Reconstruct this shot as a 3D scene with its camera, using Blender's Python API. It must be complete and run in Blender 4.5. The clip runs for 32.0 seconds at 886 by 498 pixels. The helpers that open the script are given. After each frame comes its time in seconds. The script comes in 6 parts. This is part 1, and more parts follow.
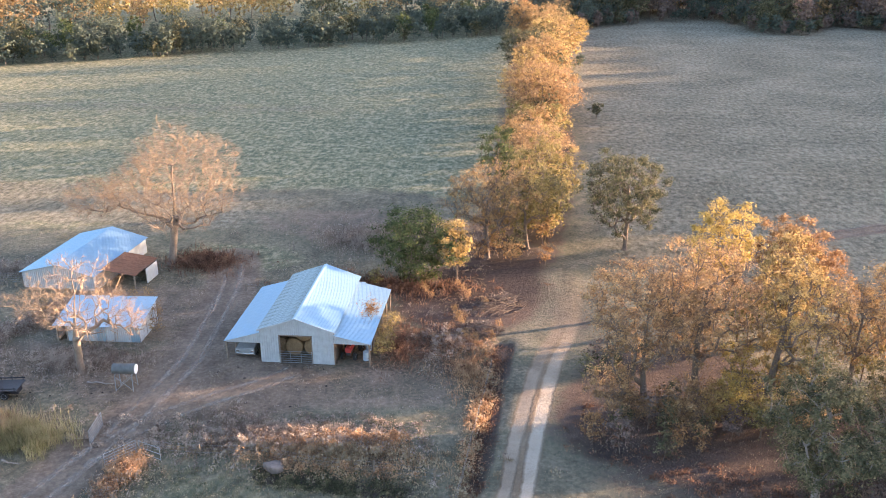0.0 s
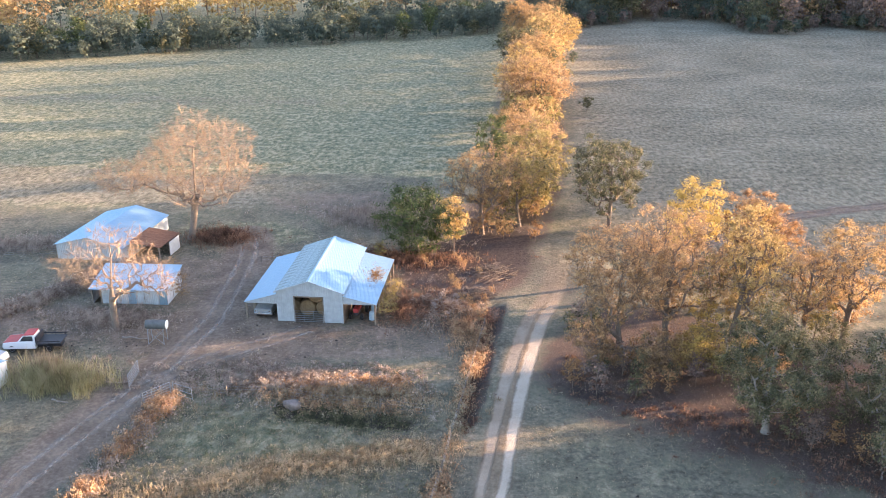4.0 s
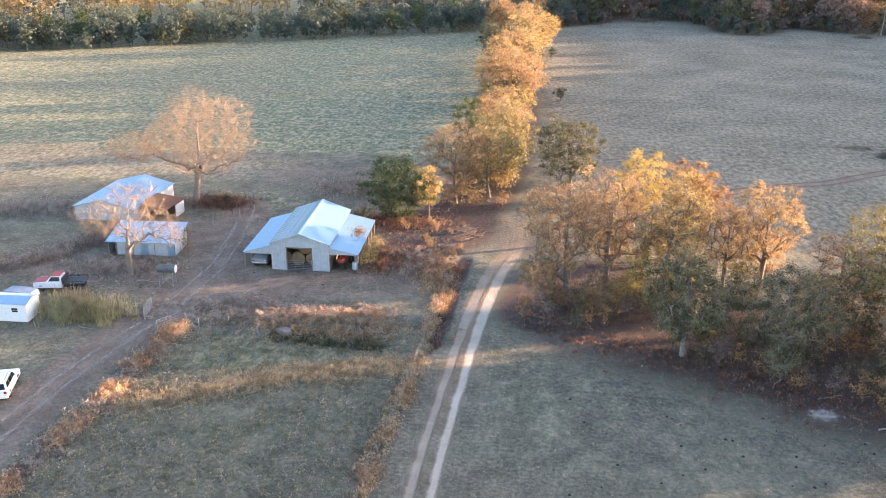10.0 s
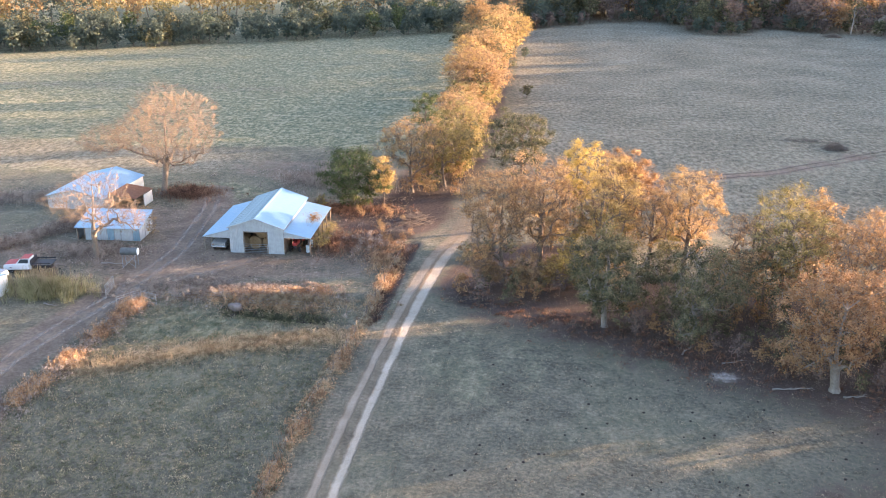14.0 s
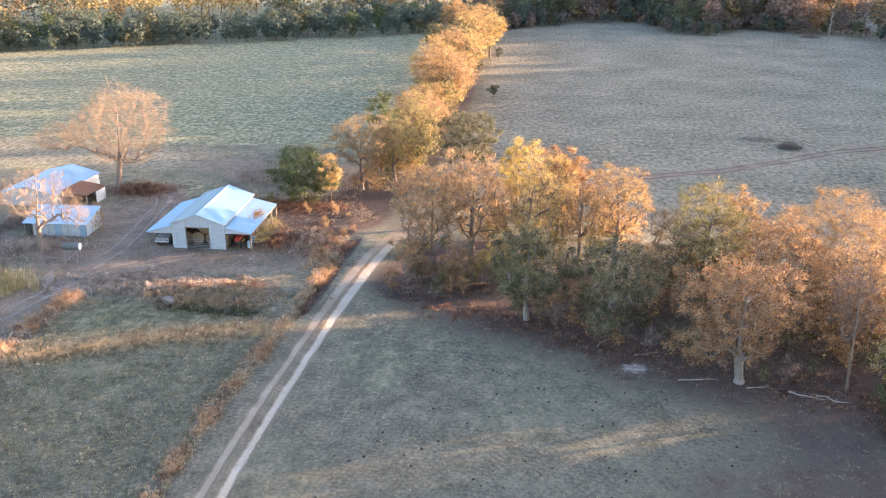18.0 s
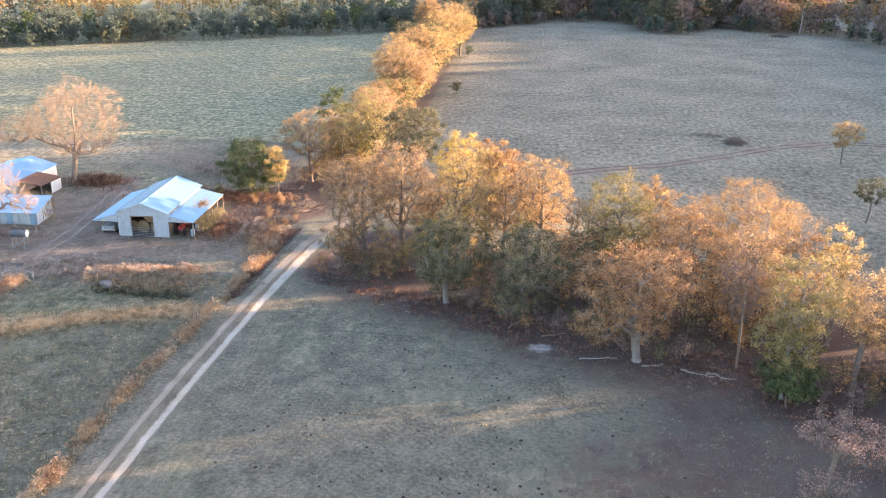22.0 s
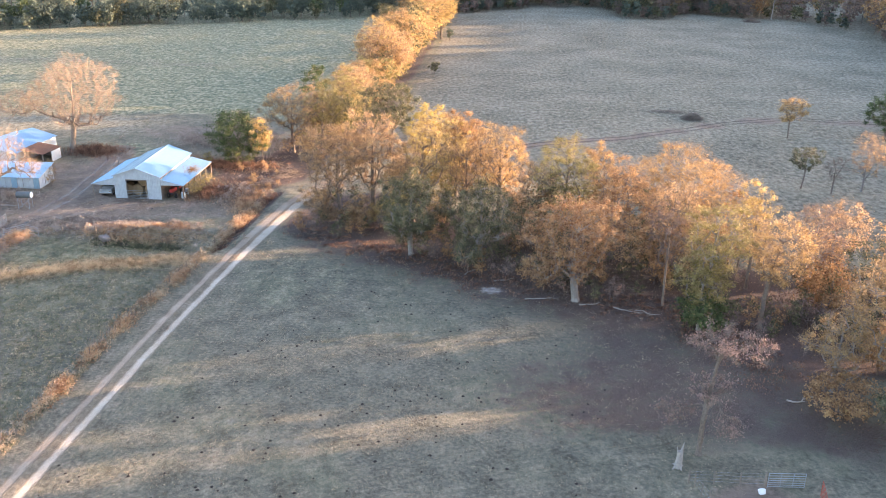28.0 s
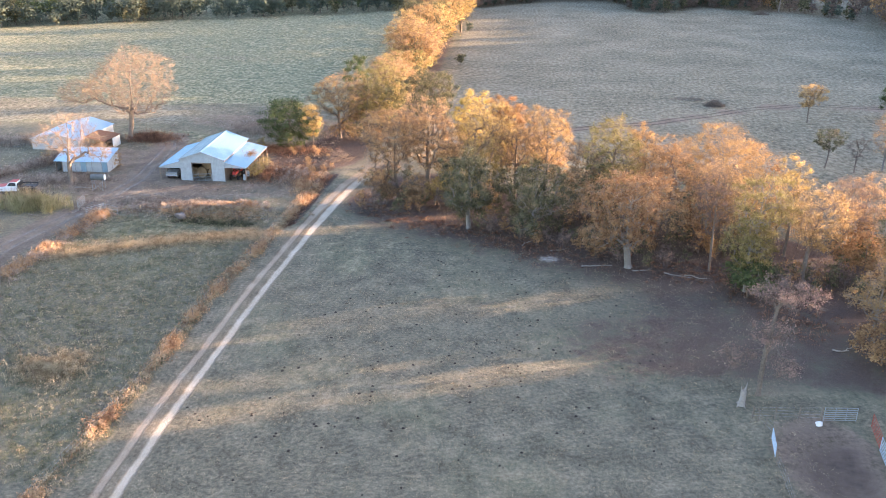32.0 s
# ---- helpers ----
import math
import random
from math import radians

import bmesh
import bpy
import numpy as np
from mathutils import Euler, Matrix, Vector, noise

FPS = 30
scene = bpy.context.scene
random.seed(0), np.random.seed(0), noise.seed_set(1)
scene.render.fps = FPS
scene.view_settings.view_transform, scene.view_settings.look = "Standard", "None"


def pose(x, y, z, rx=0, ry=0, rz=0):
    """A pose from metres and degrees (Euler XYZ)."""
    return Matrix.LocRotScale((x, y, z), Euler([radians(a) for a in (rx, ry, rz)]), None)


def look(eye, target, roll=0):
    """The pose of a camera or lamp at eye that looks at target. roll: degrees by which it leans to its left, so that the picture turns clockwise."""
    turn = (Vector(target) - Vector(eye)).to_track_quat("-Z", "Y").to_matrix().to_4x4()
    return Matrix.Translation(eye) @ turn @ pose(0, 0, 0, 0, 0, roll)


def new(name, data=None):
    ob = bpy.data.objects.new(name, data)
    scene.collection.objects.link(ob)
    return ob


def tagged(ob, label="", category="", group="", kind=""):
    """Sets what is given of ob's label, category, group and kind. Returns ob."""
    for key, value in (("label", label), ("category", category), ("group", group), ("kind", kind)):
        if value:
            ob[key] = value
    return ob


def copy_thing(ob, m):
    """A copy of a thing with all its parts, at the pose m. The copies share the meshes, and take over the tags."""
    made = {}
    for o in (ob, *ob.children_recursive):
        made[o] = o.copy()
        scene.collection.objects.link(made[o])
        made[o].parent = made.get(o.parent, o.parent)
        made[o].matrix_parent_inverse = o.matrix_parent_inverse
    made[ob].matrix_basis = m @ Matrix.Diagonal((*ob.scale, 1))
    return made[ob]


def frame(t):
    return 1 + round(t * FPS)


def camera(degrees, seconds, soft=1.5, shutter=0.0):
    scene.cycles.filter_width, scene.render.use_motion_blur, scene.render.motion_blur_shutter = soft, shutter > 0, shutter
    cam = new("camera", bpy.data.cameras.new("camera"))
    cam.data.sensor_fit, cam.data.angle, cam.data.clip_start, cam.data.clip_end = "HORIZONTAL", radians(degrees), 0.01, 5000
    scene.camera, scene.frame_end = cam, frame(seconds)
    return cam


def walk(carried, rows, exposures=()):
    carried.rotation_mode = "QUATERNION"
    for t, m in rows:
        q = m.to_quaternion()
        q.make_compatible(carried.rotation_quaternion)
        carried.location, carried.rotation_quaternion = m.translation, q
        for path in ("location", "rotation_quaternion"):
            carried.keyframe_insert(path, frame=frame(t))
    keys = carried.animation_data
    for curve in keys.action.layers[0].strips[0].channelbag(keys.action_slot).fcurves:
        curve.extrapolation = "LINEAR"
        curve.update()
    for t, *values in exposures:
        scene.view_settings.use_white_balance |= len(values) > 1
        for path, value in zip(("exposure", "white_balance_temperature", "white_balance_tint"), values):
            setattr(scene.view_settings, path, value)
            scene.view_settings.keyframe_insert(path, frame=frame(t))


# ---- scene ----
EXPOSURE, KELVIN, TINT, SKY, SUN, SUN_COLOR = 3.07, 5780.0, 27.5, 0.14, 4.4, (1.0, 0.68, 0.36)
cam = camera(53.3, 32.0, soft=0.9)
PATH = [
    (0, (-0.718, 3.822, 40.113), (-0.907, 5.673, 39.379), -0.3),
    (0.5, (-0.61, 2.538, 40.143), (-0.798, 4.39, 39.411), -0.2),
    (1, (-0.504, 1.292, 40.192), (-0.692, 3.144, 39.462), -0.1),
    (1.5, (-0.433, 0.071, 40.245), (-0.62, 1.923, 39.515), -0.2),
    (2, (-0.327, -1.081, 40.299), (-0.513, 0.772, 39.569), -0.1),
    (2.5, (-0.168, -2.238, 40.361), (-0.355, -0.386, 39.63), -0.2),
    (3, (-0.011, -3.501, 40.421), (-0.198, -1.649, 39.689), -0.2),
    (3.5, (0.13, -4.693, 40.474), (-0.056, -2.841, 39.743), -0.2),
    (5.5, (0.662, -9.558, 40.773), (0.483, -7.706, 40.041), 0.2),
    (6, (0.818, -10.651, 40.788), (0.643, -8.798, 40.057), 0.3),
    (6.5, (0.934, -11.775, 40.838), (0.762, -9.921, 40.106), 0.4),
    (7, (1.135, -12.94, 40.85), (0.966, -11.086, 40.118), 0.5),
    (7.5, (1.462, -14.121, 40.802), (1.294, -12.267, 40.071), 0.5),
    (8, (1.856, -15.294, 40.683), (1.687, -13.439, 39.955), 0.6),
    (8.5, (2.248, -16.453, 40.63), (2.079, -14.597, 39.902), 0.6),
    (9, (2.774, -17.495, 40.632), (2.603, -15.64, 39.904), 0.6),
    (9.5, (3.255, -18.752, 40.676), (3.086, -16.897, 39.948), 0.6),
    (10, (3.843, -20.064, 40.66), (3.676, -18.208, 39.934), 0.6),
    (10.5, (4.535, -21.244, 40.611), (4.37, -19.388, 39.885), 0.6),
    (11, (5.336, -22.409, 40.618), (5.172, -20.552, 39.893), 0.6),
    (11.5, (6.175, -23.447, 40.622), (6.011, -21.59, 39.898), 0.6),
    (12, (7.033, -24.351, 40.703), (6.871, -22.493, 39.979), 0.7),
    (12.5, (7.921, -25.129, 40.752), (7.759, -23.272, 40.029), 0.6),
    (13, (8.882, -25.677, 40.761), (8.72, -23.819, 40.039), 0.6),
    (13.5, (9.822, -26.123, 40.758), (9.66, -24.265, 40.037), 0.5),
    (14, (10.822, -26.47, 40.777), (10.658, -24.611, 40.058), 0.4),
    (14.5, (11.836, -26.769, 40.837), (11.672, -24.91, 40.118), 0.4),
    (16.5, (16.073, -27.449, 40.876), (15.904, -25.589, 40.159), 0.3),
    (17, (17.132, -27.572, 40.925), (16.962, -25.713, 40.207), 0.3),
    (17.5, (18.203, -27.771, 40.973), (18.033, -25.912, 40.255), 0.3),
    (18, (19.272, -27.888, 40.999), (19.101, -26.029, 40.281), 0.4),
    (18.5, (20.323, -28.026, 41.008), (20.151, -26.167, 40.292), 0.4),
    (19, (21.428, -28.289, 41.059), (21.257, -26.43, 40.342), 0.4),
    (19.5, (22.556, -28.68, 41.085), (22.384, -26.822, 40.368), 0.4),
    (20, (23.619, -29.151, 41.118), (23.448, -27.293, 40.4), 0.5),
    (20.5, (24.791, -29.682, 41.203), (24.619, -27.824, 40.484), 0.5),
    (21, (25.901, -30.32, 41.278), (25.73, -28.461, 40.559), 0.5),
    (21.5, (26.999, -30.998, 41.329), (26.828, -29.139, 40.609), 0.6),
    (22, (28.093, -31.73, 41.356), (27.925, -29.871, 40.636), 0.6),
    (22.5, (29.222, -32.497, 41.434), (29.055, -30.639, 40.713), 0.7),
    (23, (30.354, -33.375, 41.456), (30.187, -31.517, 40.735), 0.7),
    (23.5, (31.428, -34.227, 41.498), (31.263, -32.37, 40.776), 0.7),
    (24, (32.475, -34.998, 41.507), (32.311, -33.141, 40.784), 0.8),
    (24.5, (33.258, -35.805, 41.526), (33.096, -33.947, 40.803), 0.8),
    (25, (33.855, -36.686, 41.527), (33.696, -34.829, 40.802), 0.9),
    (25.5, (34.226, -37.558, 41.564), (34.069, -35.701, 40.837), 0.8),
    (27.5, (33.385, -42.105, 41.794), (33.234, -40.253, 41.053), 0.8),
    (28, (32.7, -43.364, 41.784), (32.549, -41.514, 41.04), 0.8),
    (28.5, (31.843, -44.495, 41.733), (31.693, -42.646, 40.987), 0.8),
    (29, (30.935, -45.644, 41.7), (30.787, -43.795, 40.952), 0.8),
    (29.5, (29.915, -46.817, 41.698), (29.767, -44.968, 40.949), 0.7),
    (30, (28.863, -48.022, 41.679), (28.716, -46.174, 40.929), 0.7),
    (30.5, (27.877, -49.188, 41.7), (27.731, -47.34, 40.949), 0.6),
    (31, (26.986, -50.308, 41.73), (26.841, -48.46, 40.979), 0.6),
    (31.5, (26.124, -51.456, 41.772), (25.981, -49.608, 41.022), 0.6),
    (32, (25.455, -52.526, 41.812), (25.313, -50.677, 41.062), 0.5),
]
walk(cam, [(t, look(eye, target, roll)) for t, eye, target, roll in PATH], [(t, EXPOSURE + e, KELVIN, TINT) for t, e in ((0.0, -0.10), (3.0, 0.0), (8.0, 0.14), (11.0, 0.04), (13.0, 0.05), (17.0, 0.14), (25.0, 0.24), (32.0, 0.20))])
# ---------------------------------------------------------------- light
SUN_AZ, SUN_EL = 21.0, 5.5          # degrees from +x towards +y, and above the horizon
world = bpy.data.worlds.new("evening_sky")
scene.world = world
world.use_nodes = True
wt = world.node_tree
sky = wt.nodes.new("ShaderNodeTexSky")
sky.sky_type, sky.sun_disc = "NISHITA", False
sky.sun_elevation, sky.sun_rotation = radians(SUN_EL), radians(90 - SUN_AZ)
sky.air_density, sky.dust_density, sky.ozone_density = 1.0, 1.6, 1.0
wt.links.new(sky.outputs[0], wt.nodes["Background"].inputs[0])
wt.nodes["Background"].inputs[1].default_value = SKY
sun_data = bpy.data.lights.new("sun", "SUN")
sun_data.energy, sun_data.angle, sun_data.color = SUN, radians(0.6), SUN_COLOR
sun = new("sun", sun_data)
sun.matrix_world = look((0, 0, 0), (-math.cos(radians(SUN_AZ)) * math.cos(radians(SUN_EL)),
                                    -math.sin(radians(SUN_AZ)) * math.cos(radians(SUN_EL)), -math.sin(radians(SUN_EL))))


# ---------------------------------------------------------------- material helpers
class Mat:
    """A small builder of node materials."""

    def __init__(self, name):
        self.m = bpy.data.materials.new(name)
        self.m.use_nodes = True
        self.t = self.m.node_tree
        self.b = self.t.nodes["Principled BSDF"]
        self.out = self.t.nodes["Material Output"]

    def n(self, kind, **kw):
        nd = self.t.nodes.new("ShaderNode" + kind)
        for k, v in kw.items():
            if k == "op":
                nd.operation = v
            elif k == "blend":
                nd.blend_type = v
            elif k.startswith("i"):
                self.put(nd.inputs[int(k[1:])], v)
            elif k == "attr":
                nd.attribute_name = v
            elif k == "mixtype":
                nd.data_type = v
        return nd

    def put(self, sock, v):
        if isinstance(v, bpy.types.NodeSocket):
            self.t.links.new(v, sock)
        elif isinstance(v, bpy.types.Node):
            self.t.links.new(v.outputs[0], sock)
        else:
            sock.default_value = v

    def math(self, op, a, b=0.0, c=0.0):
        return self.n("Math", op=op, i0=a, i1=b, i2=c).outputs[0]

    def noise(self, scale, detail=4.0, rough=0.6, co=None, out="Fac"):
        nd = self.n("TexNoise")
        nd.inputs["Scale"].default_value, nd.inputs["Detail"].default_value = scale, detail
        nd.inputs["Roughness"].default_value = rough
        self.put(nd.inputs["Vector"], co if co is not None else self.co())
        return nd.outputs[out]

    def co(self, which="Object"):
        return self.n("TexCoord").outputs[which]

    def ramp(self, fac, stops):
        nd = self.n("ValToRGB", i0=fac)
        el = nd.color_ramp.elements
        while len(el) < len(stops):
            el.new(0.5)
        for e, (p, c) in zip(el, stops):
            e.position, e.color = p, (*c, 1) if len(c) == 3 else c
        return nd.outputs[0]

    def mix(self, fac, a, b, blend="MIX"):
        nd = self.t.nodes.new("ShaderNodeMix")
        nd.data_type, nd.blend_type = "RGBA", blend
        for s, v in ((nd.inputs[0], fac), (nd.inputs[6], a), (nd.inputs[7], b)):
            self.put(s, (*v, 1) if isinstance(v, tuple) and len(v) == 3 else v)
        return nd.outputs[2]

    def band(self, v, lo, hi):
        nd = self.n("MapRange", i0=v, i1=lo, i2=hi)
        nd.interpolation_type = "SMOOTHSTEP"
        return nd.outputs[0]

    def bump(self, height, strength=0.4, dist=0.05):
        nd = self.n("Bump")
        nd.inputs["Strength"].default_value, nd.inputs["Distance"].default_value = strength, dist
        self.put(nd.inputs["Height"], height)
        self.put(self.b.inputs["Normal"], nd.outputs[0])

    def done(self, color, rough=0.9, metal=0.0, spec=0.3):
        self.put(self.b.inputs["Base Color"], (*color, 1) if isinstance(color, tuple) and len(color) == 3 else color)
        self.put(self.b.inputs["Roughness"], rough)
        self.put(self.b.inputs["Metallic"], metal)
        self.put(self.b.inputs["Specular IOR Level"], spec)
        return self.m


def leaf_mat(name, stops, trans=0.6):
    """Leaves: each leaf its own shade, clumps drifting in colour, light shining through."""
    k = Mat(name)
    rnd = k.n("NewGeometry").outputs["Random Per Island"]
    drift, spray = k.noise(0.3, 2.0, 0.5), k.noise(1.15, 2.0, 0.6)
    f = k.math("ADD", k.math("MULTIPLY", rnd, 0.36), k.math("ADD", k.math("MULTIPLY", k.band(drift, 0.32, 0.68), 0.2), k.math("MULTIPLY", k.band(spray, 0.40, 0.60), 0.46)))
    col = k.ramp(f, stops)
    d, tr, mx = k.n("BsdfDiffuse", i0=col), k.n("BsdfTranslucent", i0=col), k.n("MixShader", i0=trans)
    k.put(mx.inputs[1], d.outputs[0]), k.put(mx.inputs[2], tr.outputs[0])
    k.t.links.new(mx.outputs[0], k.out.inputs[0])
    return k.m


def plain_mat(name, color, var=0.25, scale=6.0, rough=0.7, metal=0.0, bump=0.15, dist=0.01, spec=0.3):
    """A painted, wooden or metal surface with stains at two scales."""
    k = Mat(name)
    a, b = k.noise(scale, 5.0), k.noise(scale * 0.13, 3.0)
    f = k.math("ADD", k.math("MULTIPLY", a, 0.6), k.math("MULTIPLY", b, 0.4))
    dark, light = tuple(c * (1 - var) for c in color), tuple(min(1, c * (1 + var)) for c in color)
    if bump:
        k.bump(a, bump, dist)
    return k.done(k.ramp(f, [(0.3, dark), (0.7, light)]), rough, metal, spec)


# leaves of each kind
LEAF = {
    "pinktan": leaf_mat("pink_tan_leaf", [(0.1, (0.205, 0.13, 0.077)), (0.45, (0.385, 0.26, 0.142)), (0.8, (0.50, 0.352, 0.19)), (1.0, (0.545, 0.40, 0.20))], 0.45),
    "gold": leaf_mat("gold_leaf", [(0.1, (0.21, 0.148, 0.064)), (0.45, (0.407, 0.296, 0.122)), (0.8, (0.53, 0.405, 0.17)), (1.0, (0.54, 0.40, 0.20))], 0.42),
    "yellow": leaf_mat("bright_yellow_leaf", [(0.1, (0.28, 0.20, 0.06)), (0.45, (0.48, 0.36, 0.11)), (0.8, (0.58, 0.45, 0.15)), (1.0, (0.56, 0.42, 0.18))], 0.42),
    "brown": leaf_mat("brown_oak_leaf", [(0.1, (0.15, 0.086, 0.049)), (0.45, (0.315, 0.192, 0.097)), (0.8, (0.45, 0.29, 0.142)), (1.0, (0.52, 0.36, 0.180))], 0.4),
    "rust": leaf_mat("rusty_oak_leaf", [(0.1, (0.143, 0.082, 0.048)), (0.45, (0.30, 0.182, 0.098)), (0.8, (0.43, 0.274, 0.143)), (1.0, (0.515, 0.345, 0.170))], 0.4),
    "orange": leaf_mat("orange_leaf", [(0.1, (0.215, 0.142, 0.072)), (0.45, (0.412, 0.282, 0.134)), (0.8, (0.53, 0.38, 0.186)), (1.0, (0.57, 0.435, 0.225))], 0.42),
    "olive": leaf_mat("olive_leaf", [(0.1, (0.055, 0.06, 0.036)), (0.5, (0.125, 0.125, 0.072)), (0.85, (0.23, 0.205, 0.115)), (1.0, (0.36, 0.28, 0.15))], 0.3),
    "green": leaf_mat("dark_green_leaf", [(0.1, (0.045, 0.06, 0.028)), (0.5, (0.095, 0.12, 0.05)), (0.9, (0.17, 0.185, 0.08)), (1.0, (0.30, 0.26, 0.10))], 0.3),
    "yellowgreen": leaf_mat("yellow_green_leaf", [(0.1, (0.12, 0.105, 0.045)), (0.45, (0.26, 0.22, 0.09)), (0.8, (0.39, 0.325, 0.145)), (1.0, (0.47, 0.35, 0.17))], 0.42),
    "tan": leaf_mat("dry_tan_leaf", [(0.1, (0.2, 0.129, 0.0672)), (0.5, (0.367, 0.247, 0.122)), (1.0, (0.504, 0.351, 0.168))], 0.42),
    "grey": leaf_mat("grey_withered_leaf", [(0.1, (0.125, 0.10, 0.085)), (0.5, (0.20, 0.16, 0.135)), (1.0, (0.29, 0.19, 0.145))], 0.25),
    "withered": leaf_mat("pinkish_withered_leaf", [(0.1, (0.17, 0.12, 0.10)), (0.5, (0.29, 0.20, 0.165)), (1.0, (0.38, 0.26, 0.205))], 0.25),
    "pine": leaf_mat("pine_needle", [(0.1, (0.075, 0.095, 0.08)), (0.5, (0.11, 0.135, 0.105)), (1.0, (0.15, 0.168, 0.12))], 0.35),
}
BARK = plain_mat("grey_brown_bark", (0.17, 0.135, 0.105), 0.45, 7.0, 0.95, 0, 0.6, 0.04)
BARK_PALE = plain_mat("pale_bark", (0.22, 0.20, 0.175), 0.35, 5.0, 0.95, 0, 0.5, 0.03)
TWIG_TAN = plain_mat("tan_twig", (0.29, 0.215, 0.145), 0.3, 5.0, 0.95, 0, 0.3, 0.01)
BARK_TAN = plain_mat("tan_bark", (0.20, 0.16, 0.125), 0.35, 5.0, 0.95, 0, 0.5, 0.03)
GALV = plain_mat("galvanised_sheet", (0.29, 0.44, 0.55), 0.12, 1.3, 0.42, 0.55, 0.05)
WHITE_SHEET = plain_mat("weathered_white_sheet", (0.39, 0.43, 0.45), 0.22, 1.6, 0.6, 0.1, 0.06)
WHITE = plain_mat("white_paint", (0.78, 0.78, 0.76), 0.05, 2.0, 0.45, 0, 0.03)
RUST = plain_mat("rusty_sheet", (0.22, 0.11, 0.065), 0.5, 2.4, 0.85, 0.2, 0.2)
WOOD = plain_mat("weathered_wood", (0.20, 0.165, 0.13), 0.4, 9.0, 0.9, 0, 0.4)
DARK = plain_mat("dark_paint", (0.035, 0.035, 0.04), 0.3, 4.0, 0.5)
GLASS = plain_mat("dark_window_glass", (0.02, 0.024, 0.028), 0.1, 2.0, 0.08, 0, 0, 0.01, 0.6)
RUBBER = plain_mat("black_rubber", (0.02, 0.02, 0.02), 0.3, 8.0, 0.85)
STEEL = plain_mat("galvanised_pipe", (0.33, 0.355, 0.37), 0.15, 6.0, 0.45, 0.6, 0.03)
REDPAINT = plain_mat("faded_red_paint", (0.38, 0.05, 0.045), 0.25, 3.0, 0.5)
REDGATE = plain_mat("rusty_red_gate_paint", (0.30, 0.07, 0.04), 0.35, 4.0, 0.7)
BLUEGATE = plain_mat("pale_blue_gate_paint", (0.36, 0.47, 0.56), 0.15, 4.0, 0.5, 0.2)
TARP = plain_mat("grey_blue_cover", (0.22, 0.27, 0.32), 0.2, 2.0, 0.6)
LAMP = plain_mat("red_lamp_lens", (0.35, 0.02, 0.02), 0.1, 2.0, 0.2)
CHROME = plain_mat("dull_chrome", (0.6, 0.6, 0.6), 0.1, 3.0, 0.25, 0.9, 0)
DEADWOOD = plain_mat("bleached_dead_wood", (0.29, 0.26, 0.225), 0.3, 5.0, 0.9, 0, 0.5)


# ---------------------------------------------------------------- mesh helpers
def mesh(name, verts, faces, material, smooth=False):
    me = bpy.data.meshes.new(name)
    verts = np.asarray(verts, np.float32).reshape(-1, 3)
    if isinstance(faces, np.ndarray):
        k = faces.shape[1]
        me.vertices.add(len(verts)), me.loops.add(faces.size), me.polygons.add(len(faces))
        me.vertices.foreach_set("co", verts.ravel())
        me.loops.foreach_set("vertex_index", faces.astype(np.int32).ravel())
        me.polygons.foreach_set("loop_start", np.arange(0, faces.size, k, dtype=np.int32))
        me.update(calc_edges=True)
    else:
        me.from_pydata(verts.tolist(), [], faces)
    if smooth:
        me.shade_smooth()
    me.materials.append(material)
    return me


def empty(name, m):
    ob = new(name)
    ob.matrix_world = m
    return ob


def child(name, me, parent, label="", m=None):
    ob = new(name, me)
    ob.parent = parent
    if m is not None:
        ob.matrix_local = m
    return tagged(ob, label)


def part(name, bm, material, parent, label="", m=None):
    me = bpy.data.meshes.new(name)
    bm.to_mesh(me)
    bm.free()
    me.materials.append(material)
    return child(name, me, parent, label, m)


def add_box(bm, x0, x1, y0, y1, z0, z1, bevel=0.0):
    r = bmesh.ops.create_cube(bm, size=1, matrix=Matrix.Translation(((x0 + x1) / 2, (y0 + y1) / 2, (z0 + z1) / 2)) @ Matrix.Diagonal((x1 - x0, y1 - y0, z1 - z0, 1)))
    if bevel:
        es = list({e for v in r["verts"] for e in v.link_edges})
        bmesh.ops.bevel(bm, geom=es, offset=bevel, segments=2, affect="EDGES", profile=0.5)
    return bm


def box(x0, x1, y0, y1, z0, z1, bevel=0.0):
    return add_box(bmesh.new(), x0, x1, y0, y1, z0, z1, bevel)


def add_rod(bm, a, b, r, sides=8, r2=None):
    a, b = Vector(a), Vector(b)
    m = Matrix.Translation((a + b) / 2) @ (b - a).to_track_quat("Z", "Y").to_matrix().to_4x4()
    bmesh.ops.create_cone(bm, cap_ends=True, segments=sides, radius1=r, radius2=r if r2 is None else r2, depth=(b - a).length, matrix=m)
    return bm


def rod(a, b, r, sides=8, r2=None):
    return add_rod(bmesh.new(), a, b, r, sides, r2)


def prism(profile, y0, y1, bevel=0.0):
    """A side profile in x, z drawn out along y."""
    bm = bmesh.new()
    a = [bm.verts.new((x, y0, z)) for x, z in profile]
    b = [bm.verts.new((x, y1, z)) for x, z in profile]
    n = len(a)
    bm.faces.new(a), bm.faces.new(b[::-1])
    for i in range(n):
        bm.faces.new((a[i], b[i], b[(i + 1) % n], a[(i + 1) % n]))
    bmesh.ops.recalc_face_normals(bm, faces=bm.faces)
    if bevel:
        bmesh.ops.bevel(bm, geom=list(bm.edges), offset=bevel, segments=2, affect="EDGES", profile=0.5)
    return bm


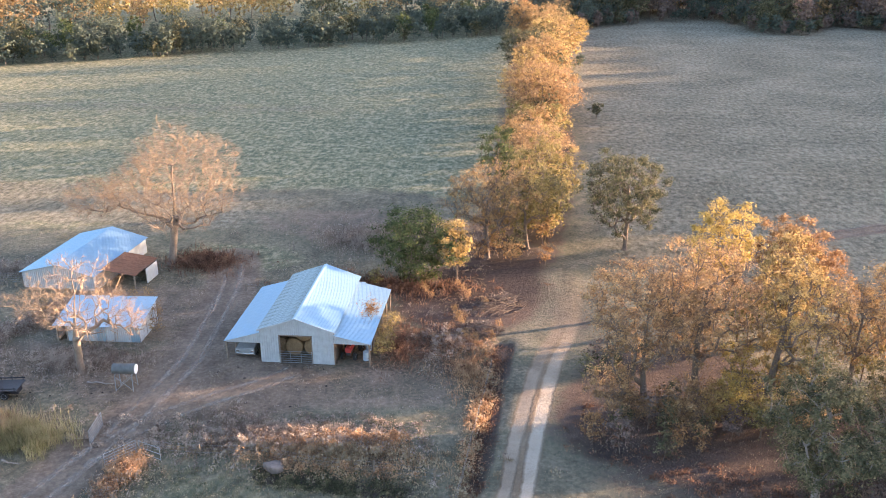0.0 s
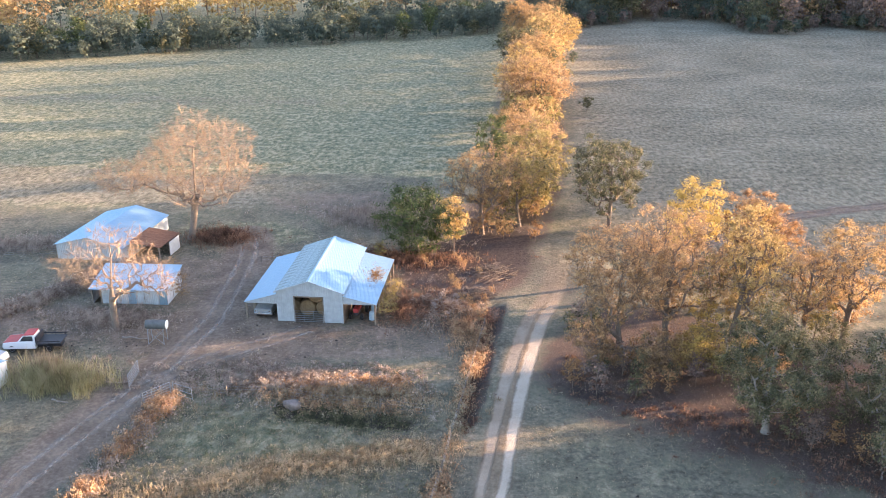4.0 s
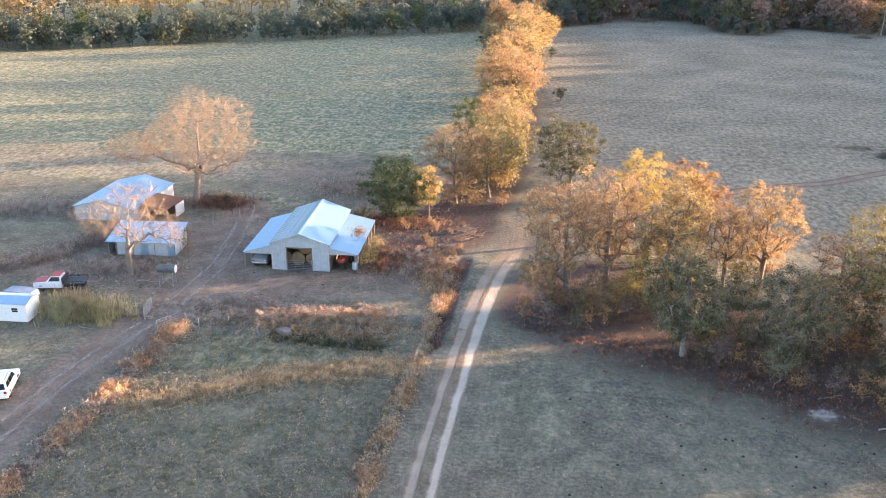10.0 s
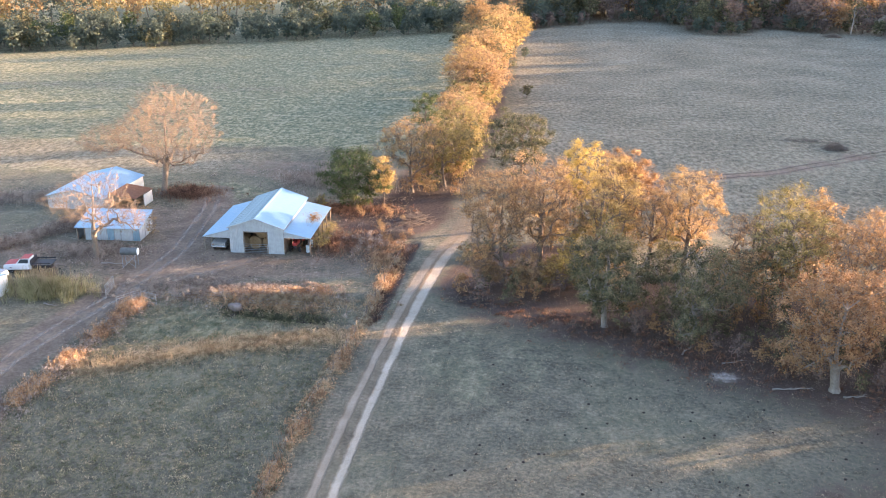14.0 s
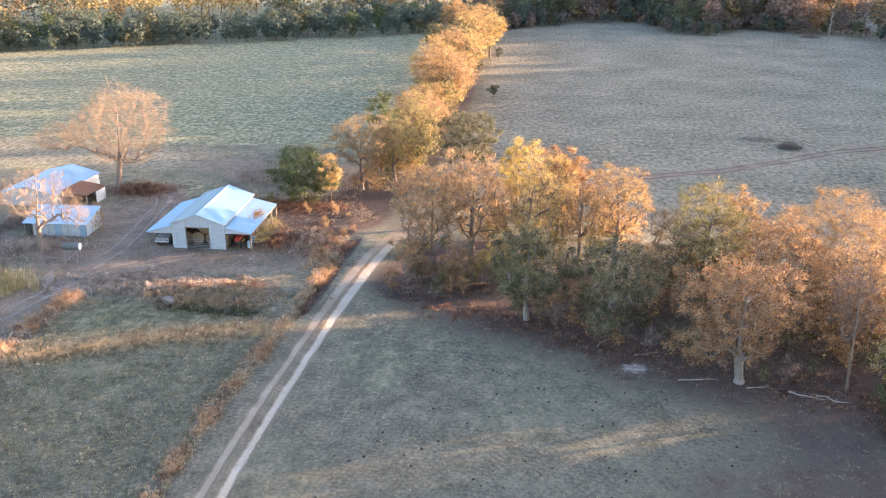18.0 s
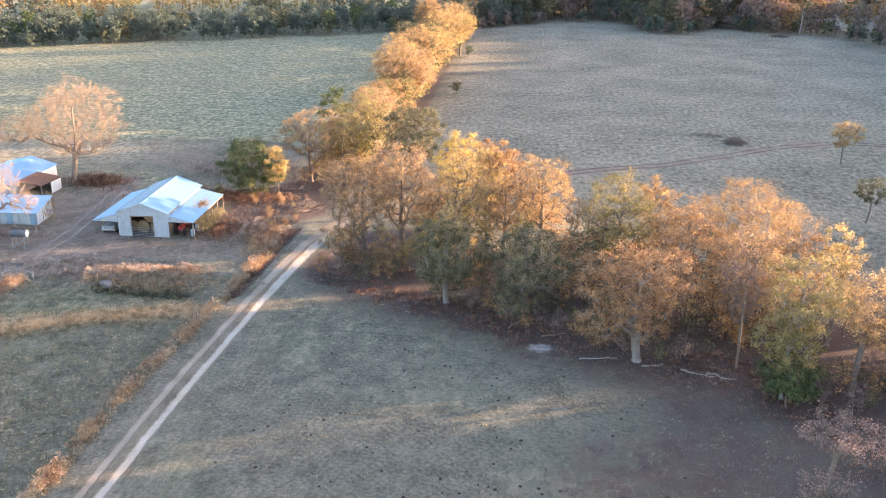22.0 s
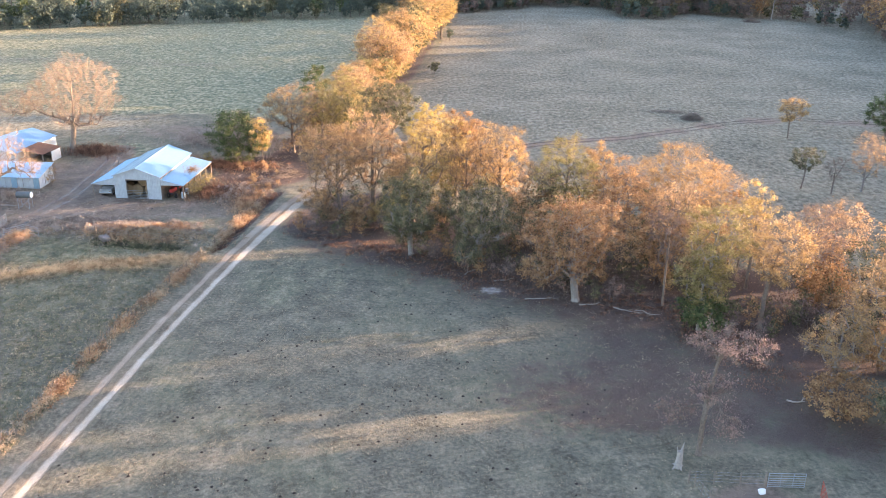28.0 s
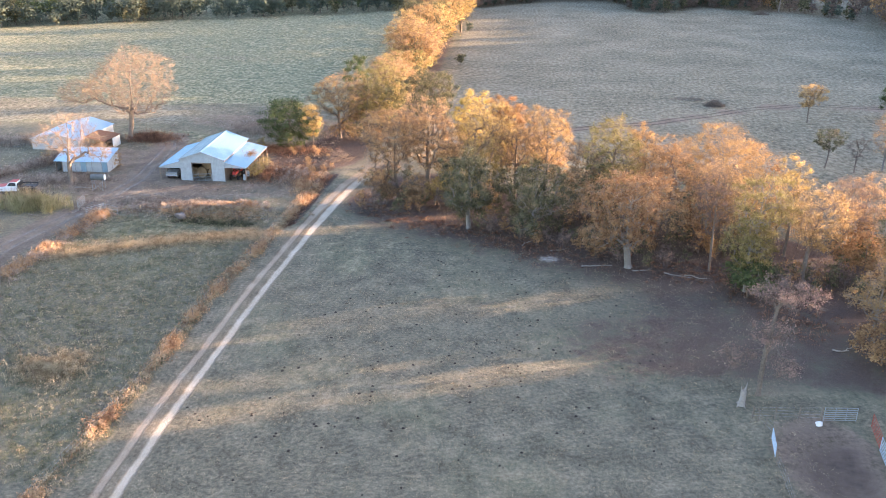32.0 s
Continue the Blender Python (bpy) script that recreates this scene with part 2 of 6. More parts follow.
def sheet_mesh(width, length, material, ribs=4, rib=0.022, thick=0.004):
    """A ribbed metal sheet: width along x, length along y, lying flat."""
    xs, zs = [], []
    step = width / ribs
    for i in range(ribs):
        for f, z in ((0.0, 0), (0.60, 0), (0.70, rib), (0.88, rib), (0.98, 0)):
            xs.append((i + f) * step), zs.append(z)
    xs.append(width), zs.append(0)
    n = len(xs)
    v = [(x, y, z) for y in (0, length) for x, z in zip(xs, zs)] + [(x, y, z - thick) for y in (0, length) for x, z in zip(xs, zs)]
    f = [(i, i + 1, n + i + 1, n + i) for i in range(n - 1)] + [(2 * n + i, 3 * n + i, 3 * n + i + 1, 2 * n + i + 1) for i in range(n - 1)]
    f += [(i, 2 * n + i, 2 * n + i + 1, i + 1) for i in range(n - 1)] + [(n + i, n + i + 1, 3 * n + i + 1, 3 * n + i) for i in range(n - 1)]
    f += [(0, n, 3 * n, 2 * n), (n - 1, 3 * n - 1, 4 * n - 1, 2 * n - 1)]
    return mesh("sheet", v, f, material)


def sheeted(parent, name, origin, along, up, width, length, material, sheet_w=0.9, label="", rng=None):
    """Covers a rectangle with metal sheets, each a part. along, up: unit vectors of the rectangle's width and length."""
    along, up = Vector(along).normalized(), Vector(up).normalized()
    nrm = along.cross(up)
    count = max(1, round(width / sheet_w))
    w = width / count
    me = sheet_mesh(w, length, material)
    for i in range(count):
        lift = 0.003 * (i % 2)
        p = Vector(origin) + along * (w * i) + nrm * lift
        m = Matrix((along, up, nrm)).transposed().to_4x4()
        m.translation = p
        child(name, me, parent, label, m)

# ---------------------------------------------------------------- ground
def smooth(v, lo, hi):
    f = np.clip((v - lo) / (hi - lo), 0, 1)
    return f * f * (3 - 2 * f)


def seg_dist(x, y, pts):
    """Distance from places to a line through pts."""
    best = np.full(np.shape(x), 1e9)
    for (ax, ay), (bx, by) in zip(pts[:-1], pts[1:]):
        dx, dy = bx - ax, by - ay
        f = np.clip(((x - ax) * dx + (y - ay) * dy) / (dx * dx + dy * dy), 0, 1)
        best = np.minimum(best, np.hypot(x - ax - f * dx, y - ay - f * dy))
    return best


ROAD = [(-4.3, -30), (-3.6, 0), (-3.4, 12), (-2.85, 26), (-2.2, 40), (-1.4, 51), (-0.75, 60), (0.3, 69), (1.5, 77), (3.2, 84), (4.4, 94), (4.9, 110), (6.0, 140), (8.0, 165), (10, 200), (12, 260)]
FENCE = [(-9.2, -6), (-8.3, 4.6), (-7.6, 13), (-7.3, 21), (-7.1, 32), (-6.5, 39), (-5.4, 51), (-4.6, 64), (-3.6, 76)]
LANE = [(-42, 22), (-38.2, 36), (-37.0, 46), (-35.2, 55), (-33, 63), (-31.8, 75), (-33.5, 92), (-36, 100)]
HEDGE = [(-34.5, 26), (-32.6, 36), (-31.6, 44), (-31.2, 50), (-30.2, 58)]
WOODLINE = [(4, 66), (10, 59), (18, 55), (29, 49), (40, 46), (49, 43), (54, 30), (60, 23), (70, 15), (90, 5)]
TRACK = [(20, 100), (37, 113.7), (53, 120), (77, 136), (89, 140), (107, 138), (140, 132)]


def ground_z(x, y):
    """Low swells, the ditch beside the track, and the weedy bank before the barn."""
    x, y = np.asarray(x, float), np.asarray(y, float)
    z = 0.10 * np.sin(x * 0.11 + 0.4) * np.sin(y * 0.083) + 0.05 * np.sin(x * 0.31 + y * 0.27)
    z -= 0.35 * np.exp(-(seg_dist(x, y, [(-4.1, 58), (-3.7, 68), (-3.0, 80)]) / 1.1) ** 2)
    z += 0.55 * np.exp(-(seg_dist(x, y, [(-22, 60.5), (-10, 60.5)]) / 1.6) ** 2)
    z -= 0.55 * np.exp(-(seg_dist(x, y, [(-19, 57.4), (-9.5, 56.6)]) / 1.0) ** 2)
    z += 0.06 * np.exp(-(seg_dist(x, y, ROAD) / 0.3) ** 2)
    return z * smooth(np.hypot(x + 21.6, y - 81), 9, 13)


def axis(lo, hi, fine_lo, fine_hi, fine):
    a = list(np.arange(fine_lo, fine_hi + 1e-6, fine))
    step, v = fine, fine_hi
    while v < hi:
        step = min(step * 1.25, 400)
        v += step
        a.append(v)
    step, v = fine, fine_lo
    while v > lo:
        step = min(step * 1.25, 400)
        v -= step
        a.insert(0, v)
    return np.array(a)


gx, gy = axis(-3000, 3000, -66, 76, 0.8), axis(-3000, 3500, -6, 112, 0.8)
X, Y = np.meshgrid(gx, gy)
nx, ny = len(gx), len(gy)
idx = np.arange(nx * ny).reshape(ny, nx)
quads = np.stack([idx[:-1, :-1], idx[:-1, 1:], idx[1:, 1:], idx[1:, :-1]], -1).reshape(-1, 4)


def ground_mat():
    k = Mat("pasture_ground")
    co = k.co()
    sep = k.n("SeparateXYZ", i0=co)
    n1, n2, n3 = k.noise(2.6, 6, 0.7, co), k.noise(0.33, 5, 0.65, co), k.noise(0.06, 4, 0.6, co)
    st = k.n("Mapping", i0=co)
    st.inputs[3].default_value = (1.3, 0.8, 1)
    streak = k.noise(0.9, 6, 0.75, st.outputs[0])
    grain = k.noise(11.0, 4, 0.7, co)

    def zone(name):
        f = k.n("Attribute", attr=name).outputs["Fac"]
        j = k.math("ADD", f, k.math("MULTIPLY", k.math("SUBTRACT", n2, 0.5), 0.9))
        j = k.math("ADD", j, k.math("MULTIPLY", k.math("SUBTRACT", n1, 0.5), 0.5))
        return k.band(j, 0.3, 0.7)

    grass = k.ramp(k.math("ADD", k.math("MULTIPLY", n1, 0.6), k.math("MULTIPLY", n2, 0.4)),
                   [(0.36, (0.080, 0.076, 0.055)), (0.5, (0.164, 0.150, 0.108)), (0.64, (0.30, 0.264, 0.186))])
    lush = k.ramp(k.math("ADD", k.math("MULTIPLY", streak, 0.75), k.math("MULTIPLY", n2, 0.25)),
                  [(0.40, (0.098, 0.112, 0.07)), (0.5, (0.205, 0.205, 0.124)), (0.58, (0.36, 0.32, 0.21))])
    tan = k.ramp(k.math("ADD", k.math("MULTIPLY", streak, 0.75), k.math("MULTIPLY", n3, 0.25)),
                 [(0.40, (0.108, 0.098, 0.068)), (0.5, (0.20, 0.184, 0.132)), (0.59, (0.30, 0.27, 0.196))])
    dirt = k.ramp(k.math("ADD", k.math("MULTIPLY", n1, 0.5), k.math("MULTIPLY", n2, 0.5)),
                  [(0.34, (0.088, 0.066, 0.05)), (0.5, (0.195, 0.15, 0.115)), (0.66, (0.33, 0.265, 0.205))])
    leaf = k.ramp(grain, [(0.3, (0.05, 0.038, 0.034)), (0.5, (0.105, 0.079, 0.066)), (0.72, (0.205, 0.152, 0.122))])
    weed = k.ramp(n1, [(0.36, (0.04, 0.032, 0.026)), (0.5, (0.115, 0.08, 0.058)), (0.64, (0.25, 0.17, 0.11))])
    col = k.mix(k.math("MULTIPLY", k.band(n3, 0.45, 0.65), 0.4), grass, lush)
    col = k.mix(zone("lush"), col, lush)
    col = k.mix(zone("tan"), col, tan)
    col = k.mix(zone("weed"), col, weed)
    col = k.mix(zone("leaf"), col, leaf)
    col = k.mix(k.math("MULTIPLY", zone("dirt"), 0.85), col, dirt)
    # real dark soil, plus shade beside the track painted into the ground's colour
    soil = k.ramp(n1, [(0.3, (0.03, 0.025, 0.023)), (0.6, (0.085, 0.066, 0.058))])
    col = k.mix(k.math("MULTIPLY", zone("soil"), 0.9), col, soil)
    ash = k.ramp(n1, [(0.3, (0.26, 0.225, 0.19)), (0.6, (0.46, 0.41, 0.36))])
    col = k.mix(zone("ash"), col, ash)
    # the two wheel ruts of the track
    fc = k.n("FloatCurve")
    fc.inputs["Factor"].default_value = 1.0
    cv = fc.mapping.curves[0]
    pts = [((yy + 30) / 300.0, (xx + 10) / 30.0) for xx, yy in ROAD]
    cv.points[0].location, cv.points[1].location = pts[0], pts[-1]
    for p in pts[1:-1]:
        cv.points.new(*p)
    fc.mapping.update()
    k.put(fc.inputs["Value"], k.math("DIVIDE", k.math("ADD", sep.outputs[1], 30.0), 300.0))
    xc = k.math("SUBTRACT", k.math("MULTIPLY", fc.outputs[0], 30.0), 10.0)
    off = k.math("ADD", k.math("SUBTRACT", sep.outputs[0], xc), k.math("MULTIPLY", k.math("SUBTRACT", n2, 0.5), 0.5))
    far = k.band(k.math("SUBTRACT", 102.0, sep.outputs[1]), 0.0, 28.0)
    rut_d = k.math("ABSOLUTE", k.math("SUBTRACT", k.math("ABSOLUTE", off), 0.80))
    wear = k.math("SUBTRACT", k.math("ADD", k.math("MULTIPLY", n1, 0.5), rut_d), k.math("MULTIPLY", k.band(sep.outputs[1], 46.0, 68.0), 0.22))
    near = k.band(k.math("SUBTRACT", 88.0, sep.outputs[1]), 0.0, 22.0)
    rut = k.math("MULTIPLY", k.math("SUBTRACT", 1.0, k.band(wear, 0.45, 0.76)), k.math("MULTIPLY", near, 1.0))
    edge = k.math("MULTIPLY", k.math("SUBTRACT", 1.0, k.band(k.math("ADD", k.math("ABSOLUTE", off), n1), 1.35, 2.3)), k.math("MULTIPLY", far, k.math("ADD", 0.35, k.math("MULTIPLY", k.band(sep.outputs[1], 40.0, 66.0), 0.5))))
    pink = k.ramp(k.math("ADD", k.math("MULTIPLY", n1, 0.4), k.math("MULTIPLY", n2, 0.6)), [(0.3, (0.165, 0.118, 0.078)), (0.5, (0.265, 0.196, 0.132)), (0.7, (0.36, 0.28, 0.195))])
    col = k.mix(edge, col, pink)
    gravel = k.ramp(k.math("ADD", k.math("MULTIPLY", grain, 0.5), k.math("MULTIPLY", n2, 0.5)), [(0.3, (0.33, 0.27, 0.20)), (0.5, (0.49, 0.42, 0.325)), (0.7, (0.60, 0.53, 0.43))])
    col = k.mix(rut, col, k.mix(k.math("MULTIPLY", k.band(off, 0.3, -0.3), 0.55), gravel, pink))
    h = k.math("ADD", k.math("MULTIPLY", n1, 1.0), k.math("MULTIPLY", grain, 0.5))
    h = k.math("SUBTRACT", h, k.math("MULTIPLY", rut, 0.8))
    k.bump(h, 1.0, 0.22)
    return k.done(col, 1.0, 0, 0.1)


ground_me = mesh("ground", np.stack([X, Y, ground_z(X, Y)], -1), quads, ground_mat(), True)


def zone_attr(name, w):
    a = ground_me.attributes.new(name, "FLOAT", "POINT")
    a.data.foreach_set("value", np.clip(w, 0, 1).astype(np.float32).ravel())


def blob(cx, cy, rx, ry, soft=0.35):
    d = np.hypot((X - cx) / rx, (Y - cy) / ry)
    return 1 - smooth(d, 1 - soft, 1 + soft)


d_road, d_lane, d_wood, d_track = seg_dist(X, Y, ROAD), seg_dist(X, Y, LANE), seg_dist(X, Y, WOODLINE), seg_dist(X, Y, TRACK)
left_field = smooth(Y, 104, 112) * (1 - smooth(X, -10, -4))
right_field = smooth(Y + 0.35 * X, 96, 112) * smooth(X, 6, 12)
zone_attr("lush", 0.9 * left_field * (1 - 0.9 * blob(-30, 116, 26, 12)) + 0.55 * blob(-20, 53, 11, 5, 0.6) + 0.45 * blob(-47, 51, 8, 5) + 0.6 * blob(-36, 100, 10, 5) + 0.4 * blob(8, 50, 8, 12))
zone_attr("tan", 0.95 * right_field + 0.55 * blob(-30, 116, 30, 11) * left_field + 0.5 * blob(-90, 180, 60, 12) + 0.7 * blob(-78, 118, 30, 12, 0.6) + 0.35 * blob(24, 22, 16, 9))
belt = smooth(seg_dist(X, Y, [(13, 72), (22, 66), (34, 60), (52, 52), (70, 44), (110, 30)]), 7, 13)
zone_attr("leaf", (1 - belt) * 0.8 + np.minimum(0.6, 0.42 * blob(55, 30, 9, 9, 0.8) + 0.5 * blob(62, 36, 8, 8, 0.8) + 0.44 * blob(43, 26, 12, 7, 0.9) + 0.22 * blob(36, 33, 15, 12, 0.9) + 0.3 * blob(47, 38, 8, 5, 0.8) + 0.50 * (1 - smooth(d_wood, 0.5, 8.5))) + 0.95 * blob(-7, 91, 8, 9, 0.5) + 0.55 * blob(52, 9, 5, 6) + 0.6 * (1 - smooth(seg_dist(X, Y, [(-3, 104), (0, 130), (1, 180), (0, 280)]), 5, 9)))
zone_attr("weed", 0.55 * blob(-11, 79, 9, 9, 0.6) + 0.5 * blob(-18, 110, 12, 9, 0.6) + 0.45 * blob(-16, 60.5, 10, 3.0, 0.7) + 0.4 * blob(-42, 74, 7, 4, 0.6) + 0.5 * blob(42, 25, 11, 6, 0.6))
zone_attr("dirt", np.maximum.reduce([0.95 * (1 - smooth(d_lane, 1.6, 4.6)), 0.8 * blob(-29, 71, 13, 7), 0.6 * blob(-40, 84, 14, 8), 0.55 * blob(-18, 71, 14, 4.5), 0.6 * blob(-23, 113, 17, 8, 0.6), 0.6 * blob(-48, 72, 8, 6),
                                      0.75 * blob(52, 8, 4.5, 8), 0.8 * (1 - smooth(d_track, 0.8, 2.6)), 0.3 * (1 - smooth(d_road, 3, 9))]))
# blob at 6, 86 is painted shade; the lines darken along both ditches
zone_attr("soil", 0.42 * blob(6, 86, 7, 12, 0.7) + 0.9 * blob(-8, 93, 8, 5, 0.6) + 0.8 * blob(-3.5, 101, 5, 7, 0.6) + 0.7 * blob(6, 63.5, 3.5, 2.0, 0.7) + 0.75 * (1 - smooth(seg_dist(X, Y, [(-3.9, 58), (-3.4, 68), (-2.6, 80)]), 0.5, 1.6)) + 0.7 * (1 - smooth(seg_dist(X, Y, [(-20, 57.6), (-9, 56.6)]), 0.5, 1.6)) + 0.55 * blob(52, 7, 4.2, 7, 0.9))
zone_attr("ash", 0.62 * blob(30.7, 48.5, 1.7, 1.1, 0.5))
ground = tagged(new("ground", ground_me), "autumn pasture with worn dirt track and leaf litter", "ground", kind="structure")

# ---------------------------------------------------------------- trees
def tubes(edges, sides):
    """Tapered tubes for an array of rows (ax, ay, az, bx, by, bz, ra, rb)."""
    e = np.asarray(edges, float)
    a, b = e[:, :3], e[:, 3:6]
    d = b - a
    d /= np.linalg.norm(d, axis=1, keepdims=True) + 1e-9
    ref = np.where(np.abs(d[:, 2:3]) > 0.9, [[1.0, 0, 0]], [[0, 0, 1.0]])
    u = np.cross(d, ref)
    u /= np.linalg.norm(u, axis=1, keepdims=True)
    v = np.cross(d, u)
    ang = np.arange(sides) * 2 * np.pi / sides
    ring = u[:, None, :] * np.cos(ang)[None, :, None] + v[:, None, :] * np.sin(ang)[None, :, None]
    va = a[:, None, :] + ring * e[:, 6][:, None, None]
    vb = b[:, None, :] + ring * e[:, 7][:, None, None]
    verts = np.concatenate([va, vb], 1).reshape(-1, 3)
    base = (np.arange(len(e)) * 2 * sides)[:, None]
    i = np.arange(sides)[None, :]
    j = (i + 1) % sides
    return verts, np.stack([base + i, base + j, base + sides + j, base + sides + i], -1).reshape(-1, 4)


def unit(rs, n):
    v = rs.normal(size=(n, 3))
    return v / np.linalg.norm(v, axis=1, keepdims=True)


def leaf_quads(rs, pos, size, flat=0.5, ratio=0.62):
    n = len(pos)
    nrm = unit(rs, n) + np.array([0, 0, flat])
    nrm /= np.linalg.norm(nrm, axis=1, keepdims=True)
    u = np.cross(nrm, unit(rs, n))
    u /= np.linalg.norm(u, axis=1, keepdims=True) + 1e-9
    v = np.cross(nrm, u)
    s = size * rs.uniform(0.6, 1.35, (n, 1))
    verts = np.stack([pos - u * s * 0.55, pos - v * s * ratio * 0.5 + nrm * s * 0.08, pos + u * s * 0.55, pos + v * s * ratio * 0.5 + nrm * s * 0.08], 1).reshape(-1, 3)
    return verts, np.arange(4 * n).reshape(-1, 4)


def leaf_tris(rs, pos, size, flat=0.4, out=None):
    """Small three-cornered leaves; out: the way that each one roughly faces."""
    n = len(pos)
    nrm = unit(rs, n) + np.array([0, 0, flat])
    if out is not None:
        nrm = nrm * 0.75 + out
    u = np.cross(nrm, unit(rs, n))
    u /= np.linalg.norm(u, axis=1, keepdims=True) + 1e-9
    v = np.cross(nrm, u)
    v /= np.linalg.norm(v, axis=1, keepdims=True) + 1e-9
    s = size * rs.uniform(0.6, 1.35, (n, 1))
    verts = np.stack([pos - u * s * 0.5, pos + u * s * 0.3 - v * s * 0.36, pos + u * s * 0.3 + v * s * 0.36], 1).reshape(-1, 3)
    return verts, np.arange(3 * n).reshape(-1, 3)


def clump_places(rs, n, r, hc, zc, shift, lobes, cone, hollow):
    """Centres of leaf clumps, spread evenly through a lobed crown, mostly in its outer shell."""
    ld = unit(rs, lobes)
    ld[:, 2] = np.abs(ld[:, 2]) * 0.9 - 0.15
    lw = rs.uniform(0.6, 1.0, lobes)
    got = np.zeros((n, 3))
    for i in range(n):
        d = unit(rs, 10)
        d[:, 2] = np.where(rs.uniform(size=10) < 0.3, np.abs(d[:, 2]), d[:, 2])
        bump = np.max(np.exp(-((d[:, None, :] - ld[None]) ** 2).sum(-1) / 0.22) * lw, axis=1)
        k = d * (0.66 + 0.46 * bump)[:, None] * (hollow + (1 - hollow) * rs.uniform(size=(10, 1)) ** 0.45)
        k[:, 2] = np.where(k[:, 2] < 0, k[:, 2] * rs.uniform(0.45, 1.25, 10), k[:, 2] * rs.uniform(0.85, 1.08, 10))
        if cone:
            k[:, :2] *= (1.0 - cone * (k[:, 2:3] + 0.4) / 1.4)
        got[i] = k[np.argmax(((k[:, None] - got[None, :i]) ** 2).sum(-1).min(1))] if i else k[0]
    return got * [r, r, hc] + [shift[0], shift[1], zc]


def tree_shape(seed, h, r, low, n_cl=70, lobes=7, trunk=0.3, per=130, spread=1.0, leaf=0.24, twigs=14, droop=0.0, shift=(0, 0), taper=0.5, lean=(0, 0), sides=7, thin=0.0, cone=0.0, hollow=0.35, limbs=()):
    """Wood, twigs and leaves of one tree with its foot at the origin: height h, crown radius r, crown from height low up.
    limbs: further masses of the crown as rows (x, y, z, radius, half height, clumps)."""
    rs = np.random.RandomState(seed)
    hc, zc = (h - low) / 2, (h + low) / 2
    cl = clump_places(rs, n_cl, r, hc, zc, shift, lobes, cone, hollow)
    for lx, ly, lz, lr, lh, n in limbs:
        cl = np.concatenate([cl, clump_places(rs, n, lr, lh, lz, (lx, ly), 4, 0.0, hollow)])
    cl[:, 2] = np.maximum(cl[:, 2], 0.35)
    n_cl = len(cl)
    # trunk and limbs
    top = low + (h - low) * 0.6
    steps = 8
    nodes, par = [], []
    ends = np.zeros_like(cl)
    bow = rs.normal(size=2) * 0.018 * h
    for i in range(steps):
        f = i / (steps - 1)
        w = math.sin(math.pi * f)
        nodes.append(np.array([lean[0] * f + shift[0] * f * 0.7 + bow[0] * w, lean[1] * f + shift[1] * f * 0.7 + bow[1] * w, top * f]))
        par.append(i - 1)
    order = np.argsort(np.hypot(cl[:, 0] - shift[0], cl[:, 1] - shift[1]) + 0.3 * np.abs(cl[:, 2] - low))
    for ci in order:
        p = cl[ci]
        nd = np.array(nodes)
        cost = np.linalg.norm(nd - p, axis=1) + np.where(nd[:, 2] > p[2] - 0.07 * h, 0.6 * (nd[:, 2] - p[2] + 0.07 * h), 0) + (nd[:, 2] < low * 0.45) * 50
        b = int(np.argmin(cost))
        a = nodes[b]
        ln = np.linalg.norm(p - a)
        ends[ci] = (p - a) / (ln + 1e-9)
        m = max(2, int(ln / 1.1) + 1)
        bend = rs.normal(size=3) * 0.13 * ln + np.array([0, 0, 0.10 * ln])
        last = b
        for i in range(1, m + 1):
            f = i / m
            nodes.append(a + (p - a) * f + bend * math.sin(math.pi * f) + rs.normal(size=3) * 0.06)
            par.append(last)
            last = len(nodes) - 1
    load = np.ones(len(nodes))
    for i in range(len(nodes) - 1, 0, -1):
        load[par[i]] += load[i]
    rad = np.maximum(trunk * (load / load[0]) ** taper, 0.016)
    edges = [(*nodes[par[i]], *nodes[i], rad[par[i]] if par[i] < steps or i % 3 else rad[i] * 1.1, rad[i]) for i in range(1, len(nodes))]
    foot = [(0, 0, -0.35, 0, 0, 0.02, trunk * 1.5, trunk * 1.35), (0, 0, 0.0, *(nodes[1] * 0.3), trunk * 1.38, trunk)]
    wv, wf = tubes(foot + [e for e in edges if e[7] > thin], sides)
    # each clump: shoots that fan out from the limb's end, twigs on the shoots, leaves in a shallow dome round them
    rc = spread * 0.92 * r / max(1.0, n_cl ** 0.36) * rs.uniform(0.6, 1.45, (n_cl, 1))
    axis_out = cl - np.array([shift[0], shift[1], zc - 0.3 * hc])
    axis_out /= np.linalg.norm(axis_out, axis=1, keepdims=True) + 1e-9
    tv = tf = None
    if twigs:
        SUB, k_tw = 5, max(1, twigs // 5)
        d = np.repeat(ends * 0.4 + axis_out * 0.45, SUB, 0) + unit(rs, n_cl * SUB) * 0.9 - [0, 0, droop * 0.7]
        d /= np.linalg.norm(d, axis=1, keepdims=True) + 1e-9
        rr = np.repeat(rc, SUB, 0)
        s0 = np.repeat(cl, SUB, 0) - np.repeat(ends, SUB, 0) * rs.uniform(0, 0.6, (len(d), 1)) * rr
        s1 = s0 + d * rr * rs.uniform(0.7, 1.25, (len(d), 1))
        ft = rs.uniform(0.1, 1.0, (len(d) * k_tw, 1))
        t0 = np.repeat(s0, k_tw, 0) * (1 - ft) + np.repeat(s1, k_tw, 0) * ft
        td = np.repeat(d, k_tw, 0) * 0.7 + unit(rs, len(t0))
        td /= np.linalg.norm(td, axis=1, keepdims=True) + 1e-9
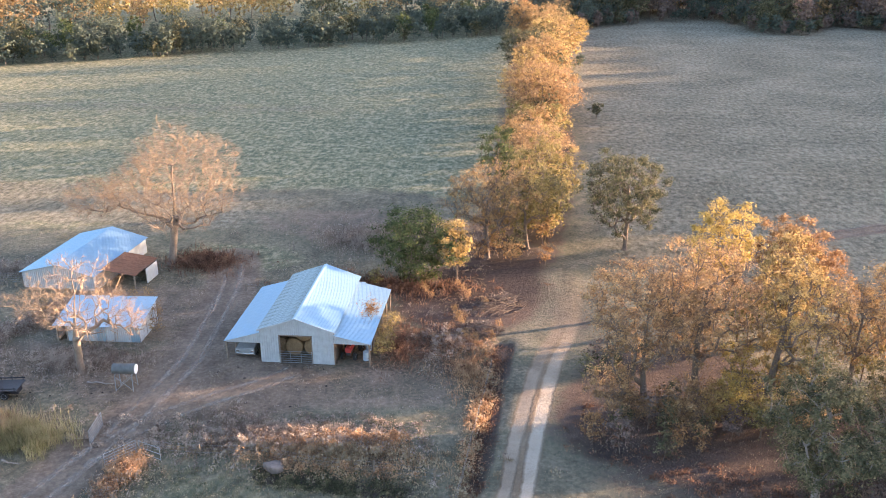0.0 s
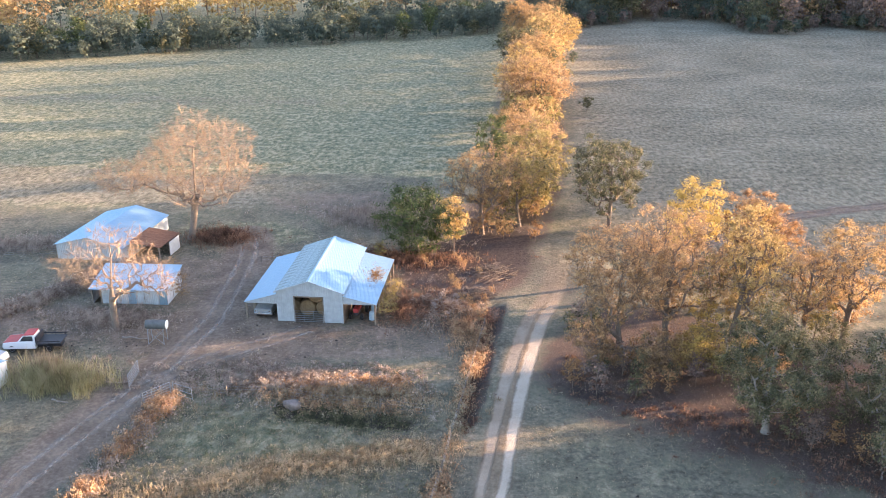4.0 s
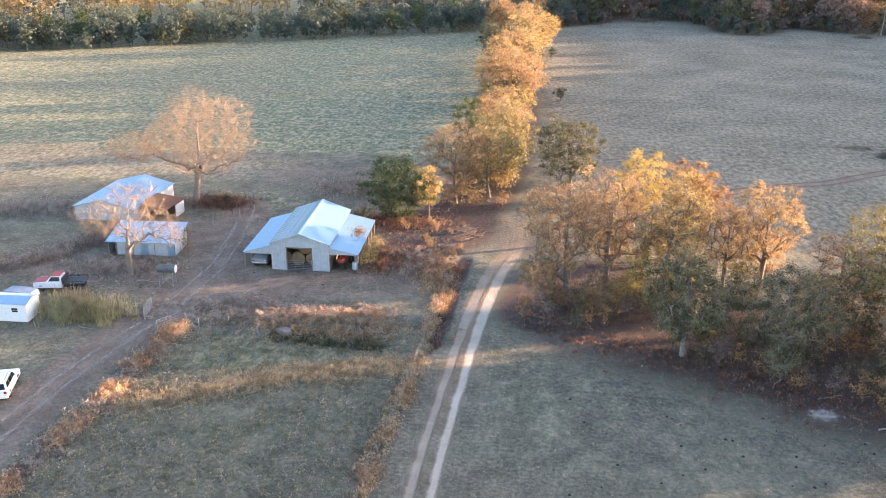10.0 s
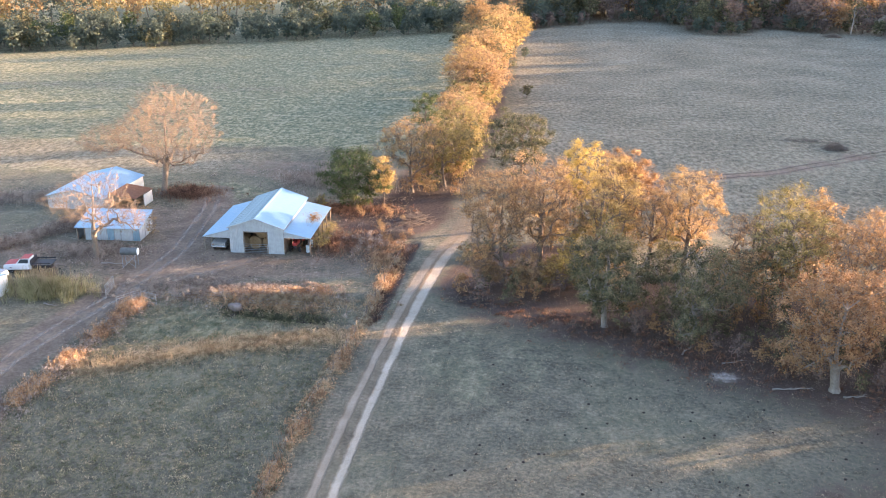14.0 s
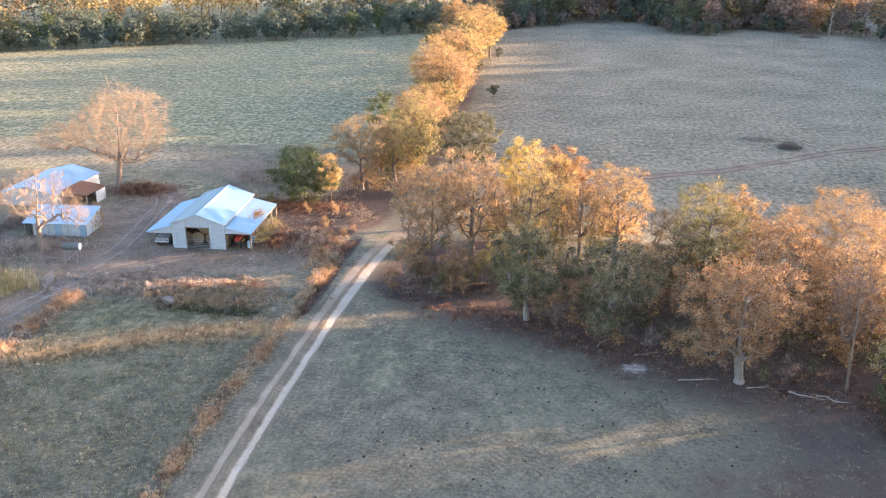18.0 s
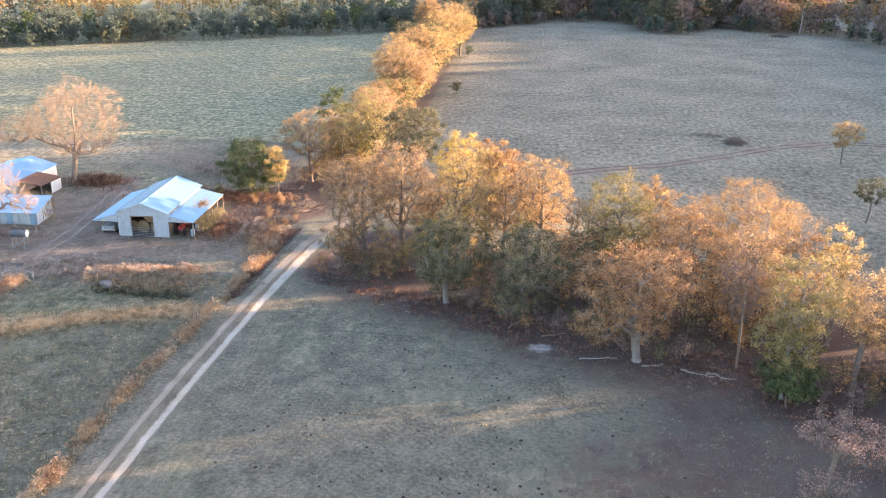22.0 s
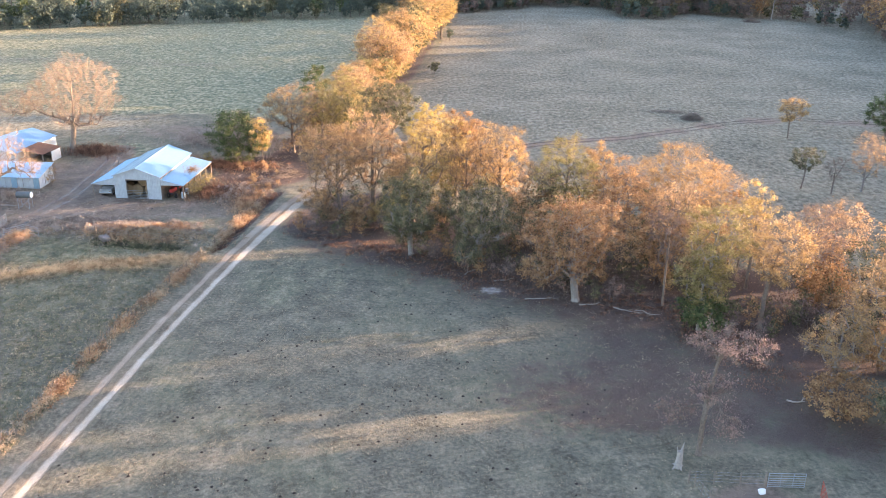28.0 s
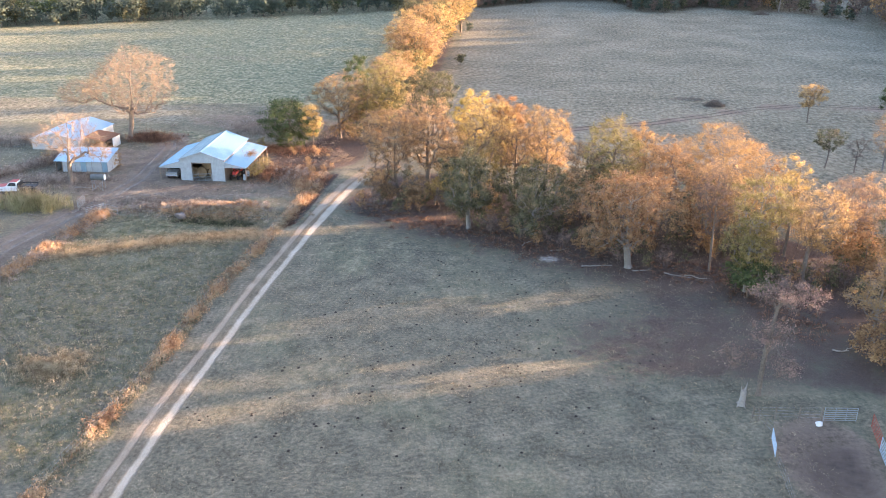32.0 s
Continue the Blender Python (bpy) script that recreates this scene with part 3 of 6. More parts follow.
        t1 = t0 + td * np.repeat(rr, k_tw, 0) * rs.uniform(0.25, 0.7, (len(t0), 1))
        side = np.cross(d, unit(rs, len(d)))
        side /= np.linalg.norm(side, axis=1, keepdims=True) + 1e-9
        w = rs.uniform(0.016, 0.03, (len(d), 1))
        mid = (s0 + s1) / 2 + rs.normal(size=s0.shape) * 0.06
        v1 = np.stack([s0 - side * w, s0 + side * w, mid + side * w * 0.7, mid - side * w * 0.7, s1], 1).reshape(-1, 3)
        q = (np.arange(len(d)) * 5)[:, None]
        f1 = np.concatenate([q + [[0, 1, 2]], q + [[0, 2, 3]], q + [[3, 2, 4]]], 0)
        side = np.cross(td, unit(rs, len(td))) * rs.uniform(0.009, 0.017, (len(td), 1))
        v2 = np.stack([t0 - side, t0 + side, t1], 1).reshape(-1, 3)
        tv, tf = np.concatenate([v1, v2]), np.concatenate([f1, len(v1) + np.arange(len(v2)).reshape(-1, 3)])
    full = rs.uniform(0.25, 1.5, n_cl)
    pick = np.repeat(np.arange(n_cl), np.maximum(1, (full * per).astype(int)))
    d = unit(rs, len(pick))
    d[:, 2] = np.where(rs.uniform(size=len(d)) < 0.75, np.abs(d[:, 2]), d[:, 2])
    pos = cl[pick] + d * rc[pick] * np.abs(rs.normal(size=(len(pick), 1))) ** 0.8 * [0.70, 0.70, 0.56] + rs.normal(size=(len(pick), 3)) * 0.10
    pos[:, 2] -= droop * 0.7 * rc[pick, 0] * rs.uniform(0, 1, len(pick)) ** 2
    pos[:, 2] = np.maximum(pos[:, 2], 0.15)
    lv, lf = leaf_tris(rs, pos, leaf, 0.3, d * 0.7 + axis_out[pick] * 0.35)
    return (wv, wf), (tv, tf), (lv, lf)


G1, G2, G3 = "bare trees by the sheds", "trees along the wood's edge", "trees on the far pasture"


def tree(label, seed, x, y, h, r, low, leaf_kind, bark=BARK, category="tree", group="trees of the hedgerow", name="tree", **kw):
    if group == G2 and name == "tree":
        kw["n_cl"], low, r = int(kw["n_cl"] * 1.5), low * (1.0 if "limbs" in kw else 0.38), r * 1.06
        kw["leaf"], kw["per"] = kw["leaf"] * 0.86, int(kw["per"] * 1.3)
    elif name == "tree":
        kw["n_cl"], low, r = int(kw["n_cl"] * 1.35), low * 0.5, r * 1.08
    wood, tw, lv = tree_shape(seed, h, r, low, **kw)
    ob = empty(name, Matrix.Translation((x, y, float(ground_z(x, y)))))
    child("trunk", mesh("trunk", *wood, bark, True), ob)
    if tw[0] is not None and name != "shrub":
        child("twig_spray", mesh("twig_spray", *tw, TWIG_TAN if bark is not BARK else BARK), ob)["kind"] = "stuff"
    child("crown", mesh("crown", *lv, LEAF[leaf_kind]), ob)
    return tagged(ob, label, category, group)


# the big bare pecan and the bare tree before the shed
tree("huge half-bare pecan tree with pinkish tan twigs at the pasture's edge", 11, -42.6, 97, 16.6, 8.0, 5.0, "tan", BARK_TAN, group=G1, n_cl=250, lobes=9, trunk=0.46, per=22, leaf=0.10, twigs=55, taper=0.64, spread=1.2, shift=(1.6, 0.6), hollow=0.45, limbs=((-7.5, -1.5, 8.2, 4.6, 2.8, 60),))
tree("half-bare tree with broken trunk before the tin shed", 12, -41.0, 71.4, 11.4, 5.2, 5.0, "tan", BARK_TAN, group=G1, n_cl=85, lobes=7, trunk=0.34, per=7, leaf=0.09, twigs=40, shift=(0.6, 0.4), taper=0.70, spread=1.15, hollow=0.3, limbs=((4.2, 1.5, 4.6, 2.4, 1.8, 26), (-3.6, -0.6, 7.2, 2.0, 1.6, 14)))
# the hedgerow that runs away from the barn
tree("dense dark green broadleaf tree beside the barn", 21, -12.9, 95.5, 9.6, 6.0, -4.0, "green", lobes=6, n_cl=75, per=170, trunk=0.22, leaf=0.26, spread=1.05)
tree("small bright yellow tree against the dark green one", 22, -8.4, 93.8, 8.6, 2.3, 3.6, "gold", n_cl=22, lobes=4, per=130, trunk=0.10, leaf=0.24)
tree("tan thinning oak at the head of the hedgerow", 23, -5.4, 102.5, 12.8, 5.2, 3.5, "tan", n_cl=80, per=75, trunk=0.28, twigs=40, leaf=0.22)
tree("yellowish thin tree beside the tan oak", 39, -0.6, 106, 11.6, 4.4, 3.0, "yellowgreen", n_cl=60, per=80, trunk=0.22, twigs=35, leaf=0.22)
tree("green and yellow tree in the hedgerow", 24, 1.0, 114, 13.6, 4.8, 2.0, "yellowgreen", n_cl=70, per=120, trunk=0.3, leaf=0.25)
tree("dark pine standing among the hedgerow trees", 25, -5.0, 118, 13.6, 3.0, 4.0, "green", n_cl=34, per=130, trunk=0.22)
tree("pinkish tan tree in the hedgerow", 26, 0.5, 127, 12.0, 5.4, 2.0, "pinktan", n_cl=60, per=110, trunk=0.26, leaf=0.25)
tree("tan low tree in the hedgerow", 27, -1.5, 143, 9.5, 4.6, 1.5, "tan", n_cl=50, per=110, trunk=0.22, leaf=0.26)
tree("pinkish gold tree glowing in the low sun in the hedgerow", 28, 1.2, 166, 13.8, 7.6, 1.0, "pinktan", n_cl=110, lobes=9, per=130, trunk=0.34, leaf=0.3)
tree("golden tree leaning on its pinkish neighbour", 34, -1.4, 173, 15.4, 5.4, 3.0, "gold", n_cl=60, per=120, trunk=0.30, leaf=0.3)
tree("tan tree behind its larger neighbour in the hedgerow", 29, 1.6, 192, 15.2, 6.0, 3.0, "tan", n_cl=70, per=110, trunk=0.32, leaf=0.32)
tree("tan tree far along the hedgerow", 30, -3.5, 216, 14.0, 6.0, 3.0, "olive", n_cl=60, per=110, trunk=0.3, leaf=0.34)
tree("golden brown tree far along the hedgerow", 31, 8.4, 236, 14.6, 6.6, 4.0, "gold", n_cl=70, per=110, trunk=0.3, leaf=0.36)
tree("golden tree at the far end of the hedgerow", 32, -4.0, 262, 15.5, 6.0, 3.0, "tan", n_cl=60, per=110, trunk=0.3, leaf=0.38)
tree("olive green tree standing beside the track", 33, 11.2, 106.5, 13.6, 5.6, 0.8, "olive", n_cl=85, per=150, trunk=0.28, leaf=0.25)
tree("yellow-green sapling behind the barn", 38, -17.4, 92.6, 2.6, 0.8, 0.5, "yellowgreen", n_cl=10, lobes=3, per=60, trunk=0.03, leaf=0.16)
# the wood's edge along the near pasture
tree("pinkish tan tree half bare beside the track", 41, 9.6, 69.0, 14.6, 5.6, 2.4, "pinktan", group=G2, n_cl=105, lobes=8, per=105, trunk=0.30, leaf=0.19, twigs=50, shift=(-0.6, 0), hollow=0.3, limbs=((-3.2, -1.6, 3.4, 2.8, 2.4, 26), (2.6, -2.0, 3.0, 2.2, 2.0, 14)))
tree("pinkish gold tree with a straight trunk beside the track", 63, 13.8, 70.2, 16.2, 5.0, 7.6, "pinktan", group=G2, n_cl=80, lobes=7, per=120, trunk=0.34, leaf=0.2, twigs=45, hollow=0.3)
tree("golden tree with leaning trunk beside the pinkish one", 66, 19.2, 70.0, 15.4, 3.9, 7.6, "gold", group=G2, n_cl=60, lobes=7, per=80, trunk=0.28, leaf=0.2, twigs=40, shift=(2.0, 0.6), hollow=0.3)
tree("golden tan tree with forking trunk above the evergreens", 64, 30.8, 73.4, 14.6, 4.6, 8.0, "orange", group=G2, n_cl=70, per=95, trunk=0.28, leaf=0.21, twigs=40, hollow=0.3)
tree("golden tan tree beside the forking one", 67, 26.4, 71.0, 12.6, 3.4, 7.4, "tan", group=G2, n_cl=42, per=75, trunk=0.22, leaf=0.2, twigs=40)
for i, (x, y, h) in enumerate(((16.6, 67.4, 5.6), (18.4, 66.4, 4.6), (21.5, 69.6, 5.5), (12.2, 66.6, 3.4), (17.4, 70.4, 7.4), (20.4, 72.0, 8.0), (24.0, 72.4, 7.0), (8.0, 67.2, 3.0), (15.0, 67.6, 4.2), (22.6, 66.8, 4.6), (28.2, 68.4, 6.4), (33.6, 66.4, 6.0))):
    tree("golden sapling filling the gap between taller trunks", 80 + i, x, y, h, 1.9, 0.8, ("yellow", "yellowgreen", "gold", "pinktan", "yellow", "gold", "yellowgreen", "pinktan", "gold", "pinktan", "olive", "brown")[i], group=G2, n_cl=26, lobes=5, per=75, trunk=0.07, leaf=0.19)
tree("tall bright golden yellow tree", 42, 18.9, 91.0, 13.3, 4.0, 1.5, "yellow", group=G2, n_cl=60, lobes=6, per=140, trunk=0.28, leaf=0.24)
tree("golden tan tree beside the yellow one", 43, 24.2, 82.6, 13.4, 3.6, 2.5, "gold", group=G2, n_cl=60, per=120, trunk=0.26, leaf=0.22)
tree("bronze oak behind the golden trees", 44, 25.2, 85.0, 14.2, 4.2, 2.0, "brown", group=G2, n_cl=65, per=140, trunk=0.26, leaf=0.24)
tree("dark olive evergreen with drooping limbs", 45, 20.4, 58.4, 11.4, 4.8, 0.3, "olive", BARK_PALE, group=G2, n_cl=85, lobes=7, per=200, trunk=0.32, leaf=0.22, droop=0.8, twigs=15, hollow=0.6)
tree("grey-green evergreen with bare lower limbs", 46, 29.2, 57.0, 11.6, 5.2, 1.0, "olive", BARK_PALE, group=G2, n_cl=75, lobes=7, per=150, trunk=0.34, leaf=0.21, droop=0.8, twigs=25, hollow=0.55, limbs=((-1.5, -4.4, 3.0, 2.2, 1.8, 14),))
tree("grey tan tree at the wood's edge", 48, 36.0, 64, 12.5, 3.4, 6.0, "pinktan", group=G2, n_cl=45, per=70, trunk=0.24, twigs=50, leaf=0.19)
tree("yellow-green tree at the wood's edge", 49, 39.6, 63.0, 15.6, 4.6, 6.0, "yellowgreen", group=G2, n_cl=70, per=125, trunk=0.28, leaf=0.22)
tree("tan tree beside the yellow-green one", 68, 44.6, 68.5, 13.6, 3.4, 5.0, "tan", group=G2, n_cl=45, per=105, trunk=0.24, leaf=0.22)
tree("rusty brown oak with a thick pale trunk", 50, 40.2, 46.8, 13.2, 5.6, 0.4, "rust", BARK_PALE, group=G2, n_cl=95, lobes=7, per=120, trunk=0.42, leaf=0.22, taper=0.7, shift=(-0.4, 0), twigs=20, limbs=((-4.4, -0.8, 4.0, 2.8, 2.6, 22),))
tree("broad tan tree with a domed crown", 51, 54.2, 65, 14.4, 7.4, 3.0, "tan", BARK_PALE, group=G2, n_cl=125, lobes=11, per=130, trunk=0.34, leaf=0.2, twigs=30, hollow=0.5)
tree("tall slender tree leaning with a thin pinkish crown", 65, 49.6, 46.0, 13.5, 2.4, 6.0, "grey", BARK, group=G2, n_cl=44, per=45, trunk=0.14, leaf=0.17, twigs=55, shift=(0.2, 1.6))
tree("olive flat-topped tree over the creeper", 69, 53.4, 42.4, 15.0, 4.2, 7.5, "yellowgreen", BARK_PALE, group=G2, n_cl=60, lobes=5, per=120, trunk=0.24, leaf=0.21, shift=(0.2, 0), twigs=20)
tree("green and yellow tree clad in creeper", 52, 52.6, 41, 9.8, 3.0, 0.4, "yellowgreen", BARK_PALE, group=G2, n_cl=50, per=110, trunk=0.2, leaf=0.21)
tree("dark green shrub under the creeper-clad tree", 53, 52.6, 39.6, 4.6, 3.4, 0.2, "green", group=G2, category="shrub", name="shrub", n_cl=40, per=150, trunk=0.10)
tree("golden tree with forking pale limbs over a dark trunk", 54, 59.2, 42.4, 13.8, 4.2, 8.0, "orange", BARK_TAN, group=G2, n_cl=50, lobes=6, per=110, trunk=0.26, leaf=0.21, twigs=30, shift=(1.8, 1.0), taper=0.62)
tree("slender golden tree at the wood's edge", 78, 60.0, 52.4, 14.0, 2.8, 7.0, "gold", BARK_TAN, group=G2, n_cl=40, per=100, trunk=0.2, leaf=0.21)
tree("slender pinkish tree at the wood's edge", 55, 66.0, 50, 12.0, 3.0, 6.0, "grey", BARK_PALE, group=G2, n_cl=36, per=55, trunk=0.18, leaf=0.2, twigs=50)
tree("tan tree inside the wood", 56, 46.4, 57, 13.4, 4.6, 6.5, "brown", group=G2, n_cl=65, per=95, trunk=0.26, leaf=0.2, twigs=30)
tree("tan tree standing among the wood", 57, 52.0, 53, 12.8, 4.2, 6.5, "pinktan", group=G2, n_cl=60, per=90, trunk=0.24, leaf=0.2, twigs=40)
tree("pink tan tree inside the wood", 58, 70.0, 55, 11.5, 4.0, 3.0, "pinktan", group=G2, n_cl=50, per=85, trunk=0.22, leaf=0.22)
tree("tan tree with pale limbs over the bushes", 59, 67.4, 29.4, 14.6, 4.8, 3.0, "tan", BARK_PALE, group=G2, n_cl=80, per=85, trunk=0.3, twigs=45, leaf=0.2)
tree("tan tree with bleached twigs beside the bushes", 79, 62.6, 29.6, 9.0, 3.4, 2.6, "tan", BARK_PALE, group=G2, n_cl=50, per=70, trunk=0.2, twigs=50, leaf=0.19)
tree("thin brown bush under the trees", 60, 61.8, 25.0, 4.2, 4.6, 0.2, "brown", group=G2, category="shrub", name="shrub", n_cl=60, per=80, trunk=0.10)
tree("olive bush at the wood's edge", 61, 66.5, 21.5, 5.4, 3.8, 0.2, "olive", group=G2, category="shrub", name="shrub", n_cl=50, per=120, trunk=0.10)
tree("small grey withered tree beside the pen", 62, 48.6, 18.4, 10.2, 3.4, 8.3, "withered", BARK, group=G2, n_cl=30, lobes=5, per=50, trunk=0.22, leaf=0.19, twigs=80, shift=(1.6, 1.8), taper=0.6, limbs=((0.6, 0.2, 5.8, 2.6, 1.3, 16), (-2.2, 0.6, 3.4, 1.7, 1.0, 12), (1.8, -0.4, 3.2, 1.9, 1.0, 12)))
# single trees on the far pasture
tree("small round orange tree on the open pasture", 71, 84, 124.3, 8.6, 3.0, 3.4, "orange", group=G3, n_cl=36, per=90, trunk=0.14)
tree("dark green tree on the open pasture", 72, 101.5, 124.3, 9.4, 4.6, 1.0, "green", group=G3, n_cl=55, per=150, trunk=0.2)
tree("small leaning tree with a thin olive crown", 73, 77.5, 92.5, 7.2, 2.6, 4.4, "olive", group=G3, n_cl=26, per=70, trunk=0.12)
tree("pale bare tree with pinkish twigs", 74, 86.5, 92, 9.6, 3.4, 2.4, "pinktan", BARK_PALE, group=G3, n_cl=50, per=32, trunk=0.16, twigs=70, leaf=0.2)
tree("dark bare tree with thin twigs", 87, 81.4, 90.2, 6.6, 2.0, 3.0, "grey", BARK, group=G3, n_cl=24, per=8, trunk=0.12, twigs=50, leaf=0.16)
tree("pale bare tree beside the wood", 75, 93.0, 88, 10.5, 4.0, 2.4, "grey", BARK_PALE, group=G3, n_cl=50, per=40, trunk=0.18, twigs=70, leaf=0.2)
tree("dark round bush on the far pasture", 76, 12.0, 177, 3.2, 1.5, 0.3, "olive", group=G3, category="shrub", name="shrub", n_cl=14, lobes=3, per=120, trunk=0.08)
tree("small dark cedar on the far pasture", 77, 11.3, 233, 4.0, 1.6, 0.3, "pine", group=G3, category="shrub", name="shrub", n_cl=14, lobes=3, per=120, trunk=0.08)


# ---------------------------------------------------------------- woods round the pastures
def woods(name, label, places, kinds, seed, tall, leaf=0.68, per=22, n_cl=60, cone=0.0):
    """Joined trees in one mesh a leaf kind; places: rows x, y."""
    rs = np.random.RandomState(seed)
    shapes = []
    for i in range(7):
        h, r, low = rs.uniform(0.85, 1.1) * tall, rs.uniform(0.30, 0.40) * tall, 0.0
        shapes.append(tree_shape(seed * 50 + i, h, r, low, n_cl=n_cl, lobes=6, trunk=0.012 * tall, per=per, leaf=leaf, twigs=0, sides=3, thin=0.005 * tall, spread=1.35, cone=cone))
    acc = {}
    for x, y in places:
        wood, _, lv = shapes[rs.randint(7)]
        a, s = rs.uniform(0, 6.28), rs.uniform(0.78, 1.15)
        m = np.array([[math.cos(a), -math.sin(a), 0], [math.sin(a), math.cos(a), 0], [0, 0, 1]]) * s
        kind = kinds[rs.randint(len(kinds))]
        for key, (v, f) in ((kind, lv), ("wood", wood)):
            acc.setdefault(key, []).append((v @ m.T + [x, y, 0], f))
    top = empty(name, Matrix.Identity(4))
    for key, rows in acc.items():
        off, vs, fs = 0, [], []
        for v, f in rows:
            vs.append(v), fs.append(f + off)
            off += len(v)
        ob = child("trunks" if key == "wood" else "crowns", mesh("woods", np.concatenate(vs), np.concatenate(fs), BARK if key == "wood" else LEAF[key]), top)
        ob["kind"] = "stuff"
    return tagged(top, label, "woods", kind="stuff")


def scatter(seed, n, inside, x0, x1, y0, y1, gap):
    rs = np.random.RandomState(seed)
    got = []
    for _ in range(n * 12):
        if len(got) >= n:
            break
        p = (rs.uniform(x0, x1), rs.uniform(y0, y1))
        if inside(*p) and all((p[0] - q[0]) ** 2 + (p[1] - q[1]) ** 2 > gap * gap for q in got):
            got.append(p)
    return got


def edge_left(x):        # far edge of the left pasture
    return float(np.interp(x, [-400, -144, -100, -52, -18, 0], [110, 224, 245, 268, 285, 300]))


def edge_right(x):       # far edge of the right pasture
    return float(np.interp(x, [0, 12, 24, 46, 64, 71, 84, 101, 118, 134, 146, 150], [305, 302, 315, 331, 334, 300, 296, 319, 305, 304, 279, 252]))


woods("woods_north_west", "dark pine wood with golden tops beyond the pasture", scatter(5, 290, lambda x, y: edge_left(x) + 3 < y < edge_left(x) + 30 and x < 6, -260, 6, 150, 345, 3.2), ["pine", "pine", "pine", "olive", "pine", "pine", "green", "pine"], 5, 10.5, 0.6, 22, 48, 0.55)
woods("woods_north_west", "tall golden wood behind the pines", scatter(6, 150, lambda x, y: edge_left(x) + 36 < y < edge_left(x) + 130 and x < 14, -300, 14, 170, 430, 6.5), ["pine", "gold", "orange", "yellowgreen", "olive", "tan"], 6, 17.5, 0.95, 22, 34)
woods("woods_north_west", "low shrubs at the foot of the pine wood", scatter(15, 210, lambda x, y: edge_left(x) - 1 < y < edge_left(x) + 4, -260, 2, 150, 305, 1.8), ["pine", "olive", "pine", "pine"], 15, 7, 0.75, 30, 18)
woods("woods_north_east", "low shrubs at the foot of the far wood", scatter(16, 190, lambda x, y: edge_right(x) - 1 < y < edge_right(x) + 4, 6, 160, 240, 345, 1.6), ["grey", "olive", "grey", "pine"], 16, 5.5, 0.75, 30, 16)


def piny(x):
    return x < 34 or 56 < x < 84


woods("woods_north_east", "dark pines beyond the far pasture", scatter(7, 120, lambda x, y: edge_right(x) + 2 < y < edge_right(x) + 34 and piny(x), 4, 100, 240, 400, 3.2), ["pine", "pine", "olive"], 7, 12.5, 0.7, 16, 48, 0.5)
woods("woods_north_east", "grey-brown bare wood beyond the far pasture", scatter(14, 190, lambda x, y: edge_right(x) + 2 < y < edge_right(x) + 60 and not (piny(x) and y < edge_right(x) + 30), 4, 215, 240, 400, 4.2), ["grey", "brown", "grey", "tan", "olive"], 14, 14.5, 0.8, 16)

# hidden tall row, added to keep low sun off the north-west pines
woods("woods_north_east", "tall trees added behind the far pines to block low sun", scatter(25, 90, lambda x, y: edge_right(x) + 16 < y < edge_right(x) + 60, 2, 130, 300, 400, 6.0), ["pine", "tan", "olive", "grey"], 25, 23.0, 2.2, 12, 24)

# the east wood, mostly unseen, added for shade; low sun falls through its gaps
NX, NY = -math.sin(radians(SUN_AZ)), math.cos(radians(SUN_AZ))
GAPS = ((8.8, 1.3), (24.2, 2.3), (51.6, 1.9), (64.4, 1.5))


# where the added trees stay lower, so sun reaches the crowns by the track
def low_stretch(x, y):
    return 46 < x * NX + y * NY < 76


def in_gap(x, y, crown=0.8):
    q = x * NX + y * NY
    return any(abs(q - g) < w + crown for g, w in GAPS)


woods("shade_woods_east", "brown and olive autumn wood east of the pasture", scatter(8, 190, lambda x, y: x > 74 + 0.12 * (60 - y) and not in_gap(x, y, 2.9) and y < 60 + 0.1 * (x - 74), 74, 150, -70, 66, 3.8), ["tan", "brown", "olive", "pinktan", "grey"], 8, 14.0, 1.4, 14, 20)
woods("shade_woods_east", "brown and olive autumn wood east of the far pasture", scatter(9, 640, lambda x, y: x > 152 + 0.1 * abs(y - 150) * (y < 150) and not in_gap(x, y, 5.2) and not low_stretch(x, y) and not (x < 172 and y > 245), 150, 270, 30, 430, 4.0), ["tan", "brown", "olive", "pine", "grey"], 9, 17.0, 3.2, 12, 18)
# two further belts, added only to keep low sun off the pastures
woods("shade_woods_east", "trees added east of the far pasture to block low sun", scatter(19, 220, lambda x, y: not in_gap(x, y, 5.2) and not low_stretch(x, y), 176, 232, 90, 330, 5.0), ["tan", "brown", "olive", "pine"], 19, 17.0, 3.2, 11, 15)
woods("shade_woods_east", "added row of trees blocking low sun east of the far pasture", scatter(21, 80, lambda x, y: not in_gap(x, y, 4.4) and not low_stretch(x, y), 154, 168, 84, 235, 3.6), ["tan", "brown", "olive"], 21, 17.0, 2.4, 12, 18)
# unseen shorter trees, their height set by how far down sun should reach
woods("shade_woods_east", "unseen lower trees letting low sun past, east of the far pasture", scatter(24, 110, lambda x, y: low_stretch(x, y) and not in_gap(x, y, 3.6), 152, 240, 90, 190, 4.0), ["tan", "brown", "olive", "grey"], 24, 12.0, 2.0, 14, 20)
# thicket added to shade the pasture floor while rays above it pass
woods("shade_woods_east", "added grey thicket blocking low sun beside the far pasture", scatter(22, 46, lambda x, y: 44 < x * NX + y * NY < 72, 104, 118, 84, 128, 2.4), ["grey", "olive", "tan"], 22, 7.6, 0.5, 26, 30)
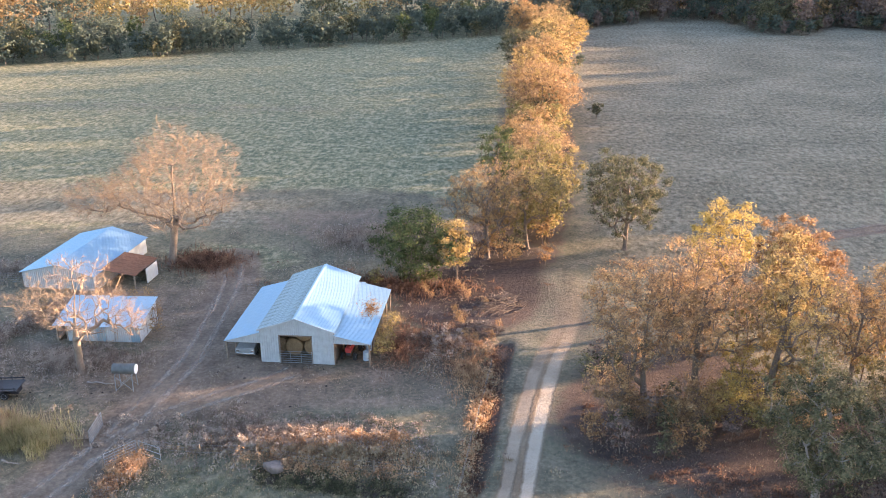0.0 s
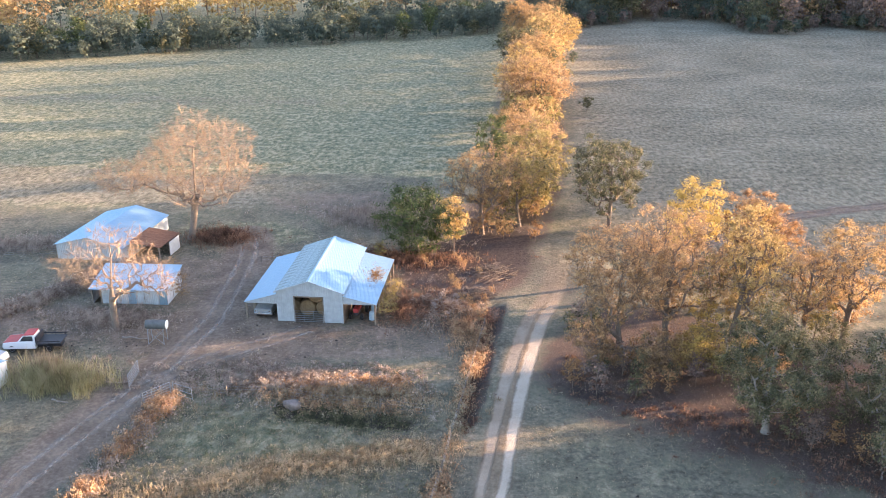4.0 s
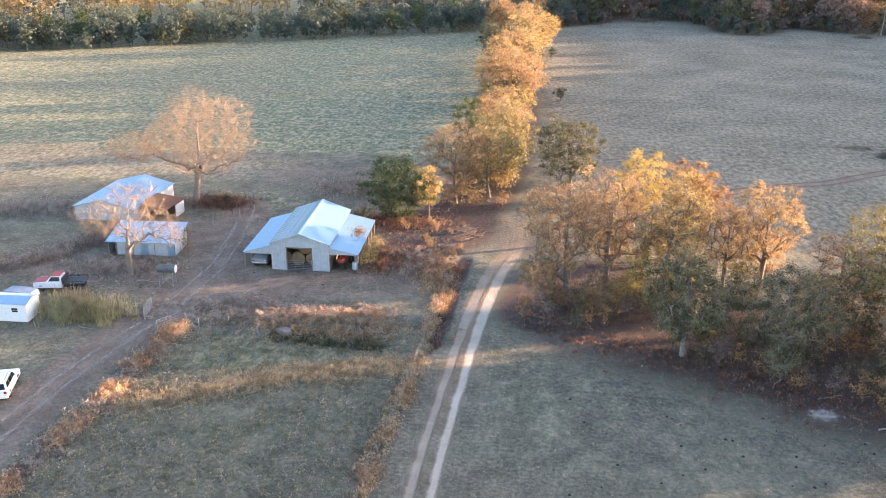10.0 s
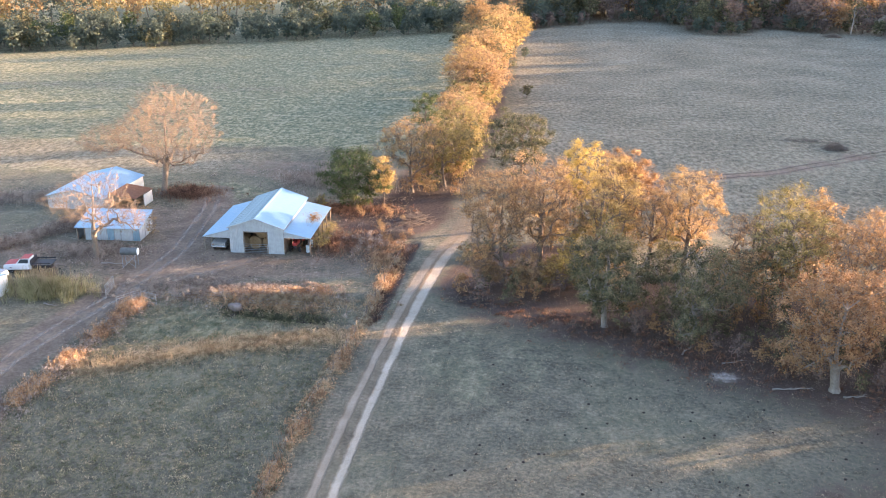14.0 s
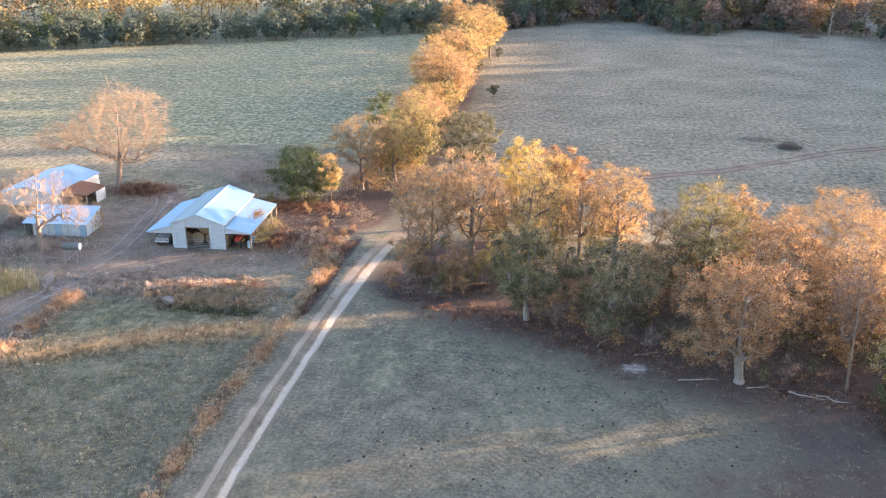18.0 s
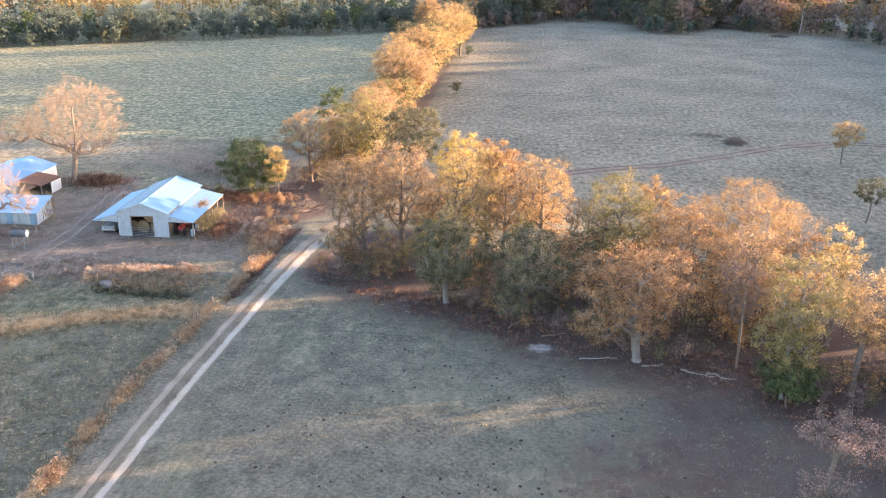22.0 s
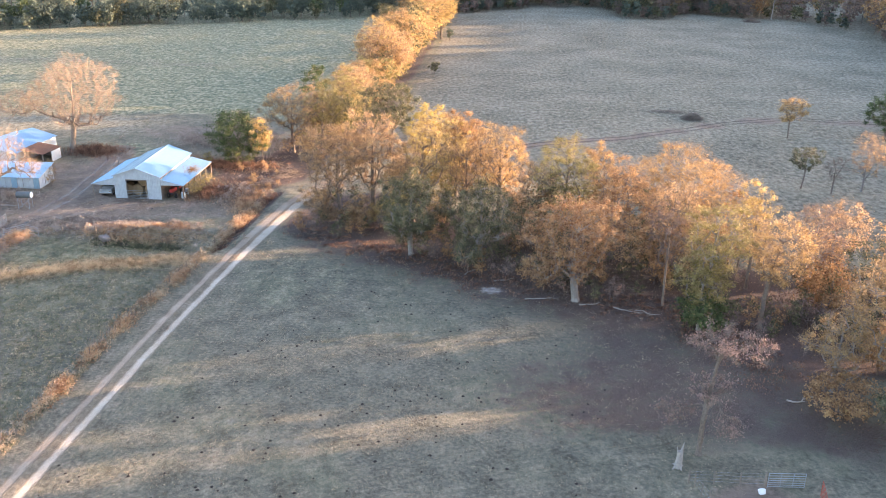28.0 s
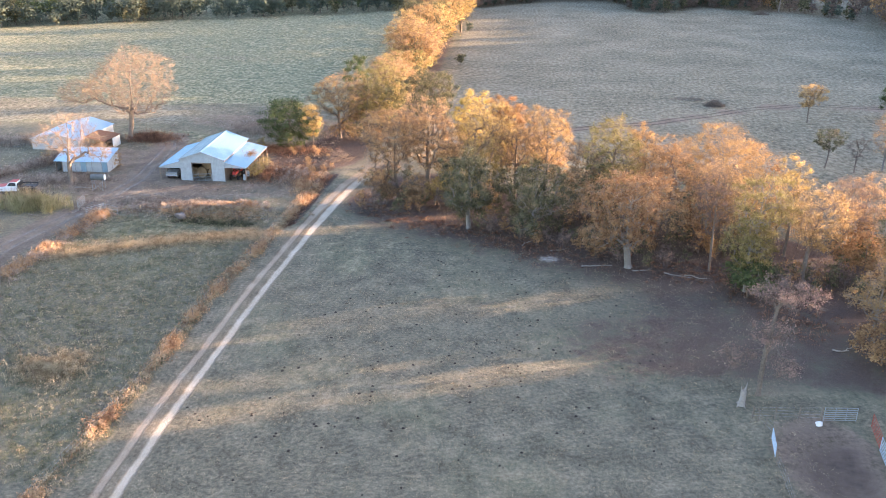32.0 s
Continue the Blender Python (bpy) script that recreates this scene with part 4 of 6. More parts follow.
woods("woods_edge", "crowded tan and olive trees inside the wood", scatter(17, 34, lambda x, y: float(seg_dist(x, y, [(34, 66), (44, 60), (56, 54), (74, 48)])) < 4.5 and not in_gap(x, y, 2.6), 32, 76, 44, 72, 2.8), ["tan", "pinktan", "brown", "olive"], 17, 9.5, 0.26, 60, 32)
woods("woods_edge", "crowded golden and tan trees inside the wood", scatter(20, 16, lambda x, y: not in_gap(x, y, 2.8) and float(seg_dist(x, y, ROAD)) > 9, 15, 33, 75, 86, 2.8), ["gold", "tan", "yellowgreen", "pinktan"], 20, 7.0, 0.26, 60, 40)
woods("woods_edge", "crowded low trees filling the hedgerow", scatter(18, 70, lambda x, y: (y < 124 or y > 152) and abs(x - (-0.5 + 0.02 * (y - 110))) < 3.6, -8, 9, 108, 186, 2.2), ["tan", "pinktan", "olive", "olive", "yellowgreen", "tan"], 18, 7.5, 0.42, 44, 22)
woods("woods_edge", "low scrubby trees in the thin stretch of the hedgerow", scatter(26, 26, lambda x, y: abs(x + 0.3) < 3.4, -5, 5, 122, 154, 1.8), ["tan", "olive", "yellowgreen"], 26, 5.2, 0.34, 40, 20)
woods("woods_edge", "crowded trees filling the far hedgerow", scatter(23, 64, lambda x, y: abs(x - (0.5 + 0.02 * (y - 110))) < 3.0, -8, 9, 180, 296, 2.4), ["tan", "olive", "olive", "gold"], 23, 13.0, 0.5, 40, 26)

# ---------------------------------------------------------------- barn
def old_sheet_mat():
    """Galvanised sheet with dark weathered streaks running down it."""
    k = Mat("streaked_old_sheet")
    co = k.co()
    mp = k.n("Mapping", i0=co)
    mp.inputs[3].default_value = (3.2, 0.5, 1)
    s, a = k.noise(1.6, 5, 0.7, mp.outputs[0]), k.noise(0.5, 3, 0.6, co)
    f = k.math("ADD", k.math("MULTIPLY", s, 0.7), k.math("MULTIPLY", a, 0.3))
    return k.done(k.ramp(f, [(0.38, (0.14, 0.17, 0.15)), (0.5, (0.28, 0.36, 0.37)), (0.6, (0.38, 0.47, 0.53))]), 0.5, 0.35)


GALV_OLD = old_sheet_mat()


def wall_sheet(parent, x0, x1, bot, top, y, material, name="wall_sheet", ribs=4, deep=0.022, out=-1):
    """A ribbed upright sheet between x0 and x1 whose foot and top follow bot(x) and top(x)."""
    xs, ds = [], []
    step = (x1 - x0) / ribs
    for i in range(ribs):
        for f, d in ((0.0, 0), (0.60, 0), (0.70, deep), (0.88, deep), (0.98, 0)):
            xs.append(x0 + (i + f) * step), ds.append(d)
    xs.append(x1), ds.append(0)
    n = len(xs)
    v = [(x, y + out * d, bot(x)) for x, d in zip(xs, ds)] + [(x, y + out * d, top(x)) for x, d in zip(xs, ds)]
    v += [(x, y + out * d - out * 0.006, bot(x)) for x, d in zip(xs, ds)] + [(x, y + out * d - out * 0.006, top(x)) for x, d in zip(xs, ds)]
    f = [(i, i + 1, n + i + 1, n + i) for i in range(n - 1)] + [(2 * n + i, 3 * n + i, 3 * n + i + 1, 2 * n + i + 1) for i in range(n - 1)]
    f += [(n + i, n + i + 1, 3 * n + i + 1, 3 * n + i) for i in range(n - 1)] + [(0, n, 3 * n, 2 * n), (n - 1, 3 * n - 1, 4 * n - 1, 2 * n - 1)]
    return child(name, mesh("wall_sheet", v, f, material), parent)


def rail_gate(label, at, yaw, length, height, material, rails=6, braces=True, group=""):
    ob = empty("gate", Matrix.Translation(at) @ pose(0, 0, 0, 0, 0, yaw))
    for i in range(rails):
        z = 0.14 + (height - 0.14) * (i / (rails - 1)) ** 1.1
        part("rail", rod((0, 0, z), (length, 0, z), 0.025, 6), material, ob)
    for x in (0.0, length):
        part("upright", rod((x, 0, 0.02), (x, 0, height + 0.02), 0.028, 6), material, ob)
    if braces:
        for f in (0.33, 0.67):
            part("brace", box(length * f - 0.02, length * f + 0.02, -0.035, -0.027, 0.12, height), material, ob)
    return tagged(ob, label, "gate", group)


BX, BY = -21.6, 74.8
barn = tagged(empty("barn", Matrix.Translation((BX, BY, 0))), "white ribbed-metal barn with two open lean-tos", "barn")
DEEP, HALF, EAVE, RIDGE = 12.2, 3.47, 3.5, 4.72
LT, L_EAVE, R_EAVE, L_X, R_X = 3.12, 2.08, 2.34, -6.95, 6.95


def gable(x):
    return RIDGE - (RIDGE - EAVE) * abs(x) / HALF - 0.06


def left_roof(x):
    return L_EAVE + (LT - L_EAVE) * (x - L_X) / (-HALF - L_X) - 0.05


def right_roof(x):
    return R_EAVE + (LT - R_EAVE) * (R_X - x) / (R_X - HALF) - 0.05


def flat(z):
    return lambda x: z


# front: walls beside and over the doorway, and the fascia of the lean-tos
DOOR0, DOOR1, DOORTOP = -1.72, 1.45, 2.95
for x0, x1 in ((-HALF, -2.6), (-2.6, DOOR0), (DOOR1, 2.46), (2.46, HALF)):
    wall_sheet(barn, x0, x1, flat(0.05), gable, 0.0, WHITE_SHEET)
for i in range(4):
    a, b = DOOR0 + (DOOR1 - DOOR0) * i / 4, DOOR0 + (DOOR1 - DOOR0) * (i + 1) / 4
    wall_sheet(barn, a, b, flat(DOORTOP), gable, 0.0, WHITE_SHEET)
for i in range(4):
    a, b = L_X + 0.1 + (-HALF - L_X - 0.1) * i / 4, L_X + 0.1 + (-HALF - L_X - 0.1) * (i + 1) / 4
    wall_sheet(barn, a, b, flat(L_EAVE - 0.10), left_roof, 0.02, WHITE_SHEET, "fascia_sheet")
    a, b = HALF + (R_X - 0.1 - HALF) * i / 4, HALF + (R_X - 0.1 - HALF) * (i + 1) / 4
    wall_sheet(barn, a, b, flat(R_EAVE - 0.12), right_roof, 0.02, WHITE_SHEET, "fascia_sheet")
# back and inner walls
for i in range(8):
    a, b = -HALF + 2 * HALF * i / 8, -HALF + 2 * HALF * (i + 1) / 8
    wall_sheet(barn, a, b, flat(0.05), gable, DEEP, WHITE_SHEET, out=1)
for i in range(4):
    a, b = L_X + 0.1 + (-HALF - L_X - 0.1) * i / 4, L_X + 0.1 + (-HALF - L_X - 0.1) * (i + 1) / 4
    wall_sheet(barn, a, b, flat(0.05), left_roof, DEEP, WHITE_SHEET, out=1)
part("inner_wall", box(-HALF - 0.03, -HALF + 0.03, 0.02, DEEP - 0.02, 0.02, EAVE - 0.1), WOOD, barn)
part("inner_wall", box(HALF - 0.03, HALF + 0.03, 0.02, DEEP - 0.02, 0.02, EAVE - 0.1), WOOD, barn)
# roofs
over = 0.25
sl = math.hypot(HALF + 0.2, (RIDGE - EAVE) * (HALF + 0.2) / HALF)
up_r = Vector((-HALF, 0, RIDGE - EAVE)).normalized()
dn_l = Vector((-HALF, 0, EAVE - RIDGE)).normalized()
sheeted(barn, "roof_sheet", (HALF + 0.2, -over, EAVE - (RIDGE - EAVE) * 0.2 / HALF), (0, 1, 0), up_r, DEEP + 1.0, sl, GALV)
sheeted(barn, "roof_sheet", (0, -over, RIDGE), (0, 1, 0), dn_l, DEEP + 1.0, sl, GALV_OLD, label="streaked old roof sheet")
up_rl = Vector((HALF - R_X, 0, LT - R_EAVE)).normalized()
dn_ll = Vector((L_X + HALF, 0, L_EAVE - LT)).normalized()
sheeted(barn, "roof_sheet", (R_X, -0.1, R_EAVE), (0, 1, 0), up_rl, DEEP + 0.2, math.hypot(R_X - HALF, LT - R_EAVE), GALV)
sheeted(barn, "roof_sheet", (-HALF, -0.1, LT), (0, 1, 0), dn_ll, DEEP + 0.2, math.hypot(-HALF - L_X, LT - L_EAVE), GALV)
part("ridge_cap", prism([(-0.22, -0.055), (0, 0.03), (0.22, -0.055), (0, 0.012)], -over, DEEP + 0.75), GALV, barn).matrix_local = Matrix.Translation((0, 0, RIDGE + 0.02))
for sx in (-1, 1):
    part("barge_trim", prism([(0, RIDGE - 0.10), (sx * (HALF + 0.2), EAVE - 0.17), (sx * (HALF + 0.2), EAVE - 0.01), (0, RIDGE + 0.03)], -over - 0.03, -over), WHITE_SHEET, barn)
for i in range(6):
    yy = 0.1 + i * (DEEP - 0.2) / 5
    part("post", box(L_X + 0.12, L_X + 0.26, yy - 0.07, yy + 0.07, -0.1, L_EAVE - 0.03), WOOD, barn)
    part("post", box(R_X - 0.26, R_X - 0.12, yy - 0.07, yy + 0.07, -0.1, R_EAVE - 0.03), WOOD, barn)
part("beam", box(L_X + 0.12, L_X + 0.26, 0, DEEP, L_EAVE - 0.20, L_EAVE - 0.04), WOOD, barn)
part("beam", box(R_X - 0.26, R_X - 0.12, 0, DEEP, R_EAVE - 0.22, R_EAVE - 0.05), WOOD, barn)
part("lintel", box(DOOR0, DOOR1, 0.03, 0.15, DOORTOP - 0.15, DOORTOP + 0.05), WOOD, barn)
for x in (DOOR0 + 0.06, DOOR1 - 0.06):
    part("door_post", box(x - 0.06, x + 0.06, 0.03, 0.18, -0.1, DOORTOP), WOOD, barn)

rail_gate("closed galvanised rail gate in the barn doorway", (BX + DOOR0 + 0.08, BY - 0.08, 0), 0, 3.0, 1.3, STEEL, 6)


def hay_mat():
    k = Mat("dry_hay")
    a, b = k.noise(14, 6, 0.75), k.noise(1.5, 3)
    k.bump(a, 0.8, 0.05)
    return k.done(k.ramp(k.math("ADD", k.math("MULTIPLY", a, 0.6), k.math("MULTIPLY", b, 0.4)), [(0.3, (0.16, 0.105, 0.06)), (0.5, (0.30, 0.21, 0.12)), (0.7, (0.42, 0.31, 0.19))]), 1.0, 0, 0.1)


HAY = hay_mat()


def lathe(profile, seg=20):
    """Turns a profile of (y, radius) about the y axis."""
    v = [(r * math.cos(2 * math.pi * i / seg), y, r * math.sin(2 * math.pi * i / seg)) for i in range(seg) for y, r in profile]
    n = len(profile)
    f = [(i * n + j, i * n + j + 1, ((i + 1) % seg) * n + j + 1, ((i + 1) % seg) * n + j) for i in range(seg) for j in range(n - 1)]
    f += [tuple(i * n for i in range(seg))[::-1], tuple(i * n + n - 1 for i in range(seg))]
    return v, f


bale_me = mesh("hay_bale", *lathe([(-0.62, 0.66), (-0.60, 0.78), (-0.52, 0.86), (0.0, 0.88), (0.52, 0.86), (0.60, 0.78), (0.62, 0.66)], 28), HAY, False)
bale = tagged(new("hay_bale", bale_me), "round dry hay bale stacked inside the barn", "hay bale", "hay bales in the barn")
bale.matrix_world = Matrix.Translation((BX - 0.75, BY + 2.2, 0.86))
for x, y, z, a in ((1.05, 2.3, 0.86, 40), (0.2, 2.35, 2.28, 75), (-0.8, 3.7, 0.86, 10), (1.0, 3.75, 0.86, 130), (0.1, 3.8, 2.28, 200), (-2.3, 2.4, 0.86, 15)):
    copy_thing(bale, Matrix.Translation((BX + x, BY + y, z)) @ pose(0, 0, 0, 0, a, 0))


# ---------------------------------------------------------------- vehicles
def wheel(parent, x, y, r, w, side):
    tv, tf = lathe([(-w / 2, r * 0.62), (-w / 2, r * 0.92), (-w * 0.36, r), (w * 0.36, r), (w / 2, r * 0.92), (w / 2, r * 0.62)], 22)
    wh = child("wheel", mesh("tyre", tv, tf, RUBBER, False), parent, "", Matrix.Translation((x, y, r)))
    rv, rf = lathe([(-w * 0.40, r * 0.2), (-w * 0.52, r * 0.60), (w * 0.52, r * 0.60), (w * 0.40, r * 0.2)], 18)
    child("rim", mesh("rim", rv, rf, STEEL), wh)


def outline(profile, width, top_in, bevel, y_mid=0.0):
    """A body from a side outline (x, z), its upper points drawn in by top_in on both sides."""
    zmax, zmin = max(z for _, z in profile), min(z for _, z in profile)
    bm = bmesh.new()
    rows = []
    for s in (-1, 1):
        rows.append([bm.verts.new((x, y_mid + s * (width / 2 - top_in * (z - zmin) / (zmax - zmin)), z)) for x, z in profile])
    n = len(profile)
    bm.faces.new(rows[0]), bm.faces.new(rows[1][::-1])
    for i in range(n):
        bm.faces.new((rows[0][i], rows[1][i], rows[1][(i + 1) % n], rows[0][(i + 1) % n]))
    bmesh.ops.recalc_face_normals(bm, faces=bm.faces)
    if bevel:
        bmesh.ops.bevel(bm, geom=list(bm.edges), offset=bevel, segments=2, affect="EDGES", profile=0.6)
    return bm


def suv(label, at, yaw, paint):
    ob = empty("car", Matrix.Translation(at) @ pose(0, 0, 0, 0, 0, yaw))
    part("body", outline([(-2.28, 0.35), (2.25, 0.30), (2.32, 0.62), (2.2, 0.86), (1.05, 1.04), (-2.22, 1.06), (-2.32, 0.7)], 1.86, 0.05, 0.05), paint, ob)
    part("cabin", outline([(-2.16, 1.02), (1.02, 1.02), (0.30, 1.56), (-0.2, 1.66), (-1.5, 1.66), (-1.85, 1.58)], 1.76, 0.24, 0.05), paint, ob)
    for s in (-1, 1):
        for x0, x1, x2, x3 in ((-1.85, -1.0, -1.05, -1.65), (-0.95, -0.12, -0.12, -1.0), (-0.06, 0.78, 0.26, -0.06)):
            bm = bmesh.new()
            vs = [bm.verts.new(p) for p in ((x0, s * 0.865, 1.10), (x1, s * 0.865, 1.10), (x2, s * 0.775, 1.54), (x3, s * 0.775, 1.54))]
            bm.faces.new(vs if s < 0 else vs[::-1])
            bmesh.ops.solidify(bm, geom=bm.faces[:], thickness=0.012)
            part("side_window", bm, GLASS, ob)
    for name, pts in (("windscreen", ((0.99, -0.78, 1.09), (0.99, 0.78, 1.09), (0.36, 0.64, 1.55), (0.36, -0.64, 1.55))), ("rear_window", ((-2.16, 0.74, 1.12), (-2.16, -0.74, 1.12), (-1.89, -0.64, 1.55), (-1.89, 0.64, 1.55)))):
        bm = bmesh.new()
        bm.faces.new([bm.verts.new((x * 1.006, y, z)) for x, y, z in pts])
        bmesh.ops.solidify(bm, geom=bm.faces[:], thickness=0.015)
        part(name, bm, GLASS, ob)
    for s in (-1, 1):
        part("tail_lamp", box(-2.345, -2.26, s * 0.76 - 0.12, s * 0.76 + 0.12, 0.78, 1.0, 0.02), LAMP, ob)
        part("headlamp", box(2.16, 2.29, s * 0.7 - 0.16, s * 0.7 + 0.16, 0.66, 0.8, 0.02), CHROME, ob)
        part("roof_rail", rod((-1.5, s * 0.6, 1.70), (-0.1, s * 0.6, 1.70), 0.018, 6), DARK, ob)
        part("mirror", box(0.5, 0.68, s * 0.98 - 0.09, s * 0.98 + 0.09, 1.06, 1.18, 0.03), paint, ob)
        for x in (-1.38, 1.42):
            wheel(ob, x, s * 0.80, 0.35, 0.24, s)
    part("rear_bumper", box(-2.40, -2.22, -0.88, 0.88, 0.36, 0.60, 0.04), paint, ob)
    part("plate", box(-2.345, -2.325, -0.24, 0.24, 0.70, 0.82), WHITE, ob)
    return tagged(ob, label, "car")


def pickup(label, at, yaw, paint, roof, bed):
    ob = empty("pickup_truck", Matrix.Translation(at) @ pose(0, 0, 0, 0, 0, yaw))
    part("body", outline([(-0.55, 0.42), (2.55, 0.42), (2.62, 0.7), (2.55, 1.04), (1.2, 1.14), (-0.55, 1.16)], 1.92, 0.05, 0.05), paint, ob)
    part("cabin", outline([(-0.52, 1.12), (1.12, 1.12), (0.62, 1.72), (-0.40, 1.74)], 1.80, 0.2, 0.05), paint, ob)
    part("roof", outline([(-0.42, 1.74), (0.62, 1.72), (0.52, 1.80), (-0.36, 1.82)], 1.46, 0.06, 0.02), roof, ob, "faded red roof")
    part("hood", outline([(1.16, 1.13), (2.52, 1.03), (2.5, 1.06), (1.16, 1.17)], 1.66, 0.04, 0.0), roof, ob, "faded red bonnet")
    for s in (-1, 1):
        bm = bmesh.new()
        vs = [bm.verts.new(p) for p in ((-0.36, s * 0.90, 1.2), (0.92, s * 0.90, 1.2), (0.56, s * 0.75, 1.66), (-0.30, s * 0.75, 1.66))]
        bm.faces.new(vs if s < 0 else vs[::-1])
        bmesh.ops.solidify(bm, geom=bm.faces[:], thickness=0.012)
        part("side_window", bm, GLASS, ob)
        part("headlamp", box(2.52, 2.63, s * 0.72 - 0.13, s * 0.72 + 0.13, 0.74, 0.92, 0.02), CHROME, ob)
        for x in (-1.75, 1.75):
            wheel(ob, x, s * 0.82, 0.38, 0.25, s)
    bm = bmesh.new()
    bm.faces.new([bm.verts.new(p) for p in ((1.13, -0.80, 1.2), (1.13, 0.80, 1.2), (0.68, 0.68, 1.68), (0.68, -0.68, 1.68))])
    bmesh.ops.solidify(bm, geom=bm.faces[:], thickness=0.015)
    part("windscreen", bm, GLASS, ob)
    part("flat_bed", box(-2.95, -0.62, -1.0, 1.0, 0.86, 0.98, 0.02), bed, ob)
    part("headboard", box(-0.70, -0.60, -0.98, 0.98, 0.98, 1.62, 0.02), bed, ob)
    for s in (-1, 1):
        part("bed_rail", box(-2.95, -0.7, s * 0.98 - 0.025, s * 0.98 + 0.025, 1.12, 1.22), bed, ob)
        for i in range(3):
            part("stake", box(-2.8 + i * 0.95, -2.74 + i * 0.95, s * 0.98 - 0.03, s * 0.98 + 0.03, 0.98, 1.3), bed, ob)
    part("bumper", box(2.56, 2.70, -0.92, 0.92, 0.46, 0.64, 0.03), CHROME, ob)
    part("chassis", box(-2.8, 2.3, -0.45, 0.45, 0.36, 0.84), DARK, ob)
    return tagged(ob, label, "truck")


suv("white estate car parked on the grass beside the lane", (-41.2, 44.9, 0), 107, WHITE)
pickup("red and white pickup with a dark flat bed behind the reeds", (-47.2, 66.7, 0), 188, WHITE, REDPAINT, DARK)
pickup("old grey pickup parked nose out under the lean-to", (BX - 5.2, BY + 3.1, 0), -90, plain_mat("chalky_grey_paint", (0.20, 0.215, 0.22), 0.2, 3.0, 0.6), plain_mat("faded_grey_paint", (0.33, 0.35, 0.36), 0.2, 3.0, 0.6), DARK)


def tractor(label, at, yaw):
    ob = empty("tractor", Matrix.Translation(at) @ pose(0, 0, 0, 0, 0, yaw))
    part("hood", box(0.2, 1.7, -0.28, 0.28, 0.85, 1.32, 0.07), REDPAINT, ob)
    part("chassis", box(-0.9, 1.6, -0.2, 0.2, 0.5, 0.86, 0.03), DARK, ob)
    part("seat", outline([(-0.75, 1.05), (-0.35, 1.05), (-0.38, 1.15), (-0.65, 1.17), (-0.78, 1.5), (-0.86, 1.5)], 0.46, 0.03, 0.02), DARK, ob)
    part("exhaust_pipe", rod((1.2, 0.12, 1.3), (1.2, 0.12, 2.0), 0.035), DARK, ob)
    sv, sf = lathe([(-0.015, 0.17), (-0.015, 0.2), (0.015, 0.2), (0.015, 0.17)], 16)
    child("steering_wheel", mesh("steering_wheel", sv, sf, RUBBER), ob, "", Matrix.Translation((0.02, 0, 1.42)) @ pose(0, 0, 0, 60, 0, 90))
    for s in (-1, 1):
        part("mudguard", outline([(-1.2, 1.05), (-0.9, 1.38), (-0.3, 1.42), (0.1, 1.1), (-0.3, 1.34), (-0.9, 1.3)], 0.32, 0.0, 0.0, s * 0.62), REDPAINT, ob)
        wheel(ob, -0.6, s * 0.68, 0.64, 0.36, s)
        wheel(ob, 1.4, s * 0.6, 0.36, 0.22, s)
    return tagged(ob, label, "tractor")


tractor("faded red tractor parked under the lean-to", (BX + 4.7, BY + 2.6, 0), -95)
bv, bf = lathe([(-0.44, 0.26), (-0.43, 0.29), (-0.15, 0.295), (-0.13, 0.305), (0.13, 0.305), (0.15, 0.295), (0.43, 0.29), (0.44, 0.26)], 20)
drum_me = mesh("drum", bv, bf, BLUEGATE, False)
drum = tagged(new("drum", drum_me), "pale blue steel drum under the lean-to", "drum", "drums under the lean-to")
drum.matrix_world = Matrix.Translation((BX + 6.2, BY + 1.3, 0.44)) @ pose(0, 0, 0, 90, 0, 0)
copy_thing(drum, Matrix.Translation((BX + 6.1, BY + 3.2, 0.44)) @ pose(0, 0, 0, 90, 0, 40))
tagged(copy_thing(drum, Matrix.Translation((-18.6, 91.9, 0.44)) @ pose(0, 0, 0, 90, 0, 70)), "pale blue steel drum standing behind the barn", group="drums by the barn")


def trailer(label, at, yaw):
    ob = empty("trailer", Matrix.Translation(at) @ pose(0, 0, 0, 0, 0, yaw))
    part("bed", box(-1.7, 1.7, -0.9, 0.9, 0.62, 0.74, 0.02), DARK, ob)
    part("cover", outline([(-1.72, 0.74), (1.72, 0.74), (1.66, 1.3), (0.4, 1.44), (-1.6, 1.36)], 1.84, 0.12, 0.06), TARP, ob, "grey-blue cover")
    part("drawbar", rod((1.7, 0, 0.64), (2.9, 0, 0.5), 0.04), DARK, ob)
    part("jockey_stand", rod((2.7, 0, 0.55), (2.7, 0, 0.0), 0.03), STEEL, ob)
    for s in (-1, 1):
        wheel(ob, -0.2, s * 1.02, 0.32, 0.2, s)
    return tagged(ob, label, "trailer")


trailer("low trailer under a grey-blue cover beside the white shed", (-49.6, 62.9, 0), 170)

